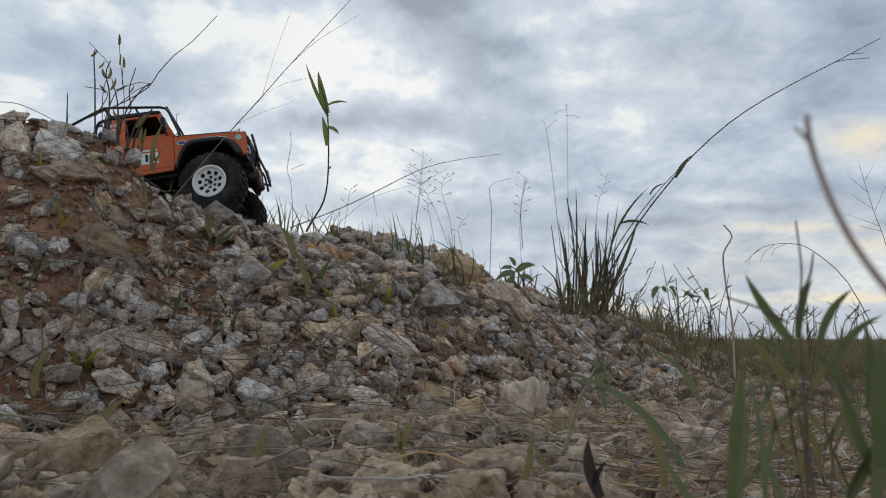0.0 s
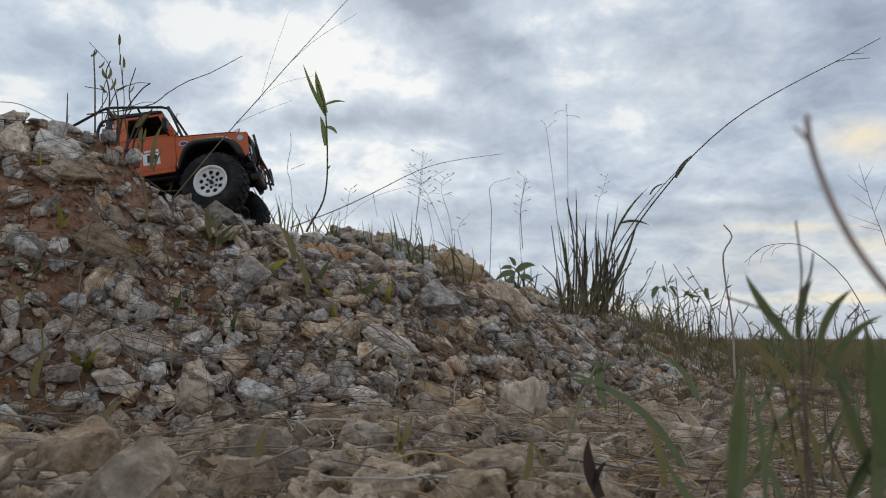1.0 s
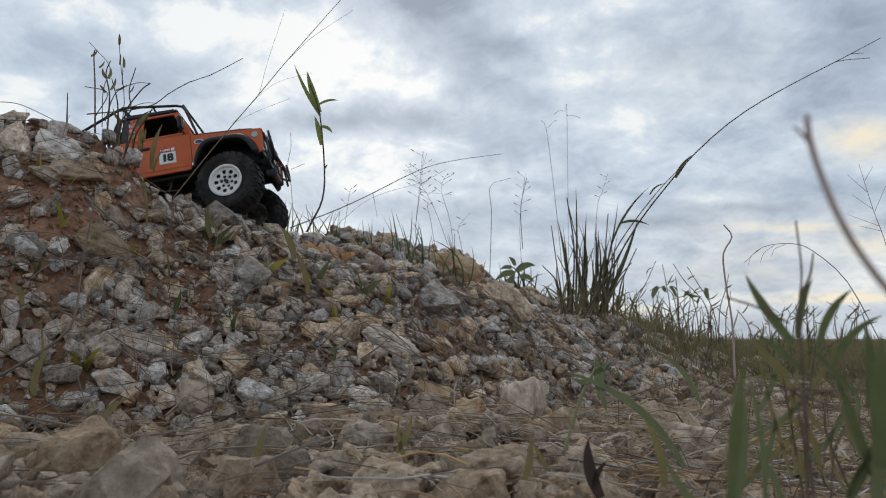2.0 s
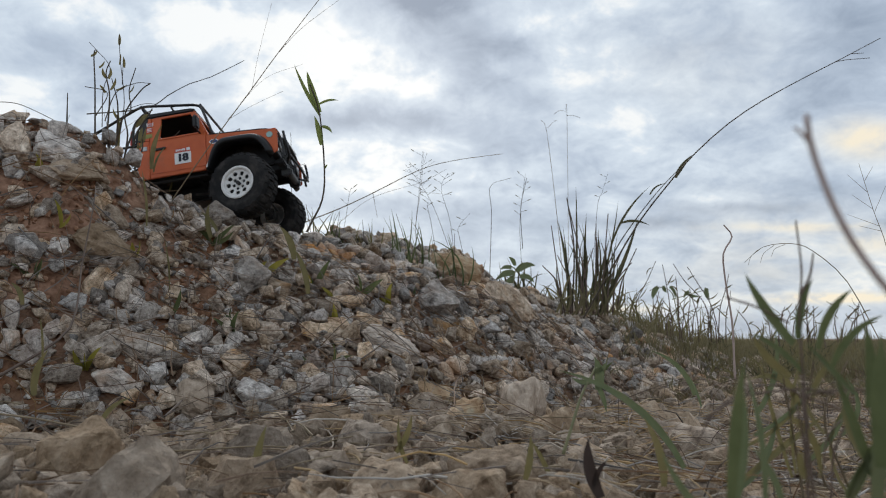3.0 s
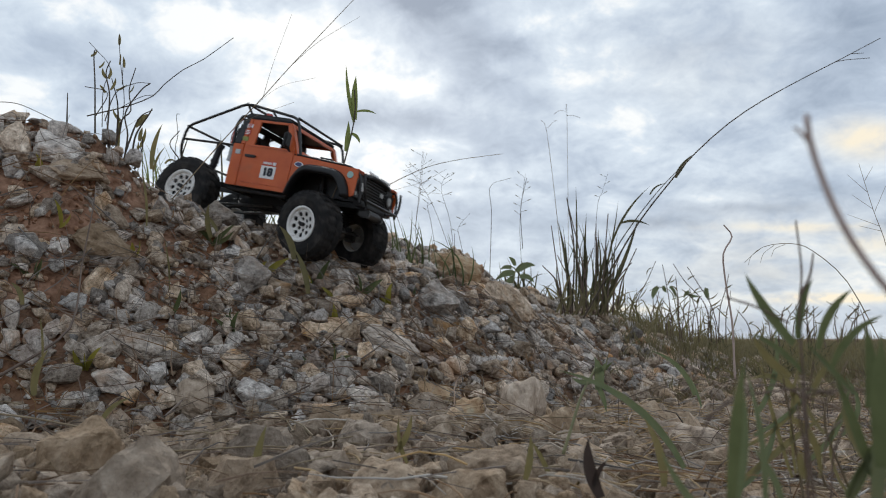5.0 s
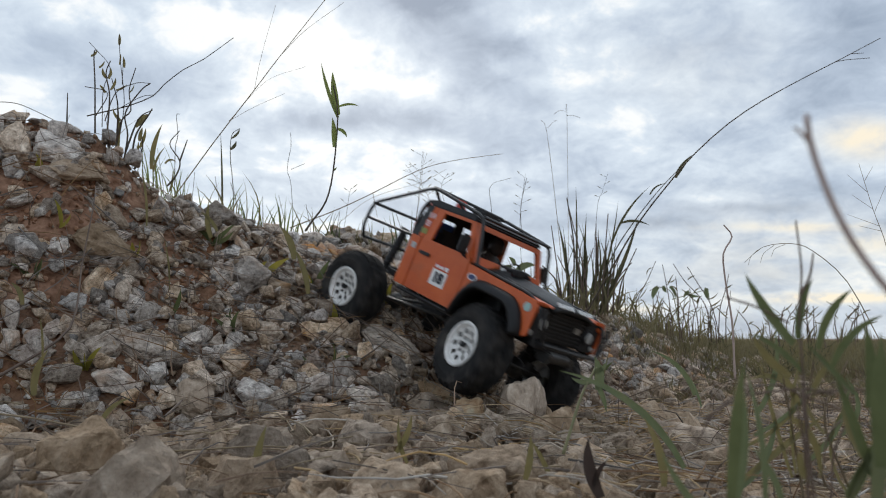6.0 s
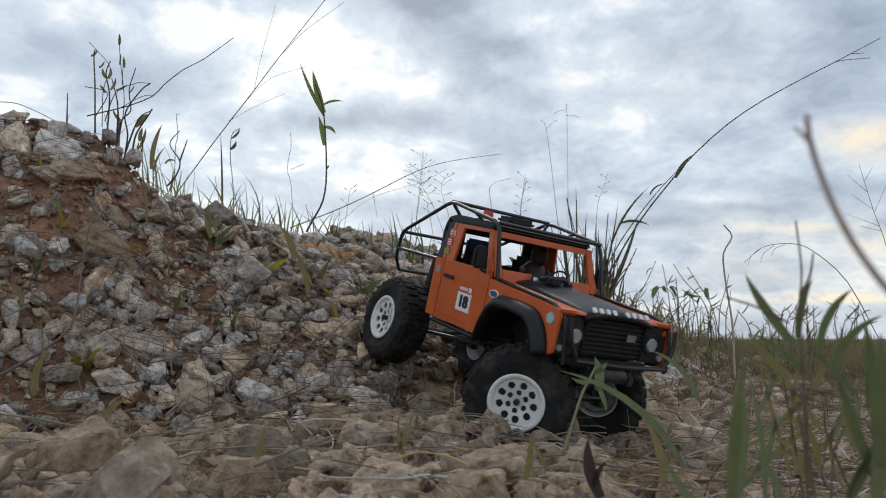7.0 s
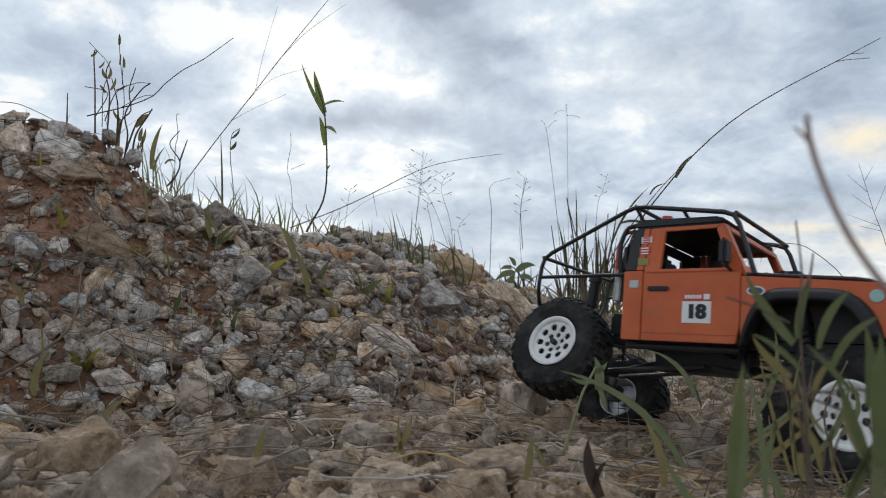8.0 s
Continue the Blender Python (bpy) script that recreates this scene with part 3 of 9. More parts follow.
def build_wheel(parent, side):
    """Tyre with lugs and a white rim with two rings of holes; the outer face looks to side (-1: right)."""
    wheel = new("wheel")
    wheel.parent = parent
    tagged(wheel, "black knobbly tyre on a white rim")
    # tyre
    bm = bmesh.new()
    prof = [(0.0285, -0.019), (0.033, -0.0215), (0.043, -0.0235), (0.0520, -0.0220), (0.0560, -0.017), (0.0566, 0.0),
            (0.0560, 0.017), (0.0520, 0.0220), (0.043, 0.0235), (0.033, 0.0215), (0.0285, 0.019), (0.026, 0.015), (0.026, -0.015)]
    n = 78
    ring_faces = [[] for _ in range(n)]
    rings = [[bm.verts.new((r * math.sin(a), y, r * math.cos(a))) for r, y in prof] for a in (2 * math.pi * i / n for i in range(n))]
    for i in range(n):
        a, b = rings[i], rings[(i + 1) % n]
        for j in range(len(prof)):
            k = (j + 1) % len(prof)
            ring_faces[i].append(bm.faces.new((a[j], a[k], b[k], b[j])))
    bmesh.ops.recalc_face_normals(bm, faces=bm.faces)
    lug = []
    for i in range(n):
        for j in range(len(prof)):
            f = ring_faces[i][j]
            if (j in (4, 7) and i % 3 != 0) or (j in (3, 8) and i % 3 == 1) or (j == 5 and i % 3 != 1) or (j == 6 and i % 3 != 2):
                lug.append(f)
    ext = bmesh.ops.extrude_discrete_faces(bm, faces=lug)["faces"]
    for f in ext:
        d, c = f.normal.copy(), f.calc_center_median()
        for v in f.verts:
            v.co = c + (v.co - c) * 0.86 + d * (0.0030 if abs(c.y) < 0.0195 else 0.0016)
    part("tyre", bm, M_rubber, wheel, "dusty black tyre with square lugs")
    # rim: barrel, lip and a dished face with holes right through it
    bm = bmesh.new()
    s = side
    lip = [(0.0262, -0.014 * s), (0.0262, 0.0165 * s), (0.0275, 0.0185 * s), (0.0302, 0.0205 * s), (0.0306, 0.0225 * s), (0.0285, 0.0232 * s),
           (0.0262, 0.0222 * s), (0.0250, 0.0195 * s), (0.0246, 0.014 * s), (0.0246, -0.014 * s)]
    rings = [[bm.verts.new((r * math.sin(a), y, r * math.cos(a))) for r, y in lip] for a in (2 * math.pi * i / 56 for i in range(56))]
    for i in range(56):
        a, b = rings[i], rings[(i + 1) % 56]
        for j in range(len(lip)):
            k = (j + 1) % len(lip)
            bm.faces.new((a[j], a[k], b[k], b[j]))
    na, nr = 112, 22
    holes = [(0.0184, 2 * math.pi * i / 9, 0.0040) for i in range(9)] + [(0.0098, 2 * math.pi * (i + 0.5) / 6, 0.0031) for i in range(6)] + [(0, 0, 0.0034)]
    centres = [(r * math.sin(a), r * math.cos(a), q) for r, a, q in holes]

    def dish(r):
        return s * (0.0165 - 0.0025 * math.cos(min(1.0, r / 0.025) * math.pi))

    grid = {}
    for i in range(nr + 1):
        for j in range(na):
            r, a = 0.002 + 0.0230 * i / nr, 2 * math.pi * j / na
            grid[i, j] = bm.verts.new((r * math.sin(a), dish(r), r * math.cos(a)))
    face = []
    for i in range(nr):
        for j in range(na):
            quad = [grid[i, j], grid[i + 1, j], grid[i + 1, (j + 1) % na], grid[i, (j + 1) % na]]
            c = sum((v.co for v in quad), Vector()) / 4
            if all((c.x - x) ** 2 + (c.z - z) ** 2 > q * q for x, z, q in centres):
                face.append(bm.faces.new(quad))
    ext = bmesh.ops.extrude_face_region(bm, geom=face)
    for v in ext["geom"]:
        if isinstance(v, bmesh.types.BMVert):
            v.co.y -= 0.0022 * s
    bmesh.ops.delete(bm, geom=[v for v in bm.verts if not v.link_faces], context="VERTS")
    part("rim", bm, M_white, wheel, "white plastic rim with two rings of holes", smooth=False)
    # black backing disc gives the rim holes their dark inside; the nut sits before it
    bm = bmesh.new()
    disc(bm, (0, 0.012 * s, 0), (0, 1, 0), 0.0235, 0.004, 24)
    disc(bm, (0, 0.0165 * s, 0), (0, 1, 0), 0.0034, 0.010, 6)
    part("hub", bm, M_black, wheel, "black disc darkening the rim holes, with a wheel nut")
    bm = bmesh.new()
    disc(bm, (0, 0.0055 * s, 0), (0, 1, 0), 0.0225, 0.003, 28)
    disc(bm, (0, 0.0015 * s, 0), (0, 1, 0), 0.0075, 0.008, 12)
    part("brake_disc", bm, M_steel, wheel, "dull steel disc inside the rim")
    return wheel


def build_truck():
    car = new("toy_truck")
    tagged(car, "orange and black radio-controlled toy pickup truck with a tubular cage", "toy truck")
    S = 0.085
    for s in (-1, 1):
        # door: lower panel with a pressed line, and the frame round its open window
        bm = bmesh.new()
        y0, y1 = s * S, s * (S - 0.004)
        prism(bm, [(-0.030, 0.0925), (0.070, 0.0925), (0.0735, 0.110), (0.0735, 0.168), (-0.030, 0.168)], y0, y1, 0.0008)
        prism(bm, [(-0.030, 0.1685), (-0.0115, 0.1685), (-0.0095, 0.2125), (-0.0185, 0.2165), (-0.027, 0.2165)], y0, y1, 0.0006)
        prism(bm, [(-0.0185, 0.2168), (-0.0095, 0.2120), (0.0455, 0.2125), (0.050, 0.2168)], y0, y1, 0.0006)
        prism(bm, [(0.0457, 0.2122), (0.0628, 0.1685), (0.0735, 0.1685), (0.0505, 0.2168)], y0, y1, 0.0006)
        block(bm, (-0.028, min(y0, y0 + s * 0.0012), 0.1655), (0.072, max(y0, y0 + s * 0.0012), 0.1690), 0.0005)
        block(bm, (-0.028, min(y0, y0 + s * 0.0008), 0.1005), (0.070, max(y0, y0 + s * 0.0008), 0.1018), 0.0003)
        tumble(bm)
        door = part("door", bm, M_orange, car, "orange door with an open window")
        bm = bmesh.new()
        block(bm, (-0.024, s * S - 0.0025, 0.1455), (-0.002, s * S + 0.0025, 0.1505), 0.001)
        block(bm, (-0.006, s * (S + 0.002) - 0.0015, 0.1460), (0.0, s * (S + 0.002) + 0.0015, 0.1500), 0.001)
        part("door_handle", bm, M_black, door, "black door handle")
        bm = bmesh.new()
        block(bm, (0.058, s * 0.097 - 0.009, 0.169), (0.066, s * 0.097 + 0.009, 0.196), 0.003)
        tube(bm, [(0.064, s * 0.084, 0.166), (0.063, s * 0.092, 0.168), (0.062, s * 0.095, 0.174)], 0.0018, 6)
        part("mirror", bm, M_black, door, "black wing mirror")
        # quarter panel behind the door: orange below, black above
        bm = bmesh.new()
        prism(bm, [(-0.0535, 0.0925), (-0.0308, 0.0925), (-0.0308, 0.168), (-0.0535, 0.168)], s * S, s * (S - 0.004), 0.0008)
        prism(bm, [(-0.0390, 0.1685), (-0.0308, 0.1685), (-0.0278, 0.2165), (-0.0345, 0.2165)], s * (S + 0.0003), s * (S - 0.004), 0.0005)
        for k in range(5):
            disc(bm, (-0.0335, s * S, 0.098 + 0.016 * k), (0, 1, 0), 0.0008, 0.0016, 6)
        tumble(bm)
        panel = part("quarter_panel", bm, M_orange, car)
        bm = bmesh.new()
        prism(bm, [(-0.0535, 0.1685), (-0.0393, 0.1685), (-0.0348, 0.2165), (-0.0450, 0.2165)], s * S, s * (S - 0.004), 0.0008)
        part("rear_corner", tumble(bm), M_black, car, "black cab corner")
        # stickers on the pillar
        for k, (z, h, mat, nm) in enumerate(((0.203, 0.0075, M_label_white, "striped flag sticker"), (0.1905, 0.0090, M_label_red, "red square sticker"),
                                            (0.178, 0.0080, M_label_green, "olive round sticker"))):
            bm = bmesh.new()
            lean = (z - 0.168) * 0.13
            yy = s * (S + 0.0009 - lean)
            x0 = -0.0385 + (z - 0.1685) * 0.06
            block(bm, (x0, yy - 0.0004, z - h / 2), (x0 + 0.0125, yy + 0.0004, z + h / 2), 0.0003)
            sticker = part("sticker", bm, mat, panel, nm)
            if k < 2:
                for q in range(3):
                    bm = bmesh.new()
                    zz = z - h / 2 + h * (q + 0.5) / 3
                    block(bm, (x0 + 0.002, yy + s * 0.0005 - 0.0002, zz - 0.0007), (x0 + 0.0108, yy + s * 0.0005 + 0.0002, zz + 0.0007))
                    part("bar", bm, M_label_red if k == 0 else M_label_white, panel)
        bm = bmesh.new()
        block(bm, (-0.046, s * S - 0.001, 0.149), (-0.035, s * S + 0.001, 0.1575), 0.0006)
        part("filler_cap", bm, M_steel, panel, "small silver filler cap")
        # racing number on the door
        bm = bmesh.new()
        block(bm, (0.0150, s * S - 0.0006, 0.1120), (0.0452, s * S + 0.0006, 0.1345), 0.0003)
        board = part("number_board", bm, M_label_white, door, "white board with the racing number 18")
        text = plain_text("18", 0.0200, 0.0002)
        text.materials.append(M_navy)
        num = new("number", text)
        num.parent = door
        turn = Matrix.Rotation(radians(90), 4, "X")
        if s > 0:
            turn = Matrix.Rotation(radians(180), 4, "Z") @ turn
        num.matrix_basis = Matrix.Translation((0.0301, s * (S + 0.0009), 0.1232)) @ turn
        bm = bmesh.new()
        block(bm, (0.0165, s * S - 0.0005, 0.1360), (0.0445, s * S + 0.0005, 0.1425), 0.0002)
        part("sticker", bm, M_label_red, door, "red and white lettered strip")
        for q in range(6):
            bm = bmesh.new()
            block(bm, (0.0178 + 0.0030 * q, s * (S + 0.0006) - 0.0002, 0.1372), (0.0200 + 0.0030 * q, s * (S + 0.0006) + 0.0002, 0.1412))
            part("bar", bm, M_label_white, door)
        bm = bmesh.new()
        block(bm, (0.0375, s * (S + 0.0006) - 0.0002, 0.1365), (0.0438, s * (S + 0.0006) + 0.0002, 0.1420))
        part("bar", bm, M_label_white, door)
        # front wing with the wheel opening
        bm = bmesh.new()
        rim_out = [(0.0745, 0.088), (0.0775, 0.104), (0.083, 0.122), (0.091, 0.1365), (0.101, 0.1448), (0.115, 0.1475), (0.155, 0.1462),
                   (0.172, 0.1415), (0.184, 0.131), (0.192, 0.117), (0.196, 0.103)]
        rim_in = [(0.0800, 0.088), (0.0840, 0.1015), (0.0895, 0.115), (0.0970, 0.1260), (0.1060, 0.1318), (0.117, 0.1340), (0.153, 0.1330),
                  (0.166, 0.1290), (0.175, 0.1205), (0.181, 0.1100), (0.185, 0.1000)]
        edge = [(0.0742, 0.0925)] + [(a * 0.6 + c * 0.4, b * 0.6 + d * 0.4) for (a, b), (c, d) in zip(rim_out[1:], rim_in[1:])]
        edge += [(0.2000, 0.105), (0.203, 0.107), (0.2045, 0.146), (0.200, 0.1515), (0.0742, 0.1605)]
        prism(bm, edge, s * S, s * (S - 0.0035), 0.0006)
        prism(bm, [(0.0742, 0.1565), (0.200, 0.1480), (0.2030, 0.1490), (0.200, 0.1518), (0.0742, 0.1608)], s * (S - 0.0036), s * 0.046, 0.0005)
        wing = part("front_wing", bm, M_orange, car, "orange front wing")
        bm = bmesh.new()
        rows = []
        outer = [p.to_tuple() for p in curve_through([(x, 0, z) for x, z in rim_out], 30)]
        inner = [p.to_tuple() for p in curve_through([(x, 0, z) for x, z in rim_in], 30)]
        for (xo, _, zo), (xi, _, zi) in zip(outer, inner):
            ring = []
            for k, out in ((0.0, -0.002), (0.0, 0.0030), (0.14, 0.0080), (0.40, 0.0120), (0.75, 0.0138), (1.0, 0.0130), (1.0, -0.012), (0.7, -0.012)):
                ring.append(bm.verts.new((xo + (xi - xo) * k, s * (S + out), zo + (zi - zo) * k)))
            rows.append(ring)
        for a, b in zip(rows, rows[1:]):
            for q in range(len(a)):
                bm.faces.new((a[q], a[(q + 1) % len(a)], b[(q + 1) % len(a)], b[q]))
        bm.faces.new(rows[0])
        bm.faces.new(rows[-1][::-1])
        part("wheel_arch", bm, M_gloss, car, "bulging black plastic wheel-arch flare", smooth=True)
        bm = bmesh.new()
        for r, d, sq in ((0.0085, 0.0016, 0.55),):
            disc(bm, (0, 0, 0), (0, 1, 0), r, d, 24)
            for v in bm.verts:
                v.co.z *= sq
            bmesh.ops.translate(bm, verts=bm.verts, vec=(0.0885, s * (S + 0.0004), 0.1450))
        part("badge", bm, M_label_white, wing, "oval white-rimmed badge")
        bm = bmesh.new()
        disc(bm, (0, 0, 0), (0, 1, 0), 0.0068, 0.0022, 24)
        for v in bm.verts:
            v.co.z *= 0.5
        bmesh.ops.translate(bm, verts=bm.verts, vec=(0.0885, s * (S + 0.0004), 0.1450))
        part("badge_face", bm, M_label_blue, wing, "dark blue badge face")
        bm = bmesh.new()
        disc(bm, (0.1905, s * (S + 0.0002), 0.1400), (0, 1, 0), 0.0058, 0.0016, 20)
        part("sticker", bm, M_label_teal, wing, "round teal and white sticker")
        # front end beside the grille, with its lamp
        bm = bmesh.new()
        block(bm, (0.188, min(s * 0.0455, s * 0.0845), 0.106), (0.1995, max(s * 0.0455, s * 0.0845), 0.1475), 0.0015)
        front = part("lamp_panel", bm, M_black, car, "black panel round the headlamp")
        bm = bmesh.new()
        disc(bm, (0.2000, s * 0.0575, 0.1265), (1, 0, 0), 0.0118, 0.005, 28, 0.0108)
        part("lamp_ring", bm, M_black, front)
        bm = bmesh.new()
        disc(bm, (0.2020, s * 0.0575, 0.1265), (1, 0, 0), 0.0092, 0.004, 28, 0.0070)
        part("headlamp", bm, M_lens, front, "grey round headlamp lens", smooth=False)
        for z, r in ((0.141, 0.0032), (0.1125, 0.0034)):
            bm = bmesh.new()
            disc(bm, (0.2005, s * 0.0755, z), (1, 0, 0), r, 0.004, 14)
            part("side_lamp", bm, M_orange if z > 0.12 else M_lens, front)
        bm = bmesh.new()
        block(bm, (0.176, min(s * 0.060, s * 0.0852), 0.1475), (0.2042, max(s * 0.060, s * 0.0852), 0.1522), 0.002)
        part("wing_corner", bm, M_orange, wing)
        # bars: wing-top bar running down the nose
        bm = bmesh.new()
        tube(bm, [(0.078, s * 0.0800, 0.1625), (0.184, s * 0.0790, 0.1555), (0.2075, s * 0.0790, 0.1440), (0.2120, s * 0.0760, 0.098)], 0.0022, 8, bend=0.012)
        part("brush_bar", bm, M_bar, car)
        # rock slider
        bm = bmesh.new()
        tube(bm, [(-0.050, s * 0.076, 0.0865), (0.072, s * 0.076, 0.0865)], 0.003, 8)
        tube(bm, [(-0.03, s * 0.076, 0.0865), (-0.03, s * 0.03, 0.083)], 0.002, 6)
        tube(bm, [(0.05, s * 0.076, 0.0865), (0.05, s * 0.03, 0.083)], 0.002, 6)
        part("side_bar", bm, M_bar, car)
        # chassis rail
        bm = bmesh.new()
        block(bm, (-0.176, min(s * 0.028, s * 0.036), 0.092), (0.205, max(s * 0.028, s * 0.036), 0.1015), 0.001)
        part("chassis_rail", bm, M_black, car)
        # shocks with springs
        for x, top, lean in ((-0.112, 0.166, -0.012), (0.118, 0.140, 0.012)):
            bm = bmesh.new()
            a, b = Vector((x, s * 0.046, top)), Vector((x + lean, s * 0.052, 0.066))
            tube(bm, [a, a.lerp(b, 0.62)], 0.0062, 12)
            tube(bm, [a.lerp(b, 0.6), b], 0.0022, 8)
            disc(bm, a, b - a, 0.0080, 0.007, 14)
            disc(bm, a.lerp(b, 0.30), b - a, 0.0078, 0.005, 14)
            shock = part("shock_absorber", bm, M_black, car)
            bm = bmesh.new()
            d = (b - a).normalized()
            u = d.orthogonal().normalized()
            w = d.cross(u)
            coil = [a.lerp(b, 0.32 + 0.6 * i / 60) + (u * math.cos(i * 0.75) + w * math.sin(i * 0.75)) * 0.0072 for i in range(61)]
            tube(bm, coil, 0.0010, 5)
            part("spring", bm, M_bar, shock)
        # links from the chassis to the axles
        bm = bmesh.new()
        tube(bm, [(0.02, s * 0.032, 0.072), (-0.122, s * 0.045, 0.056)], 0.0026, 8)
        part("link", bm, M_dark_steel, car)
        bm = bmesh.new()
        tube(bm, [(0.03, s * 0.032, 0.072), (0.122, s * 0.045, 0.055)], 0.0026, 8)
        part("link", bm, M_dark_steel, car)
        # outer cage: from the tail over the cab and down to the windscreen's foot
        bm = bmesh.new()
        tube(bm, [(-0.1740, s * 0.0700, 0.132), (-0.1700, s * 0.0815, 0.150), (-0.1655, s * 0.0815, 0.1885), (-0.0450, s * 0.0830, 0.2425),
                  (0.0660, s * 0.0822, 0.2262), (0.0865, s * 0.0830, 0.1620)], 0.0026, 8, bend=0.012)
        part("cage_side", bm, M_bar, car, "black tubular cage side")
        bm = bmesh.new()
        tube(bm, [(-0.1680, s * 0.0815, 0.1640), (-0.0530, s * 0.0800, 0.1650)], 0.0022, 8)
        part("cage_rail", bm, M_bar, car)
        bm = bmesh.new()
        tube(bm, [(-0.0450, s * 0.0830, 0.2425), (-0.0400, s * 0.0700, 0.2262)], 0.0022, 8)
        part("cage_brace", bm, M_bar, car)
        bm = bmesh.new()
        tube(bm, [(0.0100, s * 0.0826, 0.2345), (0.0120, s * 0.0700, 0.2262)], 0.0020, 8)
        part("cage_brace", bm, M_bar, car)
        # seat
        bm = bmesh.new()
        block(bm, (-0.024, s * 0.040 - 0.022, 0.118), (0.022, s * 0.040 + 0.022, 0.138), 0.006)
        block(bm, (-0.034, s * 0.040 - 0.020, 0.130), (-0.020, s * 0.040 + 0.020, 0.190), 0.006)
        part("seat", bm, M_black, car)

    # cage bars across
    for a in ((-0.0450, 0.083, 0.2425), (0.0660, 0.0822, 0.2262), (-0.1655, 0.0815, 0.1885), (-0.1740, 0.0700, 0.132)):
        bm = bmesh.new()
        tube(bm, [(a[0], -a[1], a[2]), (a[0], a[1], a[2])], 0.0024, 8)
        part("cage_crossbar", bm, M_bar, car)
    # roof
    bm = bmesh.new()
    prism(bm, [(-0.047, 0.2168), (0.0515, 0.2168), (0.0545, 0.2215), (0.048, 0.2255), (-0.038, 0.2275), (-0.0455, 0.2235)], -0.0795, 0.0795, 0.0025)
    roof = part("roof", bm, M_black, car, "matt black roof panel")
    for y in (-0.05, -0.017, 0.017, 0.05):
        bm = bmesh.new()
        tube(bm, [(-0.030, y, 0.2268), (0.042, y, 0.2252)], 0.0016, 6)
        part("rib", bm, M_black, roof)
    bm = bmesh.new()
    block(bm, (-0.016, -0.030, 0.227), (0.016, 0.012, 0.238), 0.004)
    part("roof_box", bm, M_black, car, "black roof pod")
    bm = bmesh.new()
    disc(bm, (-0.030, -0.034, 0.235), (0, 0, 1), 0.0085, 0.012, 16, 0.006)
    part("beacon", bm, M_label_red, car, "dark red round beacon")
    # windscreen frame
    bm = bmesh.new()
    lean = [((0.0740, 0.1620), (0.0780, 0.1620), (0.0545, 0.2168), (0.0505, 0.2168))]
    for s in (-1, 1):
        prism(bm, lean[0], s * 0.0805, s * 0.0700, 0.0006)
    prism(bm, ((0.0540, 0.2095), (0.0580, 0.2095), (0.0545, 0.2168), (0.0505, 0.2168)), -0.0698, 0.0698, 0.0006)
    prism(bm, ((0.0742, 0.1600), (0.0782, 0.1600), (0.0738, 0.1735), (0.0698, 0.1735)), -0.0698, 0.0698, 0.0006)
    part("windscreen_frame", bm, M_orange, car, "orange windscreen frame without glass")
    # cowl, dashboard and steering wheel
    bm = bmesh.new()
    block(bm, (0.0560, -0.076, 0.145), (0.0740, 0.076, 0.168), 0.003)
    part("dashboard", bm, M_black, car)
    bm = bmesh.new()
    ring = [(0.050 + 0.006 * math.sin(k), 0.036 + 0.015 * math.cos(k), 0.170 + 0.013 * math.sin(k)) for k in (2 * math.pi * i / 20 for i in range(21))]
    tube(bm, ring, 0.0014, 6)
    tube(bm, [(0.050, 0.036, 0.170), (0.060, 0.036, 0.160)], 0.002, 6)
    part("steering_wheel", bm, M_black, car)
    bm = bmesh.new()
    block(bm, (0.0800, -0.030, 0.1640), (0.0815, 0.002, 0.1745), 0.0006, Matrix.Rotation(-0.3, 4, "Y"))
    plate = part("number_plate", bm, M_black, car, "black number plate with pale characters")
    for q, w in enumerate((0.004, 0.004, 0.004, 0.0, 0.003, 0.004)):
        if w:
            bm = bmesh.new()
            block(bm, (0.0820, -0.0285 + 0.0047 * q, 0.1670), (0.0826, -0.0285 + 0.0047 * q + w, 0.1715), 0, Matrix.Rotation(-0.3, 4, "Y"))
            part("bar", bm, M_label_white, plate)
    # cab rear wall with its window
    bm = bmesh.new()
    for lo, hi in (((-0.0525, -0.080, 0.0925), (-0.0490, 0.080, 0.172)), ((-0.0490, -0.079, 0.205), (-0.0455, 0.079, 0.2165)),
                   ((-0.0510, -0.080, 0.172), (-0.0475, -0.050, 0.205)), ((-0.0510, 0.050, 0.172), (-0.0475, 0.080, 0.205)),
                   ((-0.0510, -0.010, 0.172), (-0.0475, 0.010, 0.205))):
        block(bm, lo, hi, 0.0005)
    part("cab_back", bm, M_black, car, "black cab back with two openings")
    bm = bmesh.new()
    block(bm, (-0.0490, -0.080, 0.0935), (0.0740, 0.080, 0.0985), 0.001)
    block(bm, (-0.0200, -0.016, 0.0985), (0.0700, 0.016, 0.125), 0.004)
    part("cab_floor", bm, M_black, car)
    # bonnet
    bm = bmesh.new()
    grid = []
    for i in range(13):
        x = 0.079 + (0.206 - 0.079) * i / 12
        along = i / 12
        row = []
        for j in range(17):
            y = -0.050 + 0.100 * j / 16
            rise = 0.0060 * (1 - (abs(y) / 0.050) ** 3.0) + 0.0026 * max(0.0, 1 - (y / 0.022) ** 4) * (1 - along * 0.8)
            row.append(bm.verts.new((x, y, 0.1628 - 0.0098 * along - 0.0046 * along ** 8 + rise)))
        grid.append(row)
    for a, b in zip(grid, grid[1:]):
        for j in range(16):
            bm.faces.new((a[j], a[j + 1], b[j + 1], b[j]))
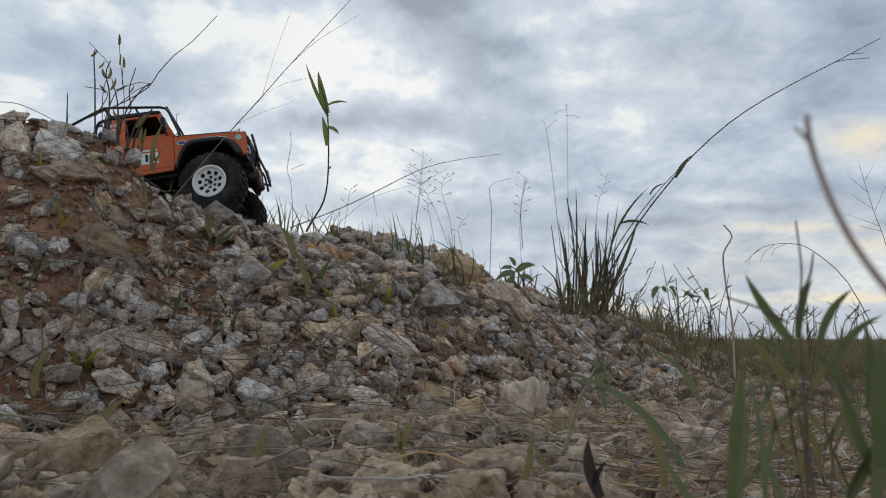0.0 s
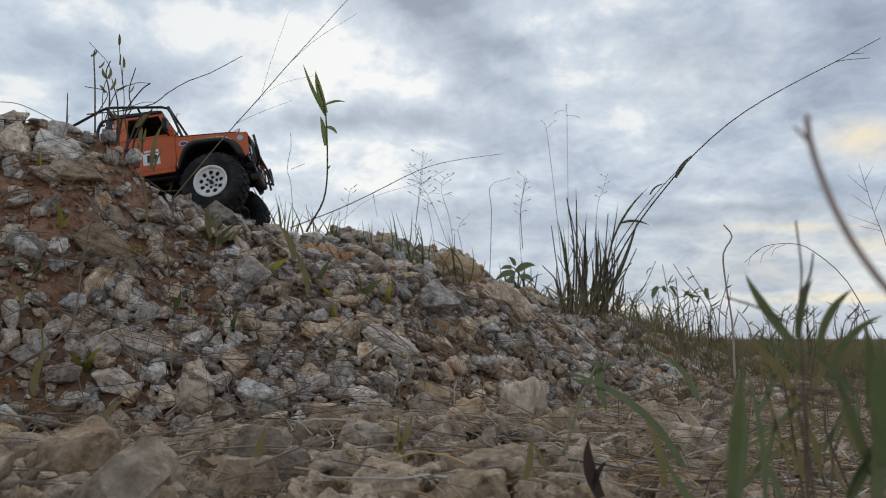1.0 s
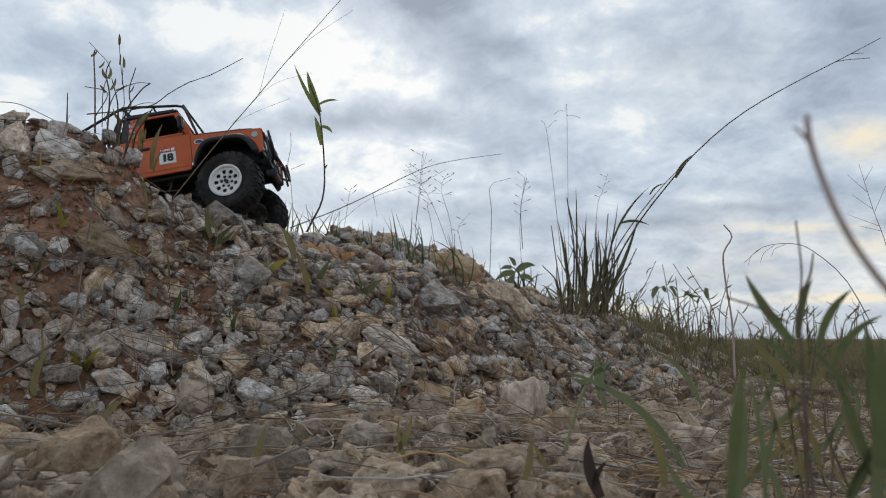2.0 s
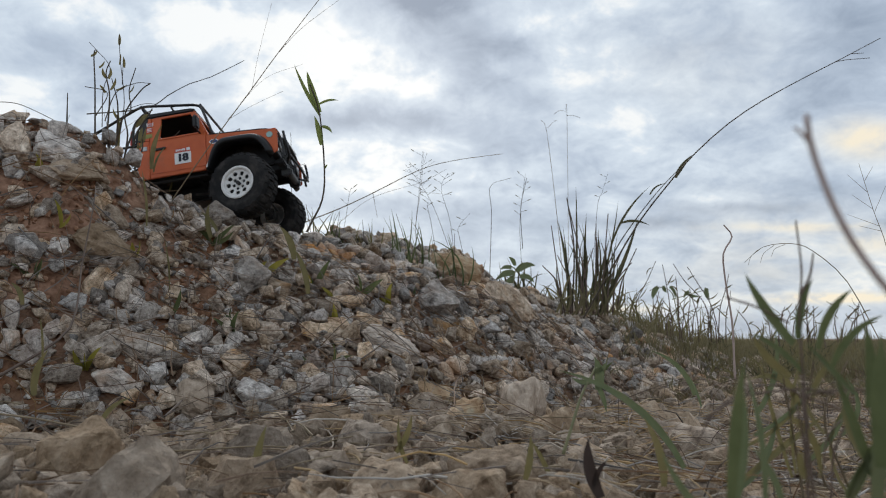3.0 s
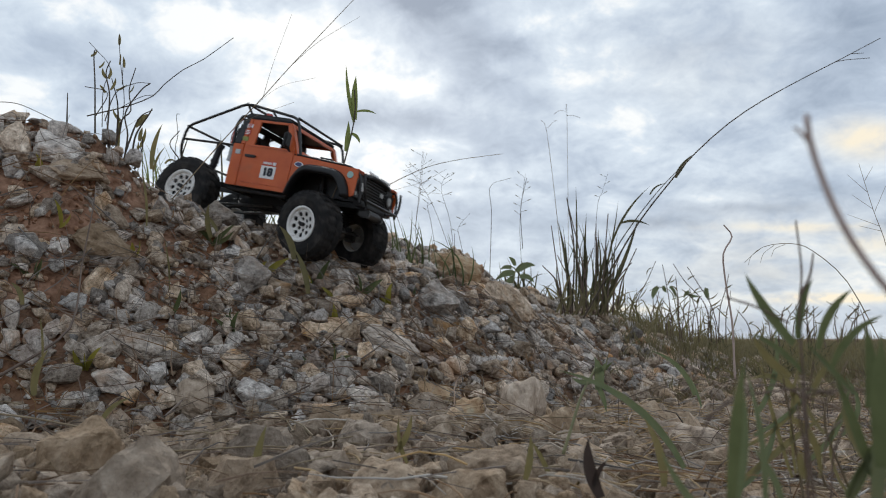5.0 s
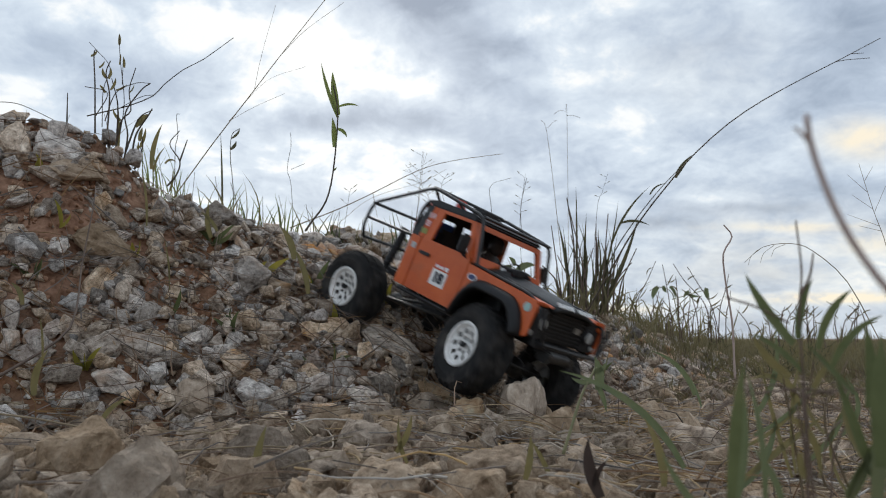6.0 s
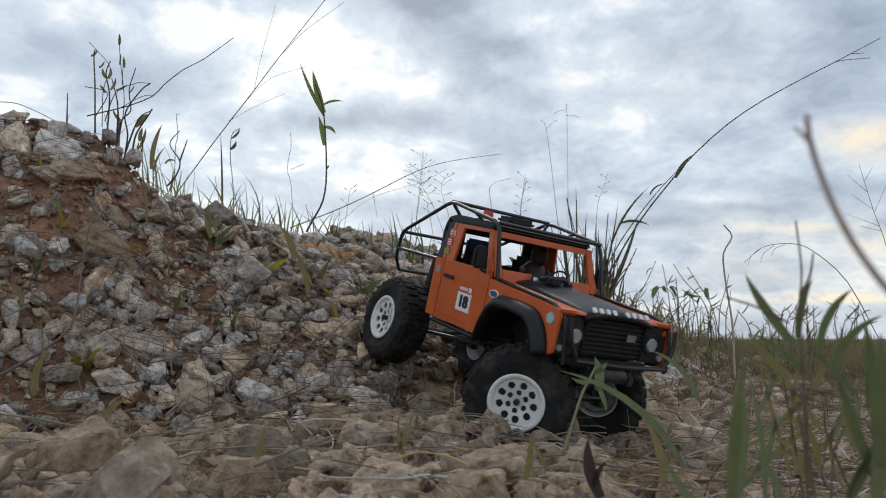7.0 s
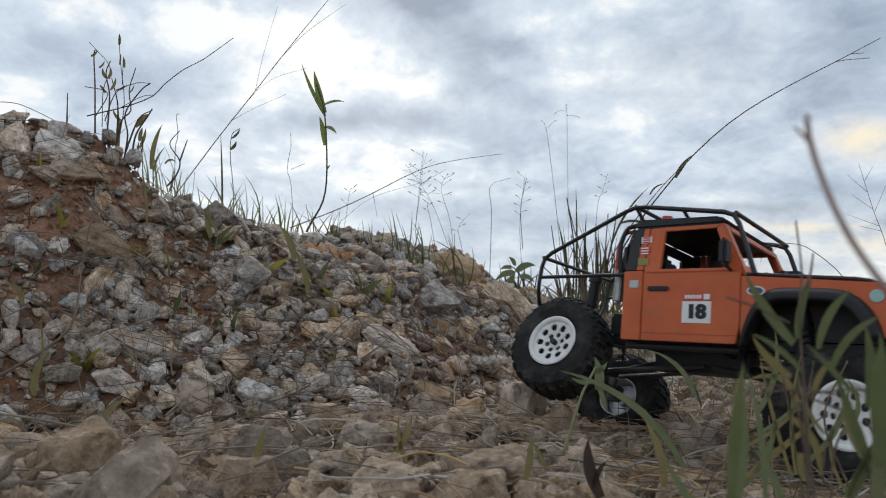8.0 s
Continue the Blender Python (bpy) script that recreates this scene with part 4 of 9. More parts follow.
    ring = [grid[0][j] for j in range(17)] + [grid[i][16] for i in range(1, 13)] + [grid[12][j] for j in range(15, -1, -1)] + [grid[i][0] for i in range(11, 0, -1)]
    under = [bm.verts.new((v.co.x, v.co.y, v.co.z - 0.0055)) for v in ring]
    for q in range(len(ring)):
        bm.faces.new((ring[q], ring[(q + 1) % len(ring)], under[(q + 1) % len(ring)], under[q]))
    bm.faces.new(under)
    bonnet = part("bonnet", bm, M_gloss, car, "black domed bonnet with pale front lettering", smooth=True)
    for q in range(9):
        if q == 4:
            continue
        bm = bmesh.new()
        y = -0.0425 + 0.0098 * q
        block(bm, (0.2028, y, 0.1530), (0.2052, y + 0.0052, 0.1592), 0.0003, Matrix.Rotation(-0.75, 4, "Y"))
        part("bar", bm, M_label_white, bonnet)
    bm = bmesh.new()
    tube(bm, [(0.096, -0.032, 0.172), (0.1, -0.006, 0.175), (0.108, 0.004, 0.174)], 0.0030, 8)
    block(bm, (0.098, -0.026, 0.167), (0.112, -0.008, 0.1755), 0.002)
    block(bm, (0.100, 0.000, 0.167), (0.110, 0.012, 0.1725), 0.002)
    part("winch_gear", bm, M_black, bonnet, "small black fittings on the bonnet")
    # black blocks added in the engine bay to stop light passing through
    bm = bmesh.new()
    block(bm, (0.0785, -0.0440, 0.1020), (0.1880, 0.0440, 0.1490), 0.002)
    block(bm, (0.0745, -0.0800, 0.0930), (0.0780, 0.0800, 0.1560), 0.001)
    part("engine_bay", bm, M_black, car)
    # grille
    bm = bmesh.new()
    block(bm, (0.1890, -0.0450, 0.1060), (0.1960, 0.0450, 0.1495), 0.001)
    grille = part("grille", bm, M_black, car, "black slatted grille")
    for q in range(8):
        bm = bmesh.new()
        z = 0.1095 + 0.0049 * q
        block(bm, (0.1962, -0.0435, z), (0.2000, 0.0435, z + 0.0024), 0.0006)
        part("slat", bm, M_black, grille)
    bm = bmesh.new()
    block(bm, (0.2003, 0.0180, 0.1265), (0.2015, 0.0330, 0.1345), 0.0008)
    part("badge", bm, M_steel, grille, "small silver badge")
    # bumper and bull bar
    bm = bmesh.new()
    block(bm, (0.1900, -0.0560, 0.0950), (0.2050, 0.0560, 0.1045), 0.002)
    bumper = part("bumper", bm, M_black, car, "black front bumper")
    bm = bmesh.new()
    tube(bm, [(0.208, -0.040, 0.1000), (0.2190, -0.0660, 0.1040), (0.2170, -0.0770, 0.1250), (0.2140, -0.0780, 0.1460)], 0.0024, 8, bend=0.01)
    tube(bm, [(0.208, 0.040, 0.1000), (0.2190, 0.0660, 0.1040), (0.2170, 0.0770, 0.1250), (0.2140, 0.0780, 0.1460)], 0.0024, 8, bend=0.01)
    tube(bm, [(0.2190, -0.0660, 0.1040), (0.2220, 0.0, 0.1030), (0.2190, 0.0660, 0.1040)], 0.0024, 8)
    part("bull_bar", bm, M_bar, bumper, "black tubular bull bar")
    bm = bmesh.new()
    disc(bm, (0.2030, 0, 0.0880), (0, 1, 0), 0.0075, 0.044, 16)
    block(bm, (0.192, -0.032, 0.080), (0.212, -0.022, 0.093), 0.002)
    block(bm, (0.192, 0.022, 0.080), (0.212, 0.032, 0.093), 0.002)
    part("winch", bm, M_dark_steel, bumper, "dark steel winch drum")
    # tail: cross members, battery tray and canister
    bm = bmesh.new()
    for x in (-0.172, -0.100, -0.060):
        block(bm, (x, -0.034, 0.0925), (x + 0.008, 0.034, 0.1005), 0.001)
    block(bm, (-0.100, -0.026, 0.1010), (-0.058, 0.026, 0.128), 0.003)
    part("chassis_tray", bm, M_black, car)
    bm = bmesh.new()
    disc(bm, (-0.0720, -0.060, 0.1560), (0.06, 0, 1), 0.0062, 0.036, 16)
    disc(bm, (-0.0708, -0.060, 0.1760), (0.06, 0, 1), 0.0045, 0.006, 14)
    part("canister", bm, M_steel, car, "grey metal canister behind the cab")
    for y, dx in ((-0.070, 0.0), (-0.052, 0.006)):
        bm = bmesh.new()
        tube(bm, [(-0.0660 + dx, y, 0.165), (-0.0680 + dx, y, 0.205), (-0.0600 + dx, y, 0.2220), (-0.0470, y, 0.2235)], 0.0028, 8, bend=0.012)
        part("hose", bm, M_black, car)
    bm = bmesh.new()
    tube(bm, [(-0.0745, -0.064, 0.168), (-0.0735, -0.066, 0.200), (-0.0640, -0.066, 0.2165), (-0.0560, -0.064, 0.2180)], 0.0021, 8, bend=0.012)
    part("hose", bm, M_label_red, car, "dark red hose behind the cab")
    bm = bmesh.new()
    block(bm, (-0.0640, -0.073, 0.170), (-0.0540, -0.045, 0.203), 0.004)
    part("filter_box", bm, M_black, car)
    bm = bmesh.new()
    block(bm, (-0.0605, -0.040, 0.172), (-0.0530, 0.005, 0.200), 0.003)
    part("jerrycan", bm, M_blue, car, "small blue can strapped behind the cab")
    bm = bmesh.new()
    block(bm, (-0.045, -0.020, 0.064), (0.06, 0.020, 0.093), 0.004)
    tube(bm, [(0.06, 0, 0.075), (0.128, -0.01, 0.055)], 0.003, 8)
    tube(bm, [(-0.045, 0, 0.075), (-0.128, 0.005, 0.055)], 0.003, 8)
    part("gearbox", bm, M_black, car)
    # seated doll, one plain shape
    bm = bmesh.new()
    bmesh.ops.create_uvsphere(bm, u_segments=14, v_segments=10, radius=0.0125, matrix=Matrix.Translation((0.004, 0.038, 0.196)) @ Matrix.Diagonal((1, 0.9, 1.2, 1)))
    bmesh.ops.create_uvsphere(bm, u_segments=14, v_segments=10, radius=0.020, matrix=Matrix.Translation((-0.002, 0.038, 0.164)) @ Matrix.Diagonal((0.7, 1.05, 1.25, 1)))
    for q in (-1, 1):
        tube(bm, [(-0.002, 0.038 + q * 0.019, 0.176), (0.022, 0.038 + q * 0.020, 0.160), (0.046, 0.038 + q * 0.012, 0.172)], 0.0052, 8, bend=0.01)
    part("driver_doll", bm, M_doll, car, "dark seated driver doll", smooth=True)
    return car


def build_axle(car, name):
    bm = bmesh.new()
    tube(bm, [(0, -0.066, 0), (0, 0.066, 0)], 0.0052, 12)
    bmesh.ops.create_uvsphere(bm, u_segments=14, v_segments=10, radius=0.0150, matrix=Matrix.Translation((0, 0.012, 0.001)) @ Matrix.Diagonal((1.0, 0.75, 0.95, 1)))
    for s in (-1, 1):
        block(bm, (-0.009, s * 0.060 - 0.006, -0.010), (0.009, s * 0.060 + 0.006, 0.010), 0.002)
        block(bm, (-0.006, s * 0.046 - 0.004, 0.000), (0.006, s * 0.046 + 0.004, 0.016), 0.001)
    if name == "front_axle":
        tube(bm, [(0.016, -0.058, 0.004), (0.016, 0.058, 0.004)], 0.0020, 8)
    ob = part(name, bm, M_dark_steel, car, "dull metal axle with a round casing")
    return ob


car = build_truck()
axle_front, axle_rear = build_axle(car, "front_axle"), build_axle(car, "rear_axle")
wheels = {}
for key, (x, s, first) in {"fr": (FRONT_X, -1, None), "fl": (FRONT_X, 1, None), "rr": (REAR_X, -1, None), "rl": (REAR_X, 1, None)}.items():
    wheels[key] = build_wheel(car, s)


# ---- plants and placed rocks ----
def leaf_material(name, a, b, rough=0.55):
    m = material(name, [a, b], rough=rough, scale=90, bump=0.15, bump_scale=400, second=tuple(0.6 * x + 0.4 * y for x, y in zip(b, (0.30, 0.22, 0.10))),
                 second_scale=30, second_at=(0.55, 0.75), spec=0.3)
    bsdf = m.node_tree.nodes["Principled BSDF"]
    out = m.node_tree.nodes["Material Output"]
    tr = m.node_tree.nodes.new("ShaderNodeBsdfTranslucent")
    mix = m.node_tree.nodes.new("ShaderNodeMixShader")
    mix.inputs[0].default_value = 0.35
    tr.inputs[0].default_value = (*[min(1, 1.3 * x) for x in b], 1)
    m.node_tree.links.new(bsdf.outputs[0], mix.inputs[1])
    m.node_tree.links.new(tr.outputs[0], mix.inputs[2])
    m.node_tree.links.new(mix.outputs[0], out.inputs["Surface"])
    return m


M_leaf = leaf_material("green_grass_leaf", (0.052, 0.070, 0.026), (0.110, 0.130, 0.055))
M_bright_leaf = leaf_material("fresh_green_leaf", (0.10, 0.135, 0.032), (0.18, 0.215, 0.065))
M_pale_leaf = leaf_material("pale_green_leaf", (0.085, 0.11, 0.05), (0.14, 0.165, 0.085))
M_yellow_leaf = leaf_material("yellow_green_leaf", (0.20, 0.20, 0.04), (0.32, 0.27, 0.05))
M_olive_leaf = leaf_material("olive_dry_leaf", (0.10, 0.10, 0.04), (0.19, 0.16, 0.07))
M_dark_leaf = leaf_material("dark_reed_leaf", (0.035, 0.038, 0.02), (0.09, 0.085, 0.045))
M_dead_leaf = leaf_material("withered_leaf", (0.02, 0.015, 0.012), (0.05, 0.035, 0.03))
M_grass_mix = leaf_material("dry_and_green_grass", (0.075, 0.074, 0.036), (0.195, 0.165, 0.088))
M_straw = material("dry_straw", [(0.17, 0.125, 0.075), (0.30, 0.23, 0.14)], rough=0.7, scale=60)
M_stem = material("brown_stem", [(0.09, 0.06, 0.045), (0.16, 0.11, 0.08)], rough=0.7, scale=60)
M_dark_stem = material("dark_stem", [(0.045, 0.036, 0.028), (0.10, 0.075, 0.05)], rough=0.7, scale=60)
M_pale_stem = material("pale_green_stem", [(0.17, 0.18, 0.09), (0.25, 0.24, 0.13)], rough=0.6, scale=60)
M_twig = material("grey_brown_twig", [(0.34, 0.26, 0.23), (0.50, 0.39, 0.345)], rough=0.8, scale=60, bump=0.3)


def blade(bm, foot, middle, tip, width, turn=0.0, segs=7):
    """A grass blade along a bow from foot to tip, folded along its rib."""
    a, b, c = Vector(foot), Vector(middle), Vector(tip)
    b = 2 * b - (a + c) / 2
    rows = []
    for i in range(segs + 1):
        t = i / segs
        p = a * (1 - t) ** 2 + b * 2 * t * (1 - t) + c * t * t
        d = ((b - a) * (1 - t) + (c - b) * t).normalized()
        face = Vector((math.sin(turn), -math.cos(turn), 0.25)).normalized()
        side = d.cross(face).normalized()
        w = width * 0.5 * (0.55 + 0.45 * math.sin(math.pi * min(1, t * 1.6) * 0.5)) * (1 - t ** 2.6) + 0.00008
        fold = side.cross(d) * w * 0.35
        rows.append([bm.verts.new(p - side * w + fold), bm.verts.new(p), bm.verts.new(p + side * w + fold)])
    for p, q in zip(rows, rows[1:]):
        bm.faces.new((p[0], p[1], q[1], q[0]))
        bm.faces.new((p[1], p[2], q[2], q[1]))
    return bm


def plant(name, label, category, stems, leaves, stem_mat, leaf_mat, group=""):
    """A plant about its foot: each stem and each leaf is a part."""
    foot = Vector((stems[0][0][0] if stems else leaves[0][0]))
    thing = new(name)
    thing.location = foot
    tagged(thing, label, category, group)
    for k, (pts, r0, r1) in enumerate(stems):
        bm = bmesh.new()
        pts = [Vector(p) - foot for p in pts]
        if k == 0:
            pts = [pts[0] + (pts[0] - pts[1]).normalized() * 0.02] + pts
        tube(bm, curve_through(pts, 18), r0, 6, r_end=r1)
        part("stem", bm, stem_mat, thing, smooth=True)
    for k, (a, b, c, w) in enumerate(leaves):
        bm = bmesh.new()
        blade(bm, Vector(a) - foot, Vector(b) - foot, Vector(c) - foot, w, turn=0.5 * math.sin(k * 2.3))
        part("leaf", bm, leaf_mat, thing, smooth=True)
    return thing


ROCKS = [("tan", -0.273, 0.552, 0.0898), ("tan", -0.217, 0.556, 0.0575), ("tan", -0.372, 0.656, 0.0582),
         ("tan", -0.193, 0.448, 0.0839), ("tan", -0.032, 0.492, 0.0679), ("tan", 0.040, 0.508, 0.0851),
         ("ochre", -0.013, 1.028, 0.0731), ("tan", -0.015, 0.980, 0.0753), ("tan", 0.099, 0.892, 0.1231),
         ("ochre", 0.019, 1.484, 0.1055), ("grey", -0.016, 1.248, 0.1053), ("grey", 0.123, 1.376, 0.1161),
         ("grey", 0.037, 1.216, 0.0519), ("grey", -0.080, 1.068, 0.0996), ("grey", -0.305, 1.092, 0.0922),
         ("tan", -0.478, 0.972, 0.0820), ("grey", -2.648, 6.000, 0.2932), ("grey", -0.567, 1.012, 0.0764),
         ("grey", -0.626, 1.000, 0.0800), ("ochre", -3.166, 6.000, 0.3465), ("grey", -0.539, 0.896, 0.0478),
         ("grey", -0.233, 0.892, 0.0594), ("tan", -0.299, 0.868, 0.0771), ("grey", -0.416, 0.876, 0.0623),
         ("grey", -0.381, 0.900, 0.0680), ("grey", -0.350, 0.960, 0.0512), ("tan", -0.535, 0.992, 0.0661),
         ("tan", -0.484, 1.012, 0.0450), ("grey", -0.446, 1.080, 0.0432), ("tan", -1.739, 6.000, 0.2932),
         ("grey", -0.229, 1.076, 0.0478), ("tan", -0.078, 0.692, 0.0750), ("tan", -0.169, 0.644, 0.0698),
         ("tan", -0.106, 0.580, 0.0514), ("tan", 0.024, 0.652, 0.0643), ("tan", 0.129, 0.764, 0.0678),
         ("tan", 0.208, 0.812, 0.0640), ("tan", 0.266, 0.856, 0.0590), ("tan", -0.270, 0.772, 0.0533),
         ("grey", -0.094, 1.376, 0.0734), ("tan", -0.159, 1.360, 0.0483), ("tan", 0.333, 0.948, 0.0654),
         ("tan", 0.397, 1.404, 0.0748), ("grey", 0.336, 1.424, 0.0759), ("tan", 0.128, 0.825, 0.085),
         ("ochre", 0.030, 0.885, 0.070), ("tan", 0.000, 0.860, 0.055)]


def place_rocks():
    rng = random.Random(21)
    mats = {"grey": (M_stone, "rough grey limestone rock lying on the bank"), "tan": (M_tan_stone, "pale tan limestone rock lying on the ground"),
            "ochre": (M_ochre_stone, "ochre-stained rough rock lying on the bank")}
    shapes = {k: [] for k in mats}
    for k, (mat, label) in mats.items():
        for me in LARGE:
            c = me.copy()
            c.materials.append(mat)
            shapes[k].append(c)
    for kind, x, y, size in ROCKS:
        ob = new("rock", rng.choice(shapes[kind]))
        ob.matrix_basis = rest_pose(rng, x, y, size, sink=0.17, tumble=0.14)
        tagged(ob, mats[kind][1], "rock", "rocks on the bank")


place_rocks()
plant("grass_clump", "broad green grass blades on brown stems, close to the lens", "grass",
      [([(0.137, 0.270, 0.089), (0.137, 0.270, 0.119), (0.139, 0.270, 0.136), (0.138, 0.270, 0.156)], 0.00057, 0.00035),
       ([(0.138, 0.270, 0.127), (0.142, 0.270, 0.134), (0.144, 0.270, 0.143)], 0.00065, 0.00033),
       ([(0.133, 0.270, 0.116), (0.121, 0.270, 0.122), (0.109, 0.270, 0.126)], 0.00048, 0.00037),
       ([(0.099, 0.270, 0.080), (0.113, 0.270, 0.088), (0.136, 0.270, 0.091), (0.149, 0.270, 0.089)], 0.00055, 0.00044)],
      [((0.134, 0.270, 0.108), (0.124, 0.270, 0.121), (0.117, 0.270, 0.135), 0.0052),
       ((0.143, 0.270, 0.106), (0.148, 0.270, 0.119), (0.158, 0.270, 0.129), 0.0044),
       ((0.136, 0.270, 0.110), (0.138, 0.270, 0.122), (0.143, 0.270, 0.133), 0.0033),
       ((0.137, 0.270, 0.097), (0.128, 0.270, 0.106), (0.118, 0.270, 0.112), 0.0033),
       ((0.148, 0.270, 0.099), (0.156, 0.270, 0.111), (0.169, 0.270, 0.119), 0.0035)], M_stem, M_leaf, "foreground grass")
plant("grass_clump", "broad green grass blades on brown stems, close to the lens", "grass",
      [([(0.133, 0.260, 0.053), (0.132, 0.260, 0.073), (0.131, 0.260, 0.092)], 0.00063, 0.00053)],
      [((0.100, 0.250, 0.052), (0.104, 0.250, 0.071), (0.106, 0.250, 0.091), 0.0044),
       ((0.115, 0.260, 0.050), (0.115, 0.260, 0.074), (0.111, 0.260, 0.099), 0.0036),
       ((0.143, 0.240, 0.054), (0.147, 0.240, 0.083), (0.149, 0.240, 0.112), 0.0054),
       ((0.139, 0.250, 0.056), (0.145, 0.250, 0.065), (0.152, 0.250, 0.073), 0.0048),
       ((0.126, 0.270, 0.048), (0.123, 0.270, 0.059), (0.116, 0.270, 0.070), 0.0035),
       ((0.098, 0.270, 0.044), (0.089, 0.270, 0.055), (0.082, 0.270, 0.068), 0.0031)], M_stem, M_pale_leaf, "foreground grass")
plant("grass_clump", "brown-green drooping grass blades with bent stems", "grass",
      [([(0.141, 0.280, 0.088), (0.130, 0.280, 0.092), (0.117, 0.280, 0.089), (0.106, 0.280, 0.081), (0.097, 0.280, 0.066)], 0.00050, 0.00032),
       ([(0.172, 0.280, 0.090), (0.157, 0.280, 0.090), (0.141, 0.280, 0.088)], 0.00054, 0.00041),
       ([(0.141, 0.280, 0.045), (0.141, 0.280, 0.066), (0.139, 0.280, 0.084)], 0.00068, 0.00045),
       ([(0.160, 0.300, 0.041), (0.163, 0.300, 0.063), (0.170, 0.300, 0.077), (0.161, 0.300, 0.070), (0.158, 0.300, 0.056)], 0.00053, 0.00034),
       ([(0.177, 0.300, 0.050), (0.182, 0.300, 0.063), (0.177, 0.300, 0.077)], 0.00058, 0.00036)],
      [((0.139, 0.280, 0.066), (0.139, 0.280, 0.059), (0.143, 0.280, 0.054), 0.0036),
       ((0.157, 0.270, 0.066), (0.152, 0.270, 0.078), (0.152, 0.270, 0.091), 0.0048),
       ((0.137, 0.280, 0.095), (0.129, 0.280, 0.102), (0.123, 0.280, 0.111), 0.0038),
       ((0.149, 0.280, 0.073), (0.142, 0.280, 0.084), (0.140, 0.280, 0.097), 0.0025),
       ((0.153, 0.280, 0.101), (0.147, 0.280, 0.093), (0.145, 0.280, 0.084), 0.0029),
       ((0.137, 0.280, 0.079), (0.145, 0.280, 0.069), (0.146, 0.280, 0.056), 0.0034)], M_stem, M_olive_leaf, "foreground grass")
plant("grass_clump", "green and yellowing grass blades among the stones", "grass",
      [([(0.208, 0.420, 0.025), (0.204, 0.420, 0.064), (0.200, 0.420, 0.097)], 0.00075, 0.00047),
       ([(0.222, 0.420, 0.025), (0.214, 0.420, 0.064), (0.220, 0.420, 0.097)], 0.00075, 0.00047),
       ([(0.235, 0.420, 0.025), (0.224, 0.420, 0.064), (0.240, 0.420, 0.097)], 0.00075, 0.00047)],
      [((0.233, 0.420, 0.054), (0.244, 0.420, 0.070), (0.238, 0.420, 0.088), 0.0035),
       ((0.212, 0.420, 0.039), (0.231, 0.420, 0.059), (0.240, 0.420, 0.085), 0.0044),
       ((0.168, 0.420, 0.021), (0.188, 0.420, 0.041), (0.195, 0.420, 0.067), 0.0044),
       ((0.182, 0.420, 0.054), (0.206, 0.420, 0.069), (0.225, 0.420, 0.091), 0.0029),
       ((0.184, 0.420, 0.066), (0.196, 0.420, 0.089), (0.198, 0.420, 0.115), 0.0040)], M_straw, M_pale_leaf, "foreground grass")
plant("grass_clump", "dry olive grass blades among the stones", "grass",
      [([(0.208, 0.420, 0.025), (0.204, 0.420, 0.064), (0.200, 0.420, 0.097)], 0.00075, 0.00047),
       ([(0.222, 0.420, 0.025), (0.214, 0.420, 0.064), (0.220, 0.420, 0.097)], 0.00075, 0.00047),
       ([(0.235, 0.420, 0.025), (0.224, 0.420, 0.064), (0.240, 0.420, 0.097)], 0.00075, 0.00047)],
      [((0.172, 0.420, 0.027), (0.198, 0.420, 0.047), (0.225, 0.420, 0.066), 0.0044),
       ((0.175, 0.420, 0.047), (0.199, 0.420, 0.061), (0.218, 0.420, 0.082), 0.0026),
       ((0.203, 0.420, 0.030), (0.194, 0.420, 0.065), (0.188, 0.420, 0.100), 0.0025),
       ((0.235, 0.420, 0.020), (0.226, 0.420, 0.047), (0.239, 0.420, 0.073), 0.0029),
       ((0.205, 0.420, 0.032), (0.205, 0.420, 0.068), (0.214, 0.420, 0.105), 0.0025),
       ((0.209, 0.420, 0.068), (0.201, 0.420, 0.086), (0.180, 0.420, 0.086), 0.0047)], M_straw, M_olive_leaf, "foreground grass")
plant("dry_twig", "brown out-of-focus twig leaning close to the lens", "twig",
      [([(0.0986, 0.150, 0.1162), (0.0934, 0.150, 0.1233), (0.0888, 0.150, 0.1306), (0.0850, 0.150, 0.1391), (0.0823, 0.150, 0.1475), (0.0809, 0.150, 0.1539), (0.0806, 0.150, 0.1593)], 0.00082, 0.00064),
       ([(0.0818, 0.150, 0.1517), (0.0794, 0.150, 0.1548), (0.0776, 0.150, 0.1565)], 0.00050, 0.00030)],
      [], M_twig, M_leaf)
plant("grass_clump", "arching green grass blade with a small leafy sprig", "grass",
      [([(0.100, 0.560, 0.040), (0.109, 0.560, 0.066), (0.121, 0.560, 0.088)], 0.00136, 0.00090)],
      [((0.122, 0.560, 0.070), (0.123, 0.560, 0.083), (0.120, 0.560, 0.096), 0.0090),
       ((0.118, 0.560, 0.077), (0.109, 0.560, 0.076), (0.101, 0.560, 0.080), 0.0045),
       ((0.121, 0.560, 0.075), (0.126, 0.560, 0.064), (0.128, 0.560, 0.053), 0.0045),
       ((0.121, 0.560, 0.083), (0.126, 0.560, 0.087), (0.130, 0.560, 0.092), 0.0041),
       ((0.167, 0.500, 0.021), (0.133, 0.500, 0.064), (0.082, 0.500, 0.088), 0.0065),
       ((0.198, 0.560, 0.066), (0.186, 0.560, 0.088), (0.164, 0.560, 0.101), 0.0045),
       ((0.253, 0.700, 0.044), (0.244, 0.700, 0.068), (0.227, 0.700, 0.088), 0.0045)], M_pale_stem, M_pale_leaf, "foreground grass")
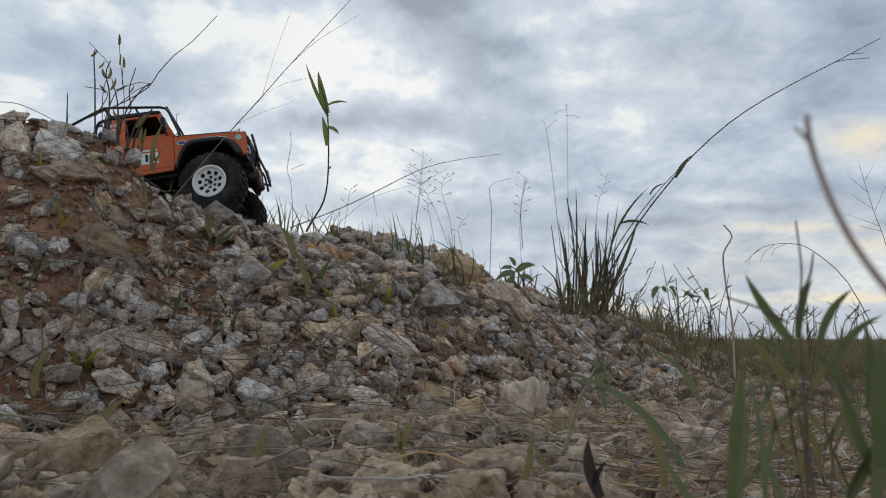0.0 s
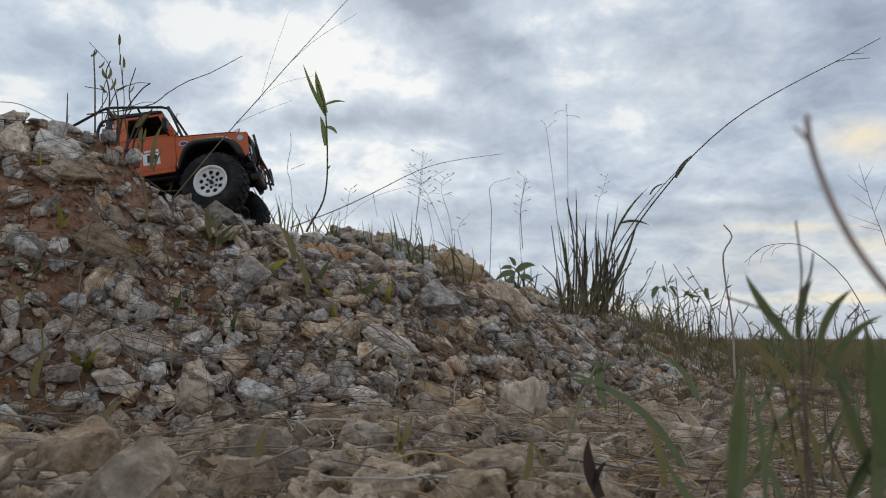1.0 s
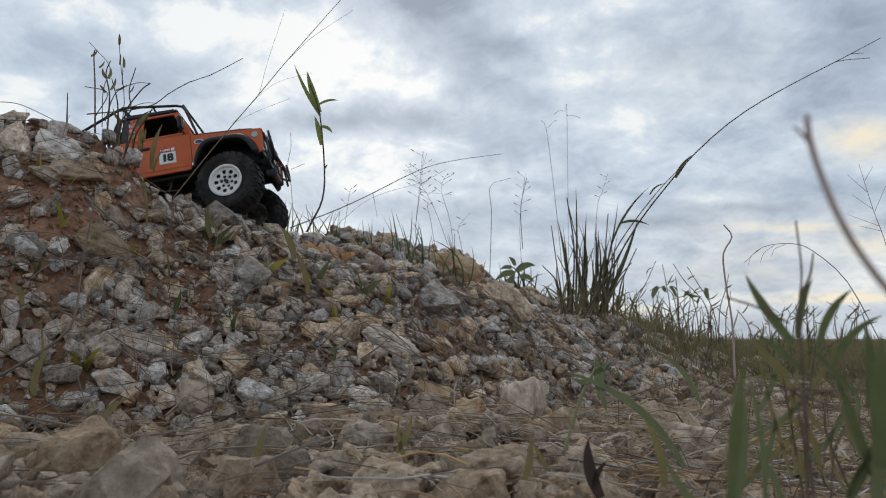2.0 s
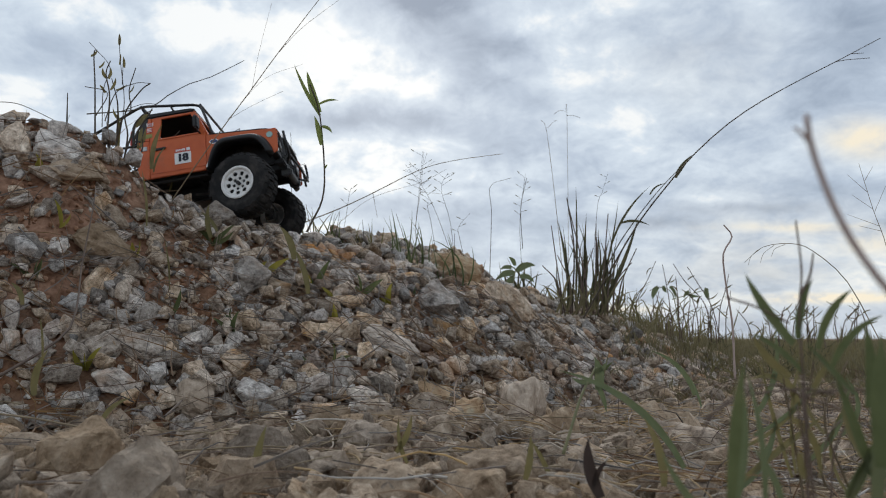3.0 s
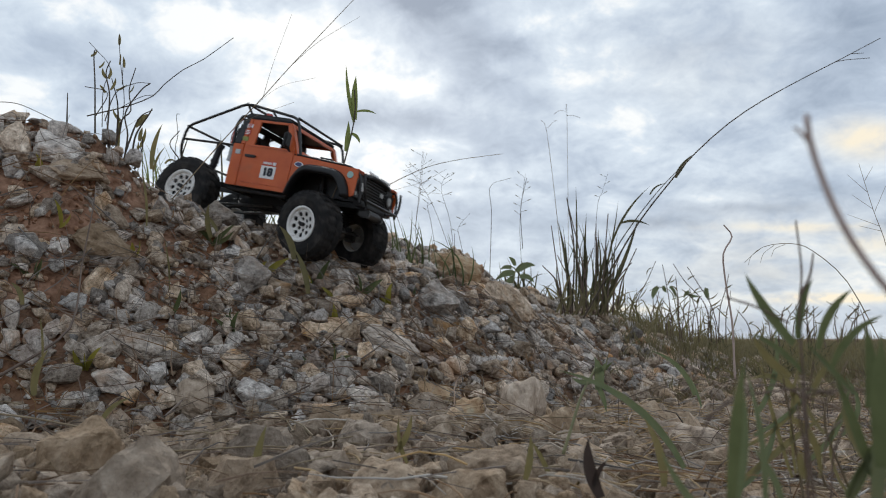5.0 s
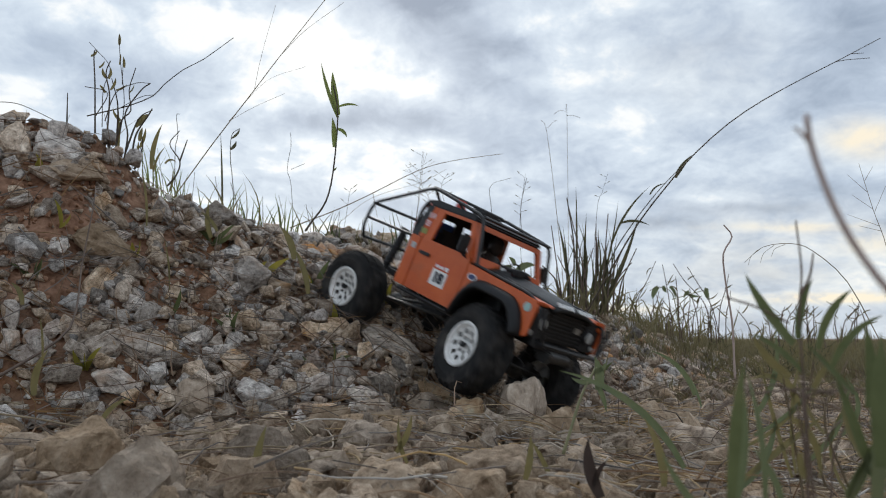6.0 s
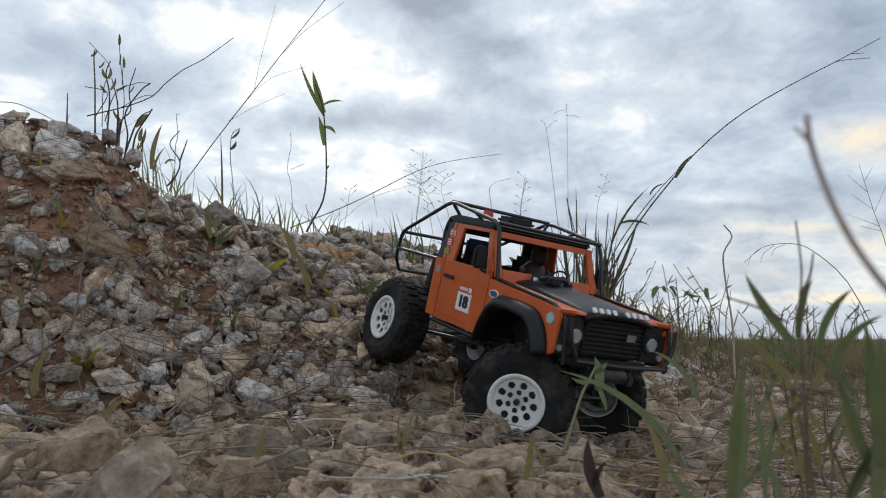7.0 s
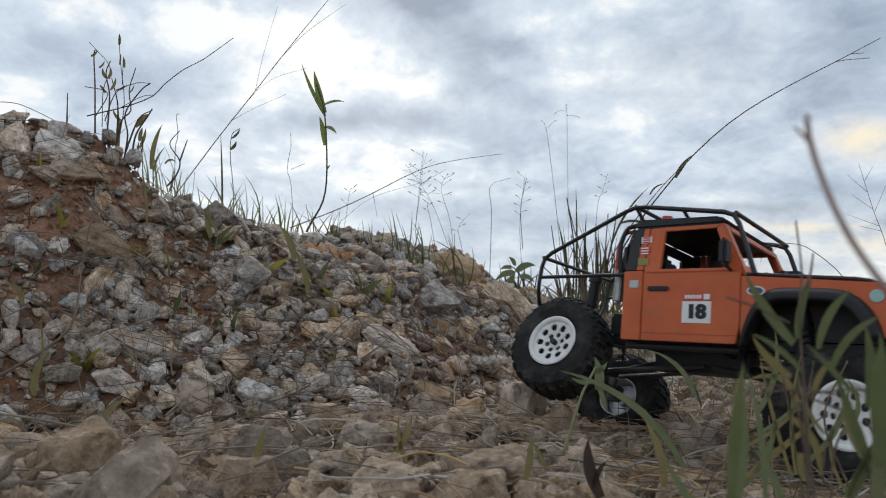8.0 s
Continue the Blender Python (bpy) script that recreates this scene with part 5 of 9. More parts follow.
plant("grass_clump", "olive grass blades among the stones", "grass",
      [],
      [((-0.135, 0.520, 0.001), (-0.134, 0.520, 0.025), (-0.128, 0.520, 0.048), 0.0076),
       ((-0.036, 0.550, 0.024), (-0.028, 0.550, 0.037), (-0.024, 0.550, 0.052), 0.0058),
       ((-0.027, 0.550, 0.016), (-0.033, 0.550, 0.032), (-0.034, 0.550, 0.050), 0.0044),
       ((0.051, 0.450, 0.023), (0.054, 0.450, 0.036), (0.055, 0.450, 0.050), 0.0055),
       ((0.128, 0.420, 0.025), (0.126, 0.420, 0.045), (0.118, 0.420, 0.064), 0.0061),
       ((0.075, 0.500, 0.013), (0.069, 0.500, 0.027), (0.061, 0.500, 0.040), 0.0040)], M_stem, M_olive_leaf, "foreground grass")
plant("withered_leaf", "dark curled withered leaf standing among stones", "leaf",
      [],
      [((0.087, 0.400, 0.023), (0.081, 0.400, 0.039), (0.081, 0.400, 0.055), 0.0084),
       ((0.083, 0.400, 0.029), (0.086, 0.400, 0.037), (0.091, 0.400, 0.043), 0.0039)], M_stem, M_dead_leaf)
plant("grass_clump", "grey-green curved grass blades on the stones", "grass",
      [],
      [((-0.298, 0.620, 0.032), (-0.289, 0.620, 0.049), (-0.272, 0.620, 0.059), 0.0055),
       ((-0.379, 0.660, 0.058), (-0.378, 0.660, 0.080), (-0.369, 0.660, 0.100), 0.0075),
       ((-0.396, 0.700, 0.088), (-0.397, 0.700, 0.110), (-0.402, 0.700, 0.132), 0.0045),
       ((-0.450, 0.750, 0.146), (-0.454, 0.750, 0.160), (-0.464, 0.750, 0.170), 0.0061)], M_stem, M_olive_leaf, "foreground grass")
plant("dry_twig", "pale brown dead twig rising from the bank", "twig",
      [([(-0.473, 0.740, 0.066), (-0.442, 0.775, 0.095), (-0.429, 0.810, 0.123), (-0.440, 0.845, 0.164), (-0.457, 0.880, 0.202), (-0.465, 0.915, 0.281), (-0.481, 0.950, 0.320)], 0.00203, 0.00066)],
      [], M_stem, M_leaf)
plant("dry_straw", "long pale straw lying on the stones", "straw",
      [([(-0.377, 0.600, 0.048), (-0.338, 0.600, 0.043), (-0.281, 0.600, 0.032)], 0.00116, 0.00078)],
      [], M_straw, M_leaf)
plant("dry_straw", "long pale straw lying on the stones", "straw",
      [([(-0.250, 0.620, 0.013), (-0.197, 0.620, 0.016), (-0.148, 0.620, 0.018), (-0.070, 0.620, 0.013)], 0.00100, 0.00065)],
      [], M_straw, M_leaf)
plant("grass_stalk", "long arched dark grass stalk with forked seed head", "grass stalk",
      [([(0.320, 1.550, 0.172), (0.375, 1.533, 0.270), (0.429, 1.517, 0.362), (0.489, 1.500, 0.441), (0.548, 1.483, 0.510), (0.619, 1.467, 0.573), (0.687, 1.450, 0.618), (0.766, 1.433, 0.660), (0.832, 1.417, 0.692), (0.918, 1.400, 0.736)], 0.00204, 0.00080),
       ([(0.834, 1.420, 0.693), (0.858, 1.420, 0.697), (0.906, 1.420, 0.701)], 0.00075, 0.00066),
       ([(0.865, 1.420, 0.710), (0.893, 1.420, 0.712)], 0.00075, 0.00055),
       ([(0.349, 1.560, 0.235), (0.402, 1.560, 0.331), (0.482, 1.560, 0.435), (0.557, 1.560, 0.513)], 0.00154, 0.00081)],
      [((0.509, 1.500, 0.460), (0.526, 1.500, 0.487), (0.548, 1.500, 0.511), 0.0109),
       ((0.393, 1.520, 0.363), (0.425, 1.520, 0.367), (0.455, 1.520, 0.357), 0.0074),
       ((0.452, 1.500, 0.422), (0.467, 1.500, 0.440), (0.490, 1.500, 0.447), 0.0048),
       ((0.366, 1.520, 0.306), (0.402, 1.520, 0.382), (0.458, 1.520, 0.445), 0.0061)], M_dark_stem, M_dark_leaf)
plant("reed_clump", "thin brown dry reed stems among dark blades", "reeds",
      [([(0.273, 1.570, 0.165), (0.262, 1.570, 0.236), (0.246, 1.570, 0.365)], 0.00222, 0.00101),
       ([(0.286, 1.570, 0.165), (0.284, 1.570, 0.236), (0.259, 1.570, 0.297)], 0.00222, 0.00101),
       ([(0.301, 1.570, 0.165), (0.311, 1.570, 0.236), (0.290, 1.570, 0.345)], 0.00222, 0.00101),
       ([(0.311, 1.570, 0.165), (0.322, 1.570, 0.236), (0.287, 1.570, 0.406)], 0.00222, 0.00101),
       ([(0.325, 1.570, 0.165), (0.315, 1.570, 0.236), (0.340, 1.570, 0.313)], 0.00222, 0.00101),
       ([(0.336, 1.570, 0.165), (0.343, 1.570, 0.236), (0.348, 1.570, 0.371)], 0.00222, 0.00101),
       ([(0.346, 1.570, 0.165), (0.351, 1.570, 0.236), (0.348, 1.570, 0.339)], 0.00222, 0.00101),
       ([(0.356, 1.570, 0.165), (0.360, 1.570, 0.236), (0.376, 1.570, 0.393)], 0.00222, 0.00101),
       ([(0.368, 1.570, 0.165), (0.375, 1.570, 0.236), (0.413, 1.570, 0.326)], 0.00222, 0.00101),
       ([(0.379, 1.570, 0.165), (0.390, 1.570, 0.236), (0.426, 1.570, 0.281)], 0.00222, 0.00101),
       ([(0.267, 1.570, 0.165), (0.256, 1.570, 0.236), (0.224, 1.570, 0.274)], 0.00222, 0.00101),
       ([(0.389, 1.570, 0.165), (0.402, 1.570, 0.236), (0.438, 1.570, 0.313)], 0.00222, 0.00101)],
      [((0.252, 1.560, 0.162), (0.266, 1.560, 0.192), (0.295, 1.560, 0.209), 0.0072),
       ((0.261, 1.560, 0.162), (0.271, 1.560, 0.220), (0.298, 1.560, 0.272), 0.0066),
       ((0.270, 1.560, 0.162), (0.285, 1.560, 0.193), (0.284, 1.560, 0.227), 0.0058),
       ((0.279, 1.560, 0.162), (0.256, 1.560, 0.206), (0.214, 1.560, 0.231), 0.0051),
       ((0.287, 1.560, 0.162), (0.310, 1.560, 0.201), (0.288, 1.560, 0.240), 0.0067),
       ((0.296, 1.560, 0.162), (0.297, 1.560, 0.200), (0.285, 1.560, 0.236), 0.0069),
       ((0.305, 1.560, 0.162), (0.334, 1.560, 0.177), (0.334, 1.560, 0.209), 0.0068),
       ((0.314, 1.560, 0.162), (0.314, 1.560, 0.196), (0.317, 1.560, 0.229), 0.0070),
       ((0.323, 1.560, 0.162), (0.339, 1.560, 0.207), (0.350, 1.560, 0.254), 0.0058),
       ((0.331, 1.560, 0.162), (0.321, 1.560, 0.194), (0.300, 1.560, 0.219), 0.0038),
       ((0.340, 1.560, 0.162), (0.352, 1.560, 0.213), (0.359, 1.560, 0.265), 0.0040),
       ((0.349, 1.560, 0.162), (0.379, 1.560, 0.216), (0.416, 1.560, 0.267), 0.0057),
       ((0.358, 1.560, 0.162), (0.362, 1.560, 0.207), (0.349, 1.560, 0.249), 0.0062),
       ((0.367, 1.560, 0.162), (0.349, 1.560, 0.209), (0.343, 1.560, 0.260), 0.0050),
       ((0.375, 1.560, 0.162), (0.400, 1.560, 0.188), (0.407, 1.560, 0.223), 0.0052),
       ((0.384, 1.560, 0.162), (0.398, 1.560, 0.204), (0.405, 1.560, 0.247), 0.0061),
       ((0.393, 1.560, 0.162), (0.386, 1.560, 0.191), (0.401, 1.560, 0.217), 0.0061)], M_stem, M_grass_mix)
plant("reed_clump", "dark upright reed blades in a dense clump", "reeds",
      [([(0.298, 1.620, 0.177), (0.306, 1.620, 0.319), (0.292, 1.620, 0.440)], 0.00262, 0.00131)],
      [((0.304, 1.600, 0.171), (0.290, 1.600, 0.247), (0.282, 1.600, 0.324), 0.0035),
       ((0.282, 1.600, 0.181), (0.264, 1.600, 0.227), (0.261, 1.600, 0.278), 0.0051),
       ((0.363, 1.600, 0.183), (0.372, 1.600, 0.252), (0.377, 1.600, 0.323), 0.0066),
       ((0.332, 1.600, 0.185), (0.319, 1.600, 0.247), (0.341, 1.600, 0.308), 0.0055),
       ((0.310, 1.600, 0.175), (0.325, 1.600, 0.243), (0.330, 1.600, 0.312), 0.0066),
       ((0.351, 1.600, 0.166), (0.363, 1.600, 0.257), (0.387, 1.600, 0.347), 0.0069),
       ((0.367, 1.600, 0.181), (0.390, 1.600, 0.230), (0.407, 1.600, 0.282), 0.0049),
       ((0.342, 1.600, 0.177), (0.362, 1.600, 0.266), (0.356, 1.600, 0.359), 0.0055),
       ((0.338, 1.600, 0.163), (0.343, 1.600, 0.231), (0.368, 1.600, 0.295), 0.0071),
       ((0.346, 1.600, 0.162), (0.382, 1.600, 0.221), (0.380, 1.600, 0.289), 0.0054),
       ((0.351, 1.600, 0.172), (0.387, 1.600, 0.266), (0.382, 1.600, 0.367), 0.0035),
       ((0.364, 1.600, 0.166), (0.384, 1.600, 0.258), (0.404, 1.600, 0.351), 0.0038),
       ((0.310, 1.600, 0.186), (0.285, 1.600, 0.254), (0.307, 1.600, 0.325), 0.0034),
       ((0.351, 1.600, 0.162), (0.378, 1.600, 0.249), (0.362, 1.600, 0.339), 0.0071),
       ((0.312, 1.600, 0.186), (0.325, 1.600, 0.281), (0.323, 1.600, 0.378), 0.0048),
       ((0.340, 1.600, 0.164), (0.353, 1.600, 0.263), (0.360, 1.600, 0.363), 0.0069),
       ((0.369, 1.600, 0.173), (0.390, 1.600, 0.246), (0.395, 1.600, 0.322), 0.0055),
       ((0.336, 1.600, 0.174), (0.312, 1.600, 0.259), (0.326, 1.600, 0.348), 0.0060),
       ((0.304, 1.600, 0.173), (0.324, 1.600, 0.258), (0.283, 1.600, 0.334), 0.0033),
       ((0.321, 1.600, 0.171), (0.320, 1.600, 0.247), (0.322, 1.600, 0.323), 0.0035),
       ((0.342, 1.600, 0.178), (0.345, 1.600, 0.246), (0.340, 1.600, 0.314), 0.0061),
       ((0.283, 1.600, 0.162), (0.286, 1.600, 0.266), (0.277, 1.600, 0.371), 0.0050),
       ((0.339, 1.600, 0.179), (0.354, 1.600, 0.266), (0.350, 1.600, 0.356), 0.0055),
       ((0.311, 1.600, 0.186), (0.314, 1.600, 0.261), (0.289, 1.600, 0.331), 0.0061),
       ((0.311, 1.600, 0.181), (0.332, 1.600, 0.280), (0.312, 1.600, 0.379), 0.0049),
       ((0.349, 1.600, 0.178), (0.371, 1.600, 0.236), (0.380, 1.600, 0.298), 0.0049),
       ((0.365, 1.600, 0.170), (0.392, 1.600, 0.228), (0.403, 1.600, 0.292), 0.0050),
       ((0.303, 1.600, 0.182), (0.313, 1.600, 0.242), (0.303, 1.600, 0.301), 0.0065),
       ((0.302, 1.600, 0.180), (0.308, 1.600, 0.320), (0.310, 1.600, 0.463), 0.0078),
       ((0.324, 1.600, 0.180), (0.326, 1.600, 0.289), (0.333, 1.600, 0.399), 0.0078),
       ((0.289, 1.600, 0.180), (0.283, 1.600, 0.281), (0.266, 1.600, 0.383), 0.0090),
       ((0.343, 1.600, 0.174), (0.382, 1.600, 0.299), (0.408, 1.600, 0.429), 0.0065),
       ((0.351, 1.580, 0.167), (0.406, 1.580, 0.272), (0.448, 1.580, 0.386), 0.0115)], M_dark_stem, M_dark_leaf)
plant("grass_stalk", "two thin upright stalks with drooping seed heads", "grass stalk",
      [([(0.287, 1.650, 0.189), (0.277, 1.650, 0.350), (0.261, 1.650, 0.530), (0.250, 1.650, 0.621), (0.239, 1.650, 0.638)], 0.00082, 0.00045),
       ([(0.253, 1.650, 0.617), (0.270, 1.650, 0.635), (0.278, 1.650, 0.637)], 0.00044, 0.00038),
       ([(0.297, 1.660, 0.190), (0.301, 1.660, 0.379), (0.304, 1.660, 0.660), (0.301, 1.660, 0.669)], 0.00051, 0.00032),
       ([(0.302, 1.660, 0.653), (0.320, 1.660, 0.653), (0.337, 1.660, 0.647)], 0.00044, 0.00038),
       ([(0.302, 1.660, 0.663), (0.286, 1.660, 0.666), (0.272, 1.660, 0.656)], 0.00044, 0.00038)],
      [], M_straw, M_leaf)
plant("leafy_weed", "small weed with broad green leaves", "weed",
      [([(0.156, 1.600, 0.213), (0.166, 1.600, 0.264), (0.183, 1.600, 0.284)], 0.00258, 0.00129)],
      [((0.166, 1.600, 0.258), (0.143, 1.600, 0.258), (0.124, 1.600, 0.245), 0.0181),
       ((0.170, 1.600, 0.264), (0.190, 1.600, 0.277), (0.213, 1.600, 0.277), 0.0181),
       ((0.166, 1.600, 0.277), (0.161, 1.600, 0.289), (0.151, 1.600, 0.297), 0.0116),
       ((0.176, 1.600, 0.251), (0.194, 1.600, 0.250), (0.209, 1.600, 0.238), 0.0155),
       ((0.163, 1.600, 0.251), (0.150, 1.600, 0.237), (0.144, 1.600, 0.219), 0.0155),
       ((0.157, 1.600, 0.271), (0.144, 1.600, 0.273), (0.131, 1.600, 0.267), 0.0116)], M_pale_stem, M_pale_leaf)
plant("leafy_weed", "small weed with hanging green leaves", "weed",
      [([(0.635, 1.900, 0.155), (0.623, 1.900, 0.232), (0.585, 1.900, 0.250), (0.562, 1.900, 0.239)], 0.00147, 0.00092),
       ([(0.622, 1.900, 0.216), (0.677, 1.900, 0.232), (0.723, 1.900, 0.244)], 0.00129, 0.00092)],
      [((0.585, 1.900, 0.250), (0.573, 1.900, 0.235), (0.569, 1.900, 0.216), 0.0169),
       ((0.616, 1.900, 0.250), (0.627, 1.900, 0.237), (0.630, 1.900, 0.219), 0.0138),
       ((0.601, 1.900, 0.253), (0.602, 1.900, 0.243), (0.608, 1.900, 0.235), 0.0123),
       ((0.669, 1.900, 0.238), (0.659, 1.900, 0.231), (0.653, 1.900, 0.219), 0.0107),
       ((0.716, 1.900, 0.247), (0.715, 1.900, 0.229), (0.724, 1.900, 0.213), 0.0169),
       ((0.661, 1.900, 0.232), (0.680, 1.900, 0.225), (0.699, 1.900, 0.224), 0.0092)], M_pale_stem, M_pale_leaf)
plant("dry_weed", "dark dry weed with thin upright stems", "weed",
      [([(0.640, 1.900, 0.101), (0.650, 1.900, 0.161), (0.652, 1.900, 0.193), (0.657, 1.900, 0.216)], 0.00147, 0.00083),
       ([(0.638, 1.900, 0.101), (0.638, 1.900, 0.186), (0.636, 1.900, 0.240), (0.634, 1.900, 0.279)], 0.00147, 0.00083),
       ([(0.666, 1.900, 0.101), (0.664, 1.900, 0.169), (0.670, 1.900, 0.208), (0.670, 1.900, 0.235)], 0.00147, 0.00083),
       ([(0.690, 1.900, 0.101), (0.687, 1.900, 0.173), (0.677, 1.900, 0.216), (0.670, 1.900, 0.246)], 0.00147, 0.00083),
       ([(0.615, 1.900, 0.101), (0.615, 1.900, 0.157), (0.631, 1.900, 0.185), (0.638, 1.900, 0.205)], 0.00147, 0.00083),
       ([(0.646, 1.900, 0.101), (0.637, 1.900, 0.172), (0.639, 1.900, 0.213), (0.635, 1.900, 0.243)], 0.00147, 0.00083),
       ([(0.671, 1.900, 0.101), (0.677, 1.900, 0.164), (0.690, 1.900, 0.199), (0.697, 1.900, 0.224)], 0.00147, 0.00083)],
      [((0.650, 1.900, 0.188), (0.659, 1.900, 0.203), (0.672, 1.900, 0.214), 0.0037),
       ((0.651, 1.900, 0.192), (0.640, 1.900, 0.197), (0.630, 1.900, 0.202), 0.0028),
       ((0.637, 1.900, 0.239), (0.629, 1.900, 0.249), (0.616, 1.900, 0.253), 0.0040),
       ((0.637, 1.900, 0.215), (0.632, 1.900, 0.232), (0.624, 1.900, 0.247), 0.0039),
       ((0.669, 1.900, 0.173), (0.657, 1.900, 0.175), (0.650, 1.900, 0.184), 0.0039),
       ((0.669, 1.900, 0.186), (0.688, 1.900, 0.183), (0.700, 1.900, 0.198), 0.0026),
       ((0.686, 1.900, 0.169), (0.673, 1.900, 0.177), (0.660, 1.900, 0.184), 0.0028),
       ((0.679, 1.900, 0.220), (0.663, 1.900, 0.233), (0.646, 1.900, 0.245), 0.0044),
       ((0.623, 1.900, 0.157), (0.614, 1.900, 0.164), (0.607, 1.900, 0.173), 0.0034),
       ((0.629, 1.900, 0.182), (0.639, 1.900, 0.193), (0.644, 1.900, 0.206), 0.0036),
       ((0.641, 1.900, 0.203), (0.656, 1.900, 0.216), (0.671, 1.900, 0.229), 0.0029),
       ((0.643, 1.900, 0.177), (0.637, 1.900, 0.184), (0.630, 1.900, 0.189), 0.0037),
       ((0.690, 1.900, 0.209), (0.677, 1.900, 0.217), (0.667, 1.900, 0.229), 0.0045),
       ((0.689, 1.900, 0.204), (0.693, 1.900, 0.217), (0.703, 1.900, 0.226), 0.0045),
       ((0.619, 1.900, 0.101), (0.611, 1.900, 0.150), (0.613, 1.900, 0.200), 0.0048),
       ((0.698, 1.900, 0.101), (0.698, 1.900, 0.146), (0.717, 1.900, 0.189), 0.0038),
       ((0.574, 1.900, 0.101), (0.581, 1.900, 0.127), (0.596, 1.900, 0.150), 0.0049),
       ((0.599, 1.900, 0.101), (0.577, 1.900, 0.154), (0.570, 1.900, 0.213), 0.0037),
       ((0.638, 1.900, 0.101), (0.630, 1.900, 0.133), (0.653, 1.900, 0.158), 0.0041),
       ((0.632, 1.900, 0.101), (0.638, 1.900, 0.129), (0.623, 1.900, 0.153), 0.0041),
       ((0.676, 1.900, 0.101), (0.696, 1.900, 0.127), (0.726, 1.900, 0.142), 0.0048)], M_stem, M_grass_mix, "weeds on the low ground")
plant("dry_weed", "brown dry weed with thin upright stems", "weed",
      [([(0.737, 1.900, 0.101), (0.734, 1.900, 0.154), (0.719, 1.900, 0.179), (0.710, 1.900, 0.198)], 0.00147, 0.00083),
       ([(0.716, 1.900, 0.101), (0.717, 1.900, 0.154), (0.725, 1.900, 0.179), (0.728, 1.900, 0.198)], 0.00147, 0.00083),
       ([(0.748, 1.900, 0.101), (0.728, 1.900, 0.197), (0.693, 1.900, 0.260), (0.667, 1.900, 0.305)], 0.00147, 0.00083),
       ([(0.762, 1.900, 0.101), (0.766, 1.900, 0.171), (0.777, 1.900, 0.211), (0.782, 1.900, 0.240)], 0.00147, 0.00083),
       ([(0.724, 1.900, 0.101), (0.711, 1.900, 0.200), (0.658, 1.900, 0.266), (0.629, 1.900, 0.313)], 0.00147, 0.00083),
       ([(0.742, 1.900, 0.101), (0.750, 1.900, 0.188), (0.769, 1.900, 0.244), (0.779, 1.900, 0.284)], 0.00147, 0.00083)],
      [((0.722, 1.900, 0.180), (0.737, 1.900, 0.193), (0.755, 1.900, 0.202), 0.0034),
       ((0.730, 1.900, 0.151), (0.714, 1.900, 0.158), (0.701, 1.900, 0.171), 0.0028),
       ((0.721, 1.900, 0.151), (0.707, 1.900, 0.152), (0.701, 1.900, 0.162), 0.0036),
       ((0.723, 1.900, 0.168), (0.713, 1.900, 0.171), (0.707, 1.900, 0.179), 0.0035),
       ((0.724, 1.900, 0.197), (0.741, 1.900, 0.205), (0.755, 1.900, 0.218), 0.0044),
       ((0.717, 1.900, 0.216), (0.734, 1.900, 0.221), (0.746, 1.900, 0.233), 0.0042),
       ((0.770, 1.900, 0.174), (0.765, 1.900, 0.181), (0.757, 1.900, 0.181), 0.0031),
       ((0.769, 1.900, 0.166), (0.753, 1.900, 0.181), (0.739, 1.900, 0.199), 0.0043),
       ((0.667, 1.900, 0.270), (0.677, 1.900, 0.277), (0.687, 1.900, 0.281), 0.0044),
       ((0.681, 1.900, 0.235), (0.691, 1.900, 0.244), (0.704, 1.900, 0.248), 0.0039),
       ((0.766, 1.900, 0.245), (0.778, 1.900, 0.251), (0.790, 1.900, 0.257), 0.0039),
       ((0.767, 1.900, 0.248), (0.777, 1.900, 0.249), (0.786, 1.900, 0.256), 0.0030),
       ((0.726, 1.900, 0.101), (0.723, 1.900, 0.157), (0.725, 1.900, 0.213), 0.0042),
       ((0.709, 1.900, 0.101), (0.722, 1.900, 0.154), (0.740, 1.900, 0.206), 0.0044),
       ((0.726, 1.900, 0.101), (0.728, 1.900, 0.134), (0.704, 1.900, 0.156), 0.0048),
       ((0.767, 1.900, 0.101), (0.787, 1.900, 0.148), (0.804, 1.900, 0.197), 0.0042),
       ((0.706, 1.900, 0.101), (0.705, 1.900, 0.154), (0.699, 1.900, 0.207), 0.0032),
       ((0.730, 1.900, 0.101), (0.724, 1.900, 0.146), (0.701, 1.900, 0.185), 0.0046),
       ((0.804, 1.900, 0.101), (0.780, 1.900, 0.119), (0.766, 1.900, 0.145), 0.0047)], M_stem, M_grass_mix, "weeds on the low ground")
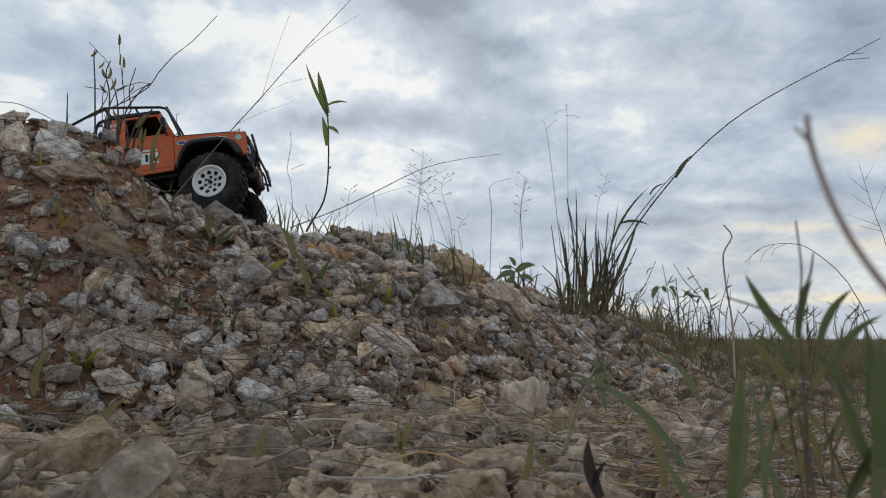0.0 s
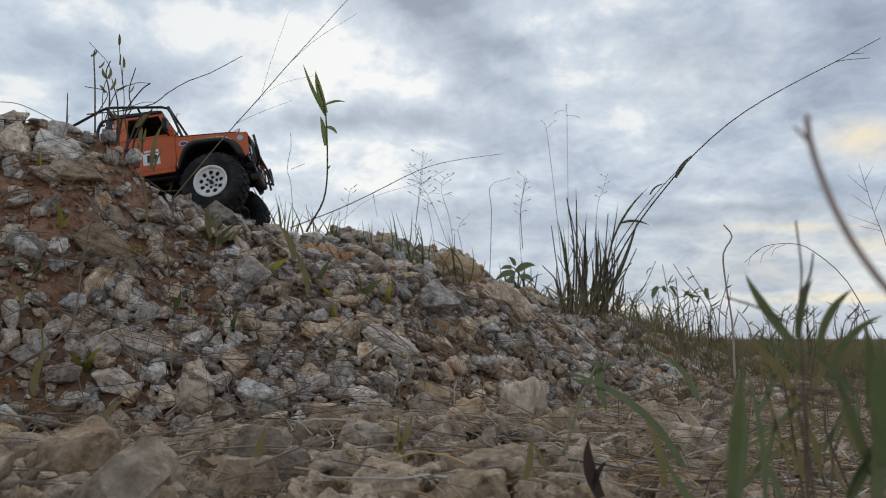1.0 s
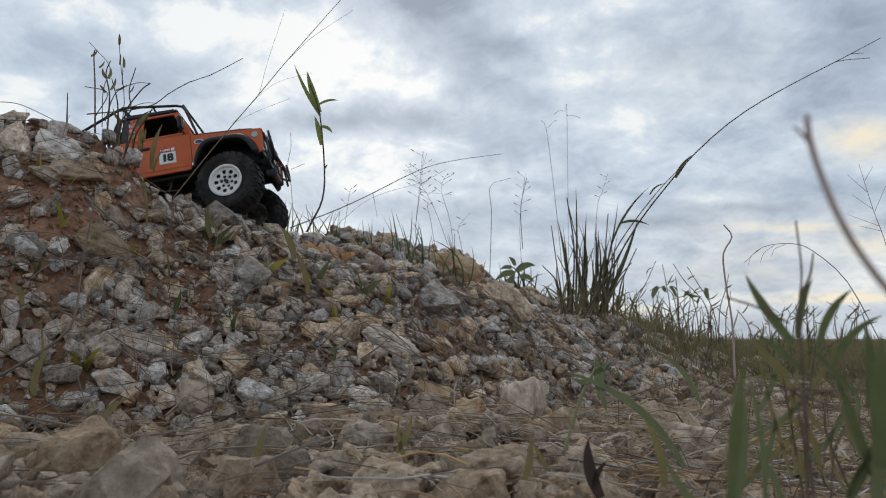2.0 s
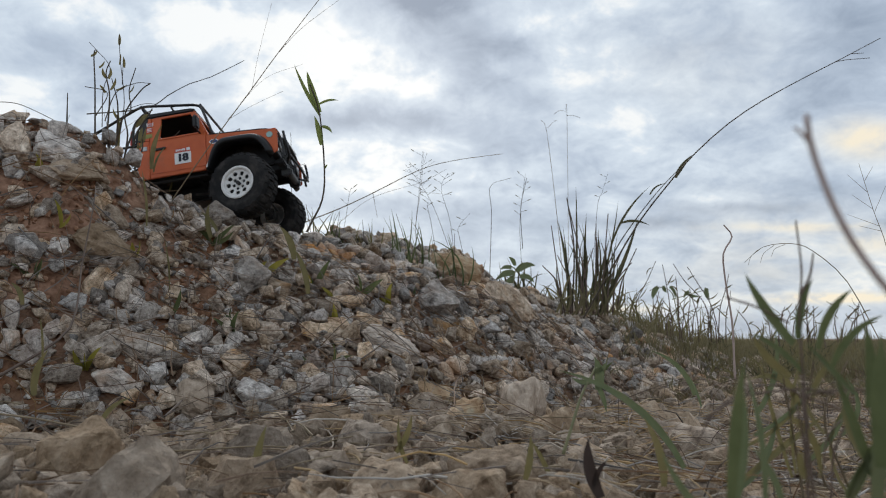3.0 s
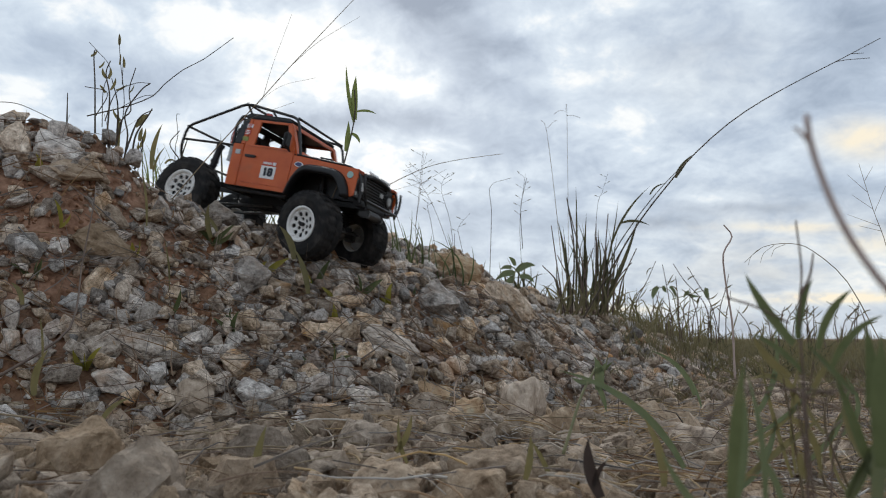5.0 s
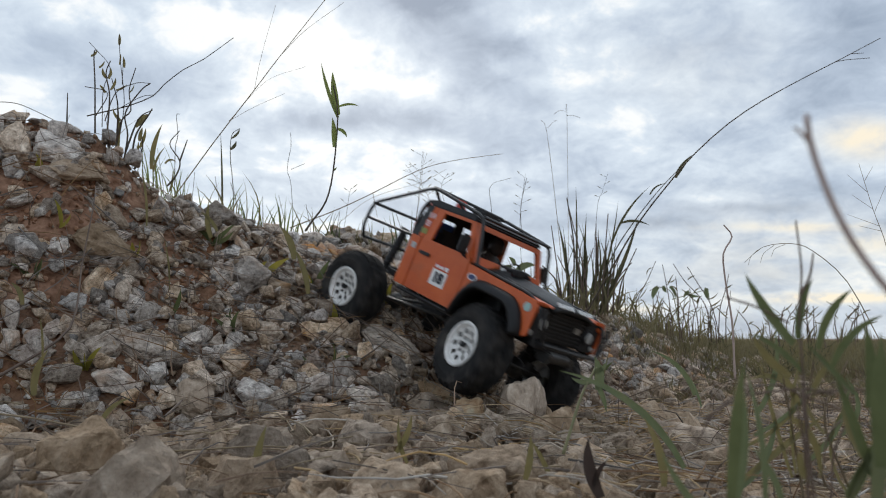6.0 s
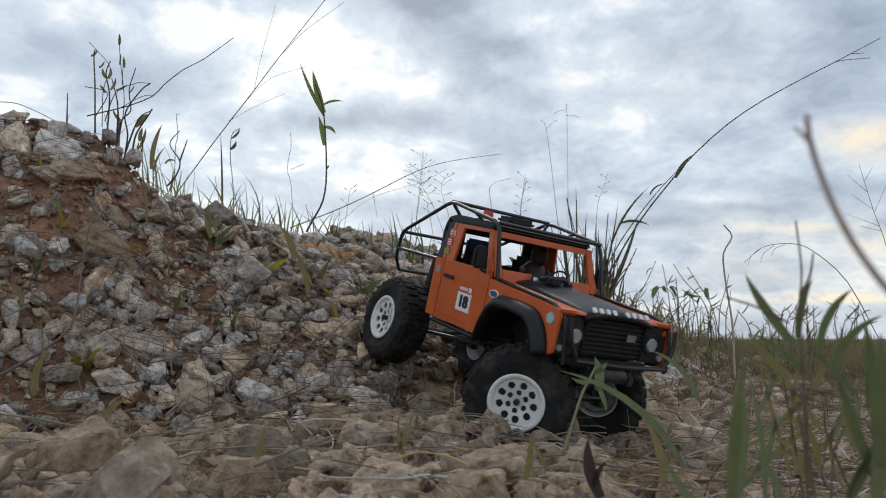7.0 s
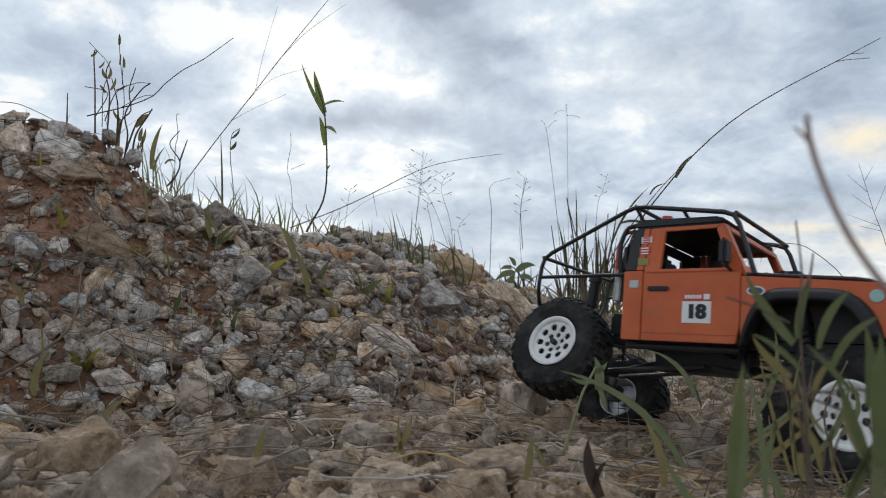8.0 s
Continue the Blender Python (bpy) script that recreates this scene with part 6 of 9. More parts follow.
plant("dry_weed", "dry weed with fine side stems", "weed",
      [([(0.502, 1.900, 0.101), (0.523, 1.900, 0.203), (0.558, 1.900, 0.271), (0.581, 1.900, 0.320)], 0.00147, 0.00083),
       ([(0.622, 1.900, 0.101), (0.615, 1.900, 0.199), (0.607, 1.900, 0.264), (0.599, 1.900, 0.311)], 0.00147, 0.00083),
       ([(0.605, 1.900, 0.101), (0.605, 1.900, 0.157), (0.613, 1.900, 0.185), (0.615, 1.900, 0.205)], 0.00147, 0.00083),
       ([(0.578, 1.900, 0.101), (0.585, 1.900, 0.160), (0.592, 1.900, 0.191), (0.598, 1.900, 0.213)], 0.00147, 0.00083),
       ([(0.560, 1.900, 0.101), (0.563, 1.900, 0.171), (0.580, 1.900, 0.211), (0.587, 1.900, 0.239)], 0.00147, 0.00083)],
      [((0.534, 1.900, 0.220), (0.546, 1.900, 0.234), (0.556, 1.900, 0.250), 0.0028),
       ((0.555, 1.900, 0.284), (0.561, 1.900, 0.298), (0.576, 1.900, 0.303), 0.0033),
       ((0.611, 1.900, 0.254), (0.619, 1.900, 0.270), (0.629, 1.900, 0.286), 0.0038),
       ((0.610, 1.900, 0.264), (0.623, 1.900, 0.264), (0.633, 1.900, 0.273), 0.0036),
       ((0.612, 1.900, 0.184), (0.597, 1.900, 0.192), (0.580, 1.900, 0.195), 0.0046),
       ((0.609, 1.900, 0.153), (0.618, 1.900, 0.154), (0.623, 1.900, 0.161), 0.0040),
       ((0.587, 1.900, 0.167), (0.582, 1.900, 0.176), (0.572, 1.900, 0.181), 0.0045),
       ((0.591, 1.900, 0.189), (0.575, 1.900, 0.192), (0.563, 1.900, 0.202), 0.0029),
       ((0.574, 1.900, 0.190), (0.589, 1.900, 0.201), (0.603, 1.900, 0.214), 0.0031),
       ((0.570, 1.900, 0.173), (0.582, 1.900, 0.189), (0.594, 1.900, 0.203), 0.0045),
       ((0.593, 1.900, 0.101), (0.571, 1.900, 0.134), (0.539, 1.900, 0.157), 0.0038),
       ((0.578, 1.900, 0.101), (0.586, 1.900, 0.134), (0.579, 1.900, 0.166), 0.0051),
       ((0.472, 1.900, 0.101), (0.464, 1.900, 0.141), (0.469, 1.900, 0.183), 0.0047),
       ((0.510, 1.900, 0.101), (0.522, 1.900, 0.143), (0.546, 1.900, 0.181), 0.0036),
       ((0.591, 1.900, 0.101), (0.603, 1.900, 0.136), (0.611, 1.900, 0.172), 0.0033),
       ((0.555, 1.900, 0.101), (0.549, 1.900, 0.137), (0.538, 1.900, 0.173), 0.0049),
       ((0.596, 1.900, 0.101), (0.592, 1.900, 0.150), (0.593, 1.900, 0.199), 0.0050)], M_stem, M_grass_mix, "weeds on the low ground")
plant("dry_weed", "low brown dry weed", "weed",
      [([(1.097, 2.300, 0.099), (1.098, 2.300, 0.157), (1.108, 2.300, 0.182), (1.112, 2.300, 0.200)], 0.00178, 0.00100),
       ([(1.069, 2.300, 0.099), (1.067, 2.300, 0.149), (1.065, 2.300, 0.167), (1.063, 2.300, 0.181)], 0.00178, 0.00100),
       ([(1.014, 2.300, 0.099), (0.995, 2.300, 0.160), (0.977, 2.300, 0.187), (0.961, 2.300, 0.207)], 0.00178, 0.00100),
       ([(1.092, 2.300, 0.099), (1.106, 2.300, 0.162), (1.113, 2.300, 0.192), (1.121, 2.300, 0.213)], 0.00178, 0.00100),
       ([(1.114, 2.300, 0.099), (1.128, 2.300, 0.172), (1.158, 2.300, 0.211), (1.175, 2.300, 0.238)], 0.00178, 0.00100)],
      [((1.108, 2.300, 0.186), (1.091, 2.300, 0.201), (1.073, 2.300, 0.213), 0.0034),
       ((1.108, 2.300, 0.188), (1.087, 2.300, 0.185), (1.071, 2.300, 0.197), 0.0045),
       ((1.068, 2.300, 0.158), (1.057, 2.300, 0.169), (1.048, 2.300, 0.181), 0.0050),
       ((1.069, 2.300, 0.149), (1.059, 2.300, 0.158), (1.046, 2.300, 0.158), 0.0039),
       ((0.980, 2.300, 0.193), (0.995, 2.300, 0.209), (1.005, 2.300, 0.229), 0.0054),
       ((1.000, 2.300, 0.156), (1.007, 2.300, 0.162), (1.016, 2.300, 0.166), 0.0055),
       ((1.104, 2.300, 0.165), (1.110, 2.300, 0.180), (1.122, 2.300, 0.193), 0.0032),
       ((1.113, 2.300, 0.199), (1.132, 2.300, 0.210), (1.147, 2.300, 0.227), 0.0048),
       ((1.137, 2.300, 0.175), (1.134, 2.300, 0.198), (1.120, 2.300, 0.215), 0.0031),
       ((1.135, 2.300, 0.171), (1.155, 2.300, 0.178), (1.175, 2.300, 0.187), 0.0052),
       ((1.009, 2.300, 0.099), (1.029, 2.300, 0.130), (1.061, 2.300, 0.148), 0.0062),
       ((1.073, 2.300, 0.099), (1.073, 2.300, 0.122), (1.074, 2.300, 0.144), 0.0050),
       ((0.927, 2.300, 0.099), (0.897, 2.300, 0.132), (0.867, 2.300, 0.165), 0.0046),
       ((1.071, 2.300, 0.099), (1.087, 2.300, 0.133), (1.118, 2.300, 0.154), 0.0057),
       ((1.036, 2.300, 0.099), (1.032, 2.300, 0.141), (0.995, 2.300, 0.162), 0.0060),
       ((1.025, 2.300, 0.099), (1.046, 2.300, 0.132), (1.043, 2.300, 0.170), 0.0062),
       ((1.006, 2.300, 0.099), (1.004, 2.300, 0.122), (1.007, 2.300, 0.146), 0.0039)], M_stem, M_grass_mix, "weeds on the low ground")
plant("dry_weed", "low olive dry weed", "weed",
      [([(1.245, 2.300, 0.099), (1.240, 2.300, 0.150), (1.250, 2.300, 0.170), (1.251, 2.300, 0.184)], 0.00178, 0.00100),
       ([(1.190, 2.300, 0.099), (1.189, 2.300, 0.156), (1.161, 2.300, 0.181), (1.147, 2.300, 0.199)], 0.00178, 0.00100),
       ([(1.157, 2.300, 0.099), (1.161, 2.300, 0.162), (1.183, 2.300, 0.192), (1.193, 2.300, 0.213)], 0.00178, 0.00100),
       ([(1.201, 2.300, 0.099), (1.191, 2.300, 0.173), (1.195, 2.300, 0.213), (1.190, 2.300, 0.241)], 0.00178, 0.00100),
       ([(1.139, 2.300, 0.099), (1.148, 2.300, 0.156), (1.162, 2.300, 0.181), (1.171, 2.300, 0.199)], 0.00178, 0.00100),
       ([(1.213, 2.300, 0.099), (1.213, 2.300, 0.164), (1.215, 2.300, 0.195), (1.214, 2.300, 0.217)], 0.00178, 0.00100)],
      [((1.249, 2.300, 0.156), (1.231, 2.300, 0.160), (1.213, 2.300, 0.164), 0.0046),
       ((1.249, 2.300, 0.157), (1.262, 2.300, 0.179), (1.286, 2.300, 0.174), 0.0050),
       ((1.168, 2.300, 0.177), (1.189, 2.300, 0.193), (1.205, 2.300, 0.214), 0.0045),
       ((1.170, 2.300, 0.172), (1.150, 2.300, 0.179), (1.131, 2.300, 0.188), 0.0048),
       ((1.174, 2.300, 0.172), (1.191, 2.300, 0.177), (1.207, 2.300, 0.187), 0.0051),
       ((1.181, 2.300, 0.193), (1.160, 2.300, 0.203), (1.158, 2.300, 0.226), 0.0050),
       ((1.198, 2.300, 0.197), (1.183, 2.300, 0.205), (1.177, 2.300, 0.221), 0.0051),
       ((1.199, 2.300, 0.184), (1.215, 2.300, 0.202), (1.235, 2.300, 0.217), 0.0043),
       ((1.158, 2.300, 0.177), (1.178, 2.300, 0.184), (1.199, 2.300, 0.186), 0.0047),
       ((1.162, 2.300, 0.188), (1.188, 2.300, 0.202), (1.204, 2.300, 0.226), 0.0046),
       ((1.215, 2.300, 0.185), (1.197, 2.300, 0.193), (1.178, 2.300, 0.200), 0.0053),
       ((1.215, 2.300, 0.178), (1.231, 2.300, 0.190), (1.245, 2.300, 0.204), 0.0033),
       ((1.208, 2.300, 0.099), (1.188, 2.300, 0.134), (1.200, 2.300, 0.174), 0.0052),
       ((1.189, 2.300, 0.099), (1.202, 2.300, 0.132), (1.227, 2.300, 0.158), 0.0061),
       ((1.103, 2.300, 0.099), (1.058, 2.300, 0.123), (1.061, 2.300, 0.175), 0.0037),
       ((1.201, 2.300, 0.099), (1.190, 2.300, 0.141), (1.211, 2.300, 0.181), 0.0043),
       ((1.204, 2.300, 0.099), (1.220, 2.300, 0.139), (1.214, 2.300, 0.180), 0.0042),
       ((1.216, 2.300, 0.099), (1.194, 2.300, 0.132), (1.188, 2.300, 0.172), 0.0047),
       ((1.122, 2.300, 0.099), (1.117, 2.300, 0.132), (1.101, 2.300, 0.161), 0.0057)], M_stem, M_grass_mix, "weeds on the low ground")
plant("dry_weed", "low brown dry weed", "weed",
      [([(1.344, 2.300, 0.099), (1.346, 2.300, 0.155), (1.350, 2.300, 0.178), (1.352, 2.300, 0.194)], 0.00178, 0.00100),
       ([(1.288, 2.300, 0.099), (1.282, 2.300, 0.172), (1.295, 2.300, 0.210), (1.296, 2.300, 0.237)], 0.00178, 0.00100),
       ([(1.330, 2.300, 0.099), (1.337, 2.300, 0.155), (1.355, 2.300, 0.179), (1.365, 2.300, 0.196)], 0.00178, 0.00100),
       ([(1.352, 2.300, 0.099), (1.354, 2.300, 0.169), (1.362, 2.300, 0.204), (1.366, 2.300, 0.229)], 0.00178, 0.00100),
       ([(1.298, 2.300, 0.099), (1.315, 2.300, 0.166), (1.346, 2.300, 0.199), (1.366, 2.300, 0.223)], 0.00178, 0.00100),
       ([(1.388, 2.300, 0.099), (1.382, 2.300, 0.159), (1.375, 2.300, 0.186), (1.368, 2.300, 0.205)], 0.00178, 0.00100)],
      [((1.348, 2.300, 0.159), (1.330, 2.300, 0.173), (1.321, 2.300, 0.195), 0.0040),
       ((1.350, 2.300, 0.183), (1.355, 2.300, 0.203), (1.370, 2.300, 0.218), 0.0051),
       ((1.295, 2.300, 0.216), (1.274, 2.300, 0.222), (1.257, 2.300, 0.235), 0.0044),
       ((1.293, 2.300, 0.175), (1.282, 2.300, 0.187), (1.268, 2.300, 0.196), 0.0044),
       ((1.345, 2.300, 0.160), (1.357, 2.300, 0.182), (1.380, 2.300, 0.189), 0.0048),
       ((1.352, 2.300, 0.177), (1.331, 2.300, 0.178), (1.317, 2.300, 0.191), 0.0035),
       ((1.363, 2.300, 0.211), (1.348, 2.300, 0.226), (1.343, 2.300, 0.247), 0.0034),
       ((1.360, 2.300, 0.187), (1.347, 2.300, 0.207), (1.327, 2.300, 0.220), 0.0031),
       ((1.323, 2.300, 0.169), (1.334, 2.300, 0.186), (1.350, 2.300, 0.199), 0.0036),
       ((1.331, 2.300, 0.182), (1.351, 2.300, 0.202), (1.373, 2.300, 0.220), 0.0040),
       ((1.376, 2.300, 0.193), (1.389, 2.300, 0.201), (1.404, 2.300, 0.203), 0.0048),
       ((1.383, 2.300, 0.159), (1.403, 2.300, 0.162), (1.423, 2.300, 0.167), 0.0053),
       ((1.368, 2.300, 0.099), (1.378, 2.300, 0.131), (1.373, 2.300, 0.163), 0.0040),
       ((1.342, 2.300, 0.099), (1.313, 2.300, 0.112), (1.321, 2.300, 0.145), 0.0039),
       ((1.307, 2.300, 0.099), (1.275, 2.300, 0.135), (1.295, 2.300, 0.182), 0.0041),
       ((1.285, 2.300, 0.099), (1.301, 2.300, 0.125), (1.299, 2.300, 0.155), 0.0061),
       ((1.309, 2.300, 0.099), (1.329, 2.300, 0.134), (1.345, 2.300, 0.170), 0.0045),
       ((1.248, 2.300, 0.099), (1.237, 2.300, 0.136), (1.260, 2.300, 0.170), 0.0050),
       ((1.315, 2.300, 0.099), (1.302, 2.300, 0.119), (1.305, 2.300, 0.144), 0.0049)], M_stem, M_grass_mix, "weeds on the low ground")
plant("dry_weed", "tangled dry weed with curled leaves on the mound", "weed",
      [([(-0.538, 1.120, 0.416), (-0.532, 1.120, 0.467), (-0.517, 1.120, 0.485), (-0.522, 1.120, 0.520), (-0.513, 1.120, 0.559)], 0.00163, 0.00081),
       ([(-0.524, 1.120, 0.395), (-0.520, 1.120, 0.443), (-0.526, 1.120, 0.481), (-0.502, 1.120, 0.520), (-0.487, 1.120, 0.532)], 0.00163, 0.00090),
       ([(-0.516, 1.130, 0.402), (-0.511, 1.130, 0.446), (-0.492, 1.130, 0.480), (-0.486, 1.130, 0.492)], 0.00183, 0.00091),
       ([(-0.544, 1.100, 0.446), (-0.544, 1.100, 0.503), (-0.552, 1.100, 0.541), (-0.546, 1.100, 0.563)], 0.00151, 0.00080),
       ([(-0.510, 1.130, 0.388), (-0.499, 1.130, 0.424), (-0.502, 1.130, 0.450)], 0.00164, 0.00091),
       ([(-0.503, 1.250, 0.386), (-0.487, 1.250, 0.407), (-0.482, 1.250, 0.433), (-0.502, 1.250, 0.465), (-0.485, 1.250, 0.490)], 0.00172, 0.00081),
       ([(-0.482, 1.250, 0.433), (-0.470, 1.250, 0.473)], 0.00172, 0.00081)],
      [((-0.543, 1.100, 0.513), (-0.537, 1.100, 0.522), (-0.536, 1.100, 0.534), 0.0062),
       ((-0.549, 1.100, 0.532), (-0.556, 1.100, 0.540), (-0.558, 1.100, 0.551), 0.0062),
       ((-0.522, 1.120, 0.515), (-0.516, 1.120, 0.521), (-0.514, 1.120, 0.530), 0.0054),
       ((-0.492, 1.130, 0.480), (-0.501, 1.130, 0.474), (-0.503, 1.130, 0.463), 0.0082),
       ((-0.503, 1.130, 0.424), (-0.497, 1.130, 0.441), (-0.495, 1.130, 0.459), 0.0064),
       ((-0.531, 1.120, 0.467), (-0.542, 1.120, 0.477), (-0.547, 1.120, 0.491), 0.0054),
       ((-0.482, 1.130, 0.388), (-0.480, 1.130, 0.427), (-0.468, 1.130, 0.465), 0.0091),
       ((-0.478, 1.130, 0.383), (-0.473, 1.130, 0.406), (-0.461, 1.130, 0.426), 0.0055),
       ((-0.509, 1.130, 0.402), (-0.506, 1.130, 0.419), (-0.506, 1.130, 0.436), 0.0073),
       ((-0.509, 1.250, 0.428), (-0.499, 1.250, 0.435), (-0.488, 1.250, 0.430), 0.0050),
       ((-0.498, 1.250, 0.375), (-0.493, 1.250, 0.395), (-0.494, 1.250, 0.415), 0.0071)], M_dark_stem, M_olive_leaf)
plant("dry_weed", "dry brown weed with small buds on upright stems", "weed",
      [([(-0.565, 1.100, 0.460), (-0.569, 1.100, 0.522), (-0.574, 1.100, 0.575), (-0.569, 1.100, 0.582)], 0.00155, 0.00080),
       ([(-0.553, 1.100, 0.451), (-0.555, 1.100, 0.513), (-0.546, 1.100, 0.551), (-0.571, 1.100, 0.582), (-0.583, 1.100, 0.595)], 0.00075, 0.00043),
       ([(-0.538, 1.120, 0.414), (-0.539, 1.120, 0.491), (-0.552, 1.120, 0.540)], 0.00172, 0.00072),
       ([(-0.533, 1.120, 0.443), (-0.529, 1.120, 0.501), (-0.540, 1.120, 0.574), (-0.544, 1.120, 0.617)], 0.00076, 0.00054),
       ([(-0.534, 1.120, 0.530), (-0.535, 1.120, 0.574)], 0.00065, 0.00054),
       ([(-0.559, 1.120, 0.467), (-0.544, 1.120, 0.515), (-0.512, 1.120, 0.532), (-0.488, 1.120, 0.532)], 0.00087, 0.00054),
       ([(-0.522, 1.120, 0.414), (-0.509, 1.120, 0.457), (-0.499, 1.120, 0.476), (-0.481, 1.120, 0.486)], 0.00172, 0.00072),
       ([(-0.564, 1.100, 0.470), (-0.548, 1.100, 0.508), (-0.585, 1.100, 0.519)], 0.00080, 0.00064)],
      [((-0.579, 1.100, 0.571), (-0.572, 1.100, 0.574), (-0.569, 1.100, 0.582), 0.0062),
       ((-0.543, 1.120, 0.599), (-0.543, 1.120, 0.609), (-0.544, 1.120, 0.619), 0.0054),
       ((-0.540, 1.120, 0.564), (-0.539, 1.120, 0.574), (-0.540, 1.120, 0.584), 0.0054),
       ((-0.532, 1.120, 0.559), (-0.533, 1.120, 0.569), (-0.535, 1.120, 0.579), 0.0045),
       ((-0.547, 1.100, 0.532), (-0.544, 1.100, 0.541), (-0.545, 1.100, 0.551), 0.0053),
       ((-0.564, 1.100, 0.551), (-0.558, 1.100, 0.555), (-0.556, 1.100, 0.563), 0.0071),
       ((-0.508, 1.120, 0.457), (-0.500, 1.120, 0.466), (-0.498, 1.120, 0.478), 0.0081),
       ((-0.499, 1.120, 0.433), (-0.498, 1.120, 0.445), (-0.496, 1.120, 0.457), 0.0090),
       ((-0.551, 1.100, 0.508), (-0.556, 1.100, 0.516), (-0.562, 1.100, 0.522), 0.0044),
       ((-0.544, 1.120, 0.520), (-0.534, 1.120, 0.523), (-0.526, 1.120, 0.530), 0.0045),
       ((-0.533, 1.120, 0.422), (-0.535, 1.120, 0.458), (-0.540, 1.120, 0.496), 0.0081)], M_dark_stem, M_olive_leaf)
plant("grass_stalk", "thin bent straw over the mound", "grass stalk",
      [([(-0.685, 1.030, 0.469), (-0.650, 1.030, 0.466), (-0.614, 1.030, 0.451), (-0.577, 1.030, 0.432)], 0.00065, 0.00050),
       ([(-0.582, 1.050, 0.426), (-0.585, 1.050, 0.490)], 0.00153, 0.00068)],
      [], M_dark_stem, M_leaf)
stalk_tall = plant("grass_stalk", "tall straight grass stalk with fine seed threads", "grass stalk",
      [([(-0.438, 1.120, 0.340), (-0.376, 1.120, 0.433), (-0.314, 1.120, 0.520), (-0.273, 1.120, 0.579), (-0.195, 1.120, 0.685), (-0.139, 1.120, 0.760)], 0.00107, 0.00043),
       ([(-0.349, 1.120, 0.470), (-0.313, 1.120, 0.491), (-0.262, 1.120, 0.515)], 0.00029, 0.00022),
       ([(-0.354, 1.120, 0.467), (-0.295, 1.120, 0.535), (-0.230, 1.120, 0.561)], 0.00026, 0.00018),
       ([(-0.314, 1.120, 0.520), (-0.304, 1.120, 0.579), (-0.283, 1.120, 0.669)], 0.00033, 0.00022),
       ([(-0.273, 1.120, 0.579), (-0.232, 1.120, 0.624), (-0.168, 1.120, 0.674)], 0.00041, 0.00022)],
      [], M_straw, M_leaf)
stalk_leafy = plant("grass_stalk", "leafy green grass stalk on the crest", "grass stalk",
      [([(-0.220, 1.160, 0.306), (-0.202, 1.160, 0.342), (-0.197, 1.160, 0.395), (-0.203, 1.160, 0.494), (-0.218, 1.160, 0.545)], 0.00206, 0.00112)],
      [((-0.202, 1.160, 0.489), (-0.226, 1.160, 0.535), (-0.245, 1.160, 0.583), 0.0075),
       ((-0.203, 1.160, 0.494), (-0.215, 1.160, 0.532), (-0.223, 1.160, 0.570), 0.0141),
       ((-0.200, 1.160, 0.437), (-0.204, 1.160, 0.463), (-0.212, 1.160, 0.489), 0.0131),
       ((-0.203, 1.160, 0.509), (-0.186, 1.160, 0.515), (-0.169, 1.160, 0.514), 0.0056),
       ((-0.201, 1.160, 0.469), (-0.190, 1.160, 0.466), (-0.182, 1.160, 0.457), 0.0075),
       ((-0.197, 1.160, 0.395), (-0.194, 1.160, 0.399), (-0.192, 1.160, 0.403), 0.0047)], M_dark_stem, M_bright_leaf)
stalk_bent = plant("grass_stalk", "bent dark grass stalk on the mound", "grass stalk",
      [([(-0.575, 1.130, 0.484), (-0.528, 1.130, 0.496), (-0.487, 1.130, 0.513), (-0.469, 1.130, 0.533), (-0.437, 1.130, 0.560), (-0.404, 1.130, 0.578), (-0.355, 1.130, 0.616)], 0.00109, 0.00058),
       ([(-0.538, 1.130, 0.494), (-0.506, 1.130, 0.512), (-0.482, 1.130, 0.516)], 0.00060, 0.00044)],
      [], M_dark_stem, M_leaf)
plant("grass_stalk", "long thin grass stalk leaning over the crest", "grass stalk",
      [([(-0.314, 1.500, 0.356), (-0.226, 1.500, 0.391), (-0.153, 1.500, 0.426), (-0.055, 1.500, 0.476), (0.020, 1.500, 0.498), (0.132, 1.500, 0.514)], 0.00144, 0.00049),
       ([(-0.226, 1.500, 0.360), (-0.153, 1.500, 0.416), (-0.030, 1.500, 0.454)], 0.00039, 0.00029),
       ([(-0.153, 1.500, 0.426), (-0.143, 1.500, 0.372)], 0.00050, 0.00035),
       ([(-0.060, 1.500, 0.353), (-0.048, 1.500, 0.441), (-0.042, 1.500, 0.520)], 0.00044, 0.00029),
       ([(-0.045, 1.500, 0.466), (-0.077, 1.500, 0.498)], 0.00039, 0.00023),
       ([(-0.045, 1.500, 0.479), (-0.017, 1.500, 0.498)], 0.00039, 0.00023),
       ([(-0.048, 1.500, 0.447), (0.007, 1.500, 0.479)], 0.00039, 0.00023),
       ([(-0.048, 1.500, 0.428), (0.020, 1.500, 0.422)], 0.00035, 0.00023),
       ([(-0.047, 1.500, 0.454), (-0.082, 1.500, 0.479)], 0.00035, 0.00023),
       ([(-0.042, 1.500, 0.492), (-0.035, 1.500, 0.517)], 0.00035, 0.00023)],
      [], M_straw, M_leaf)
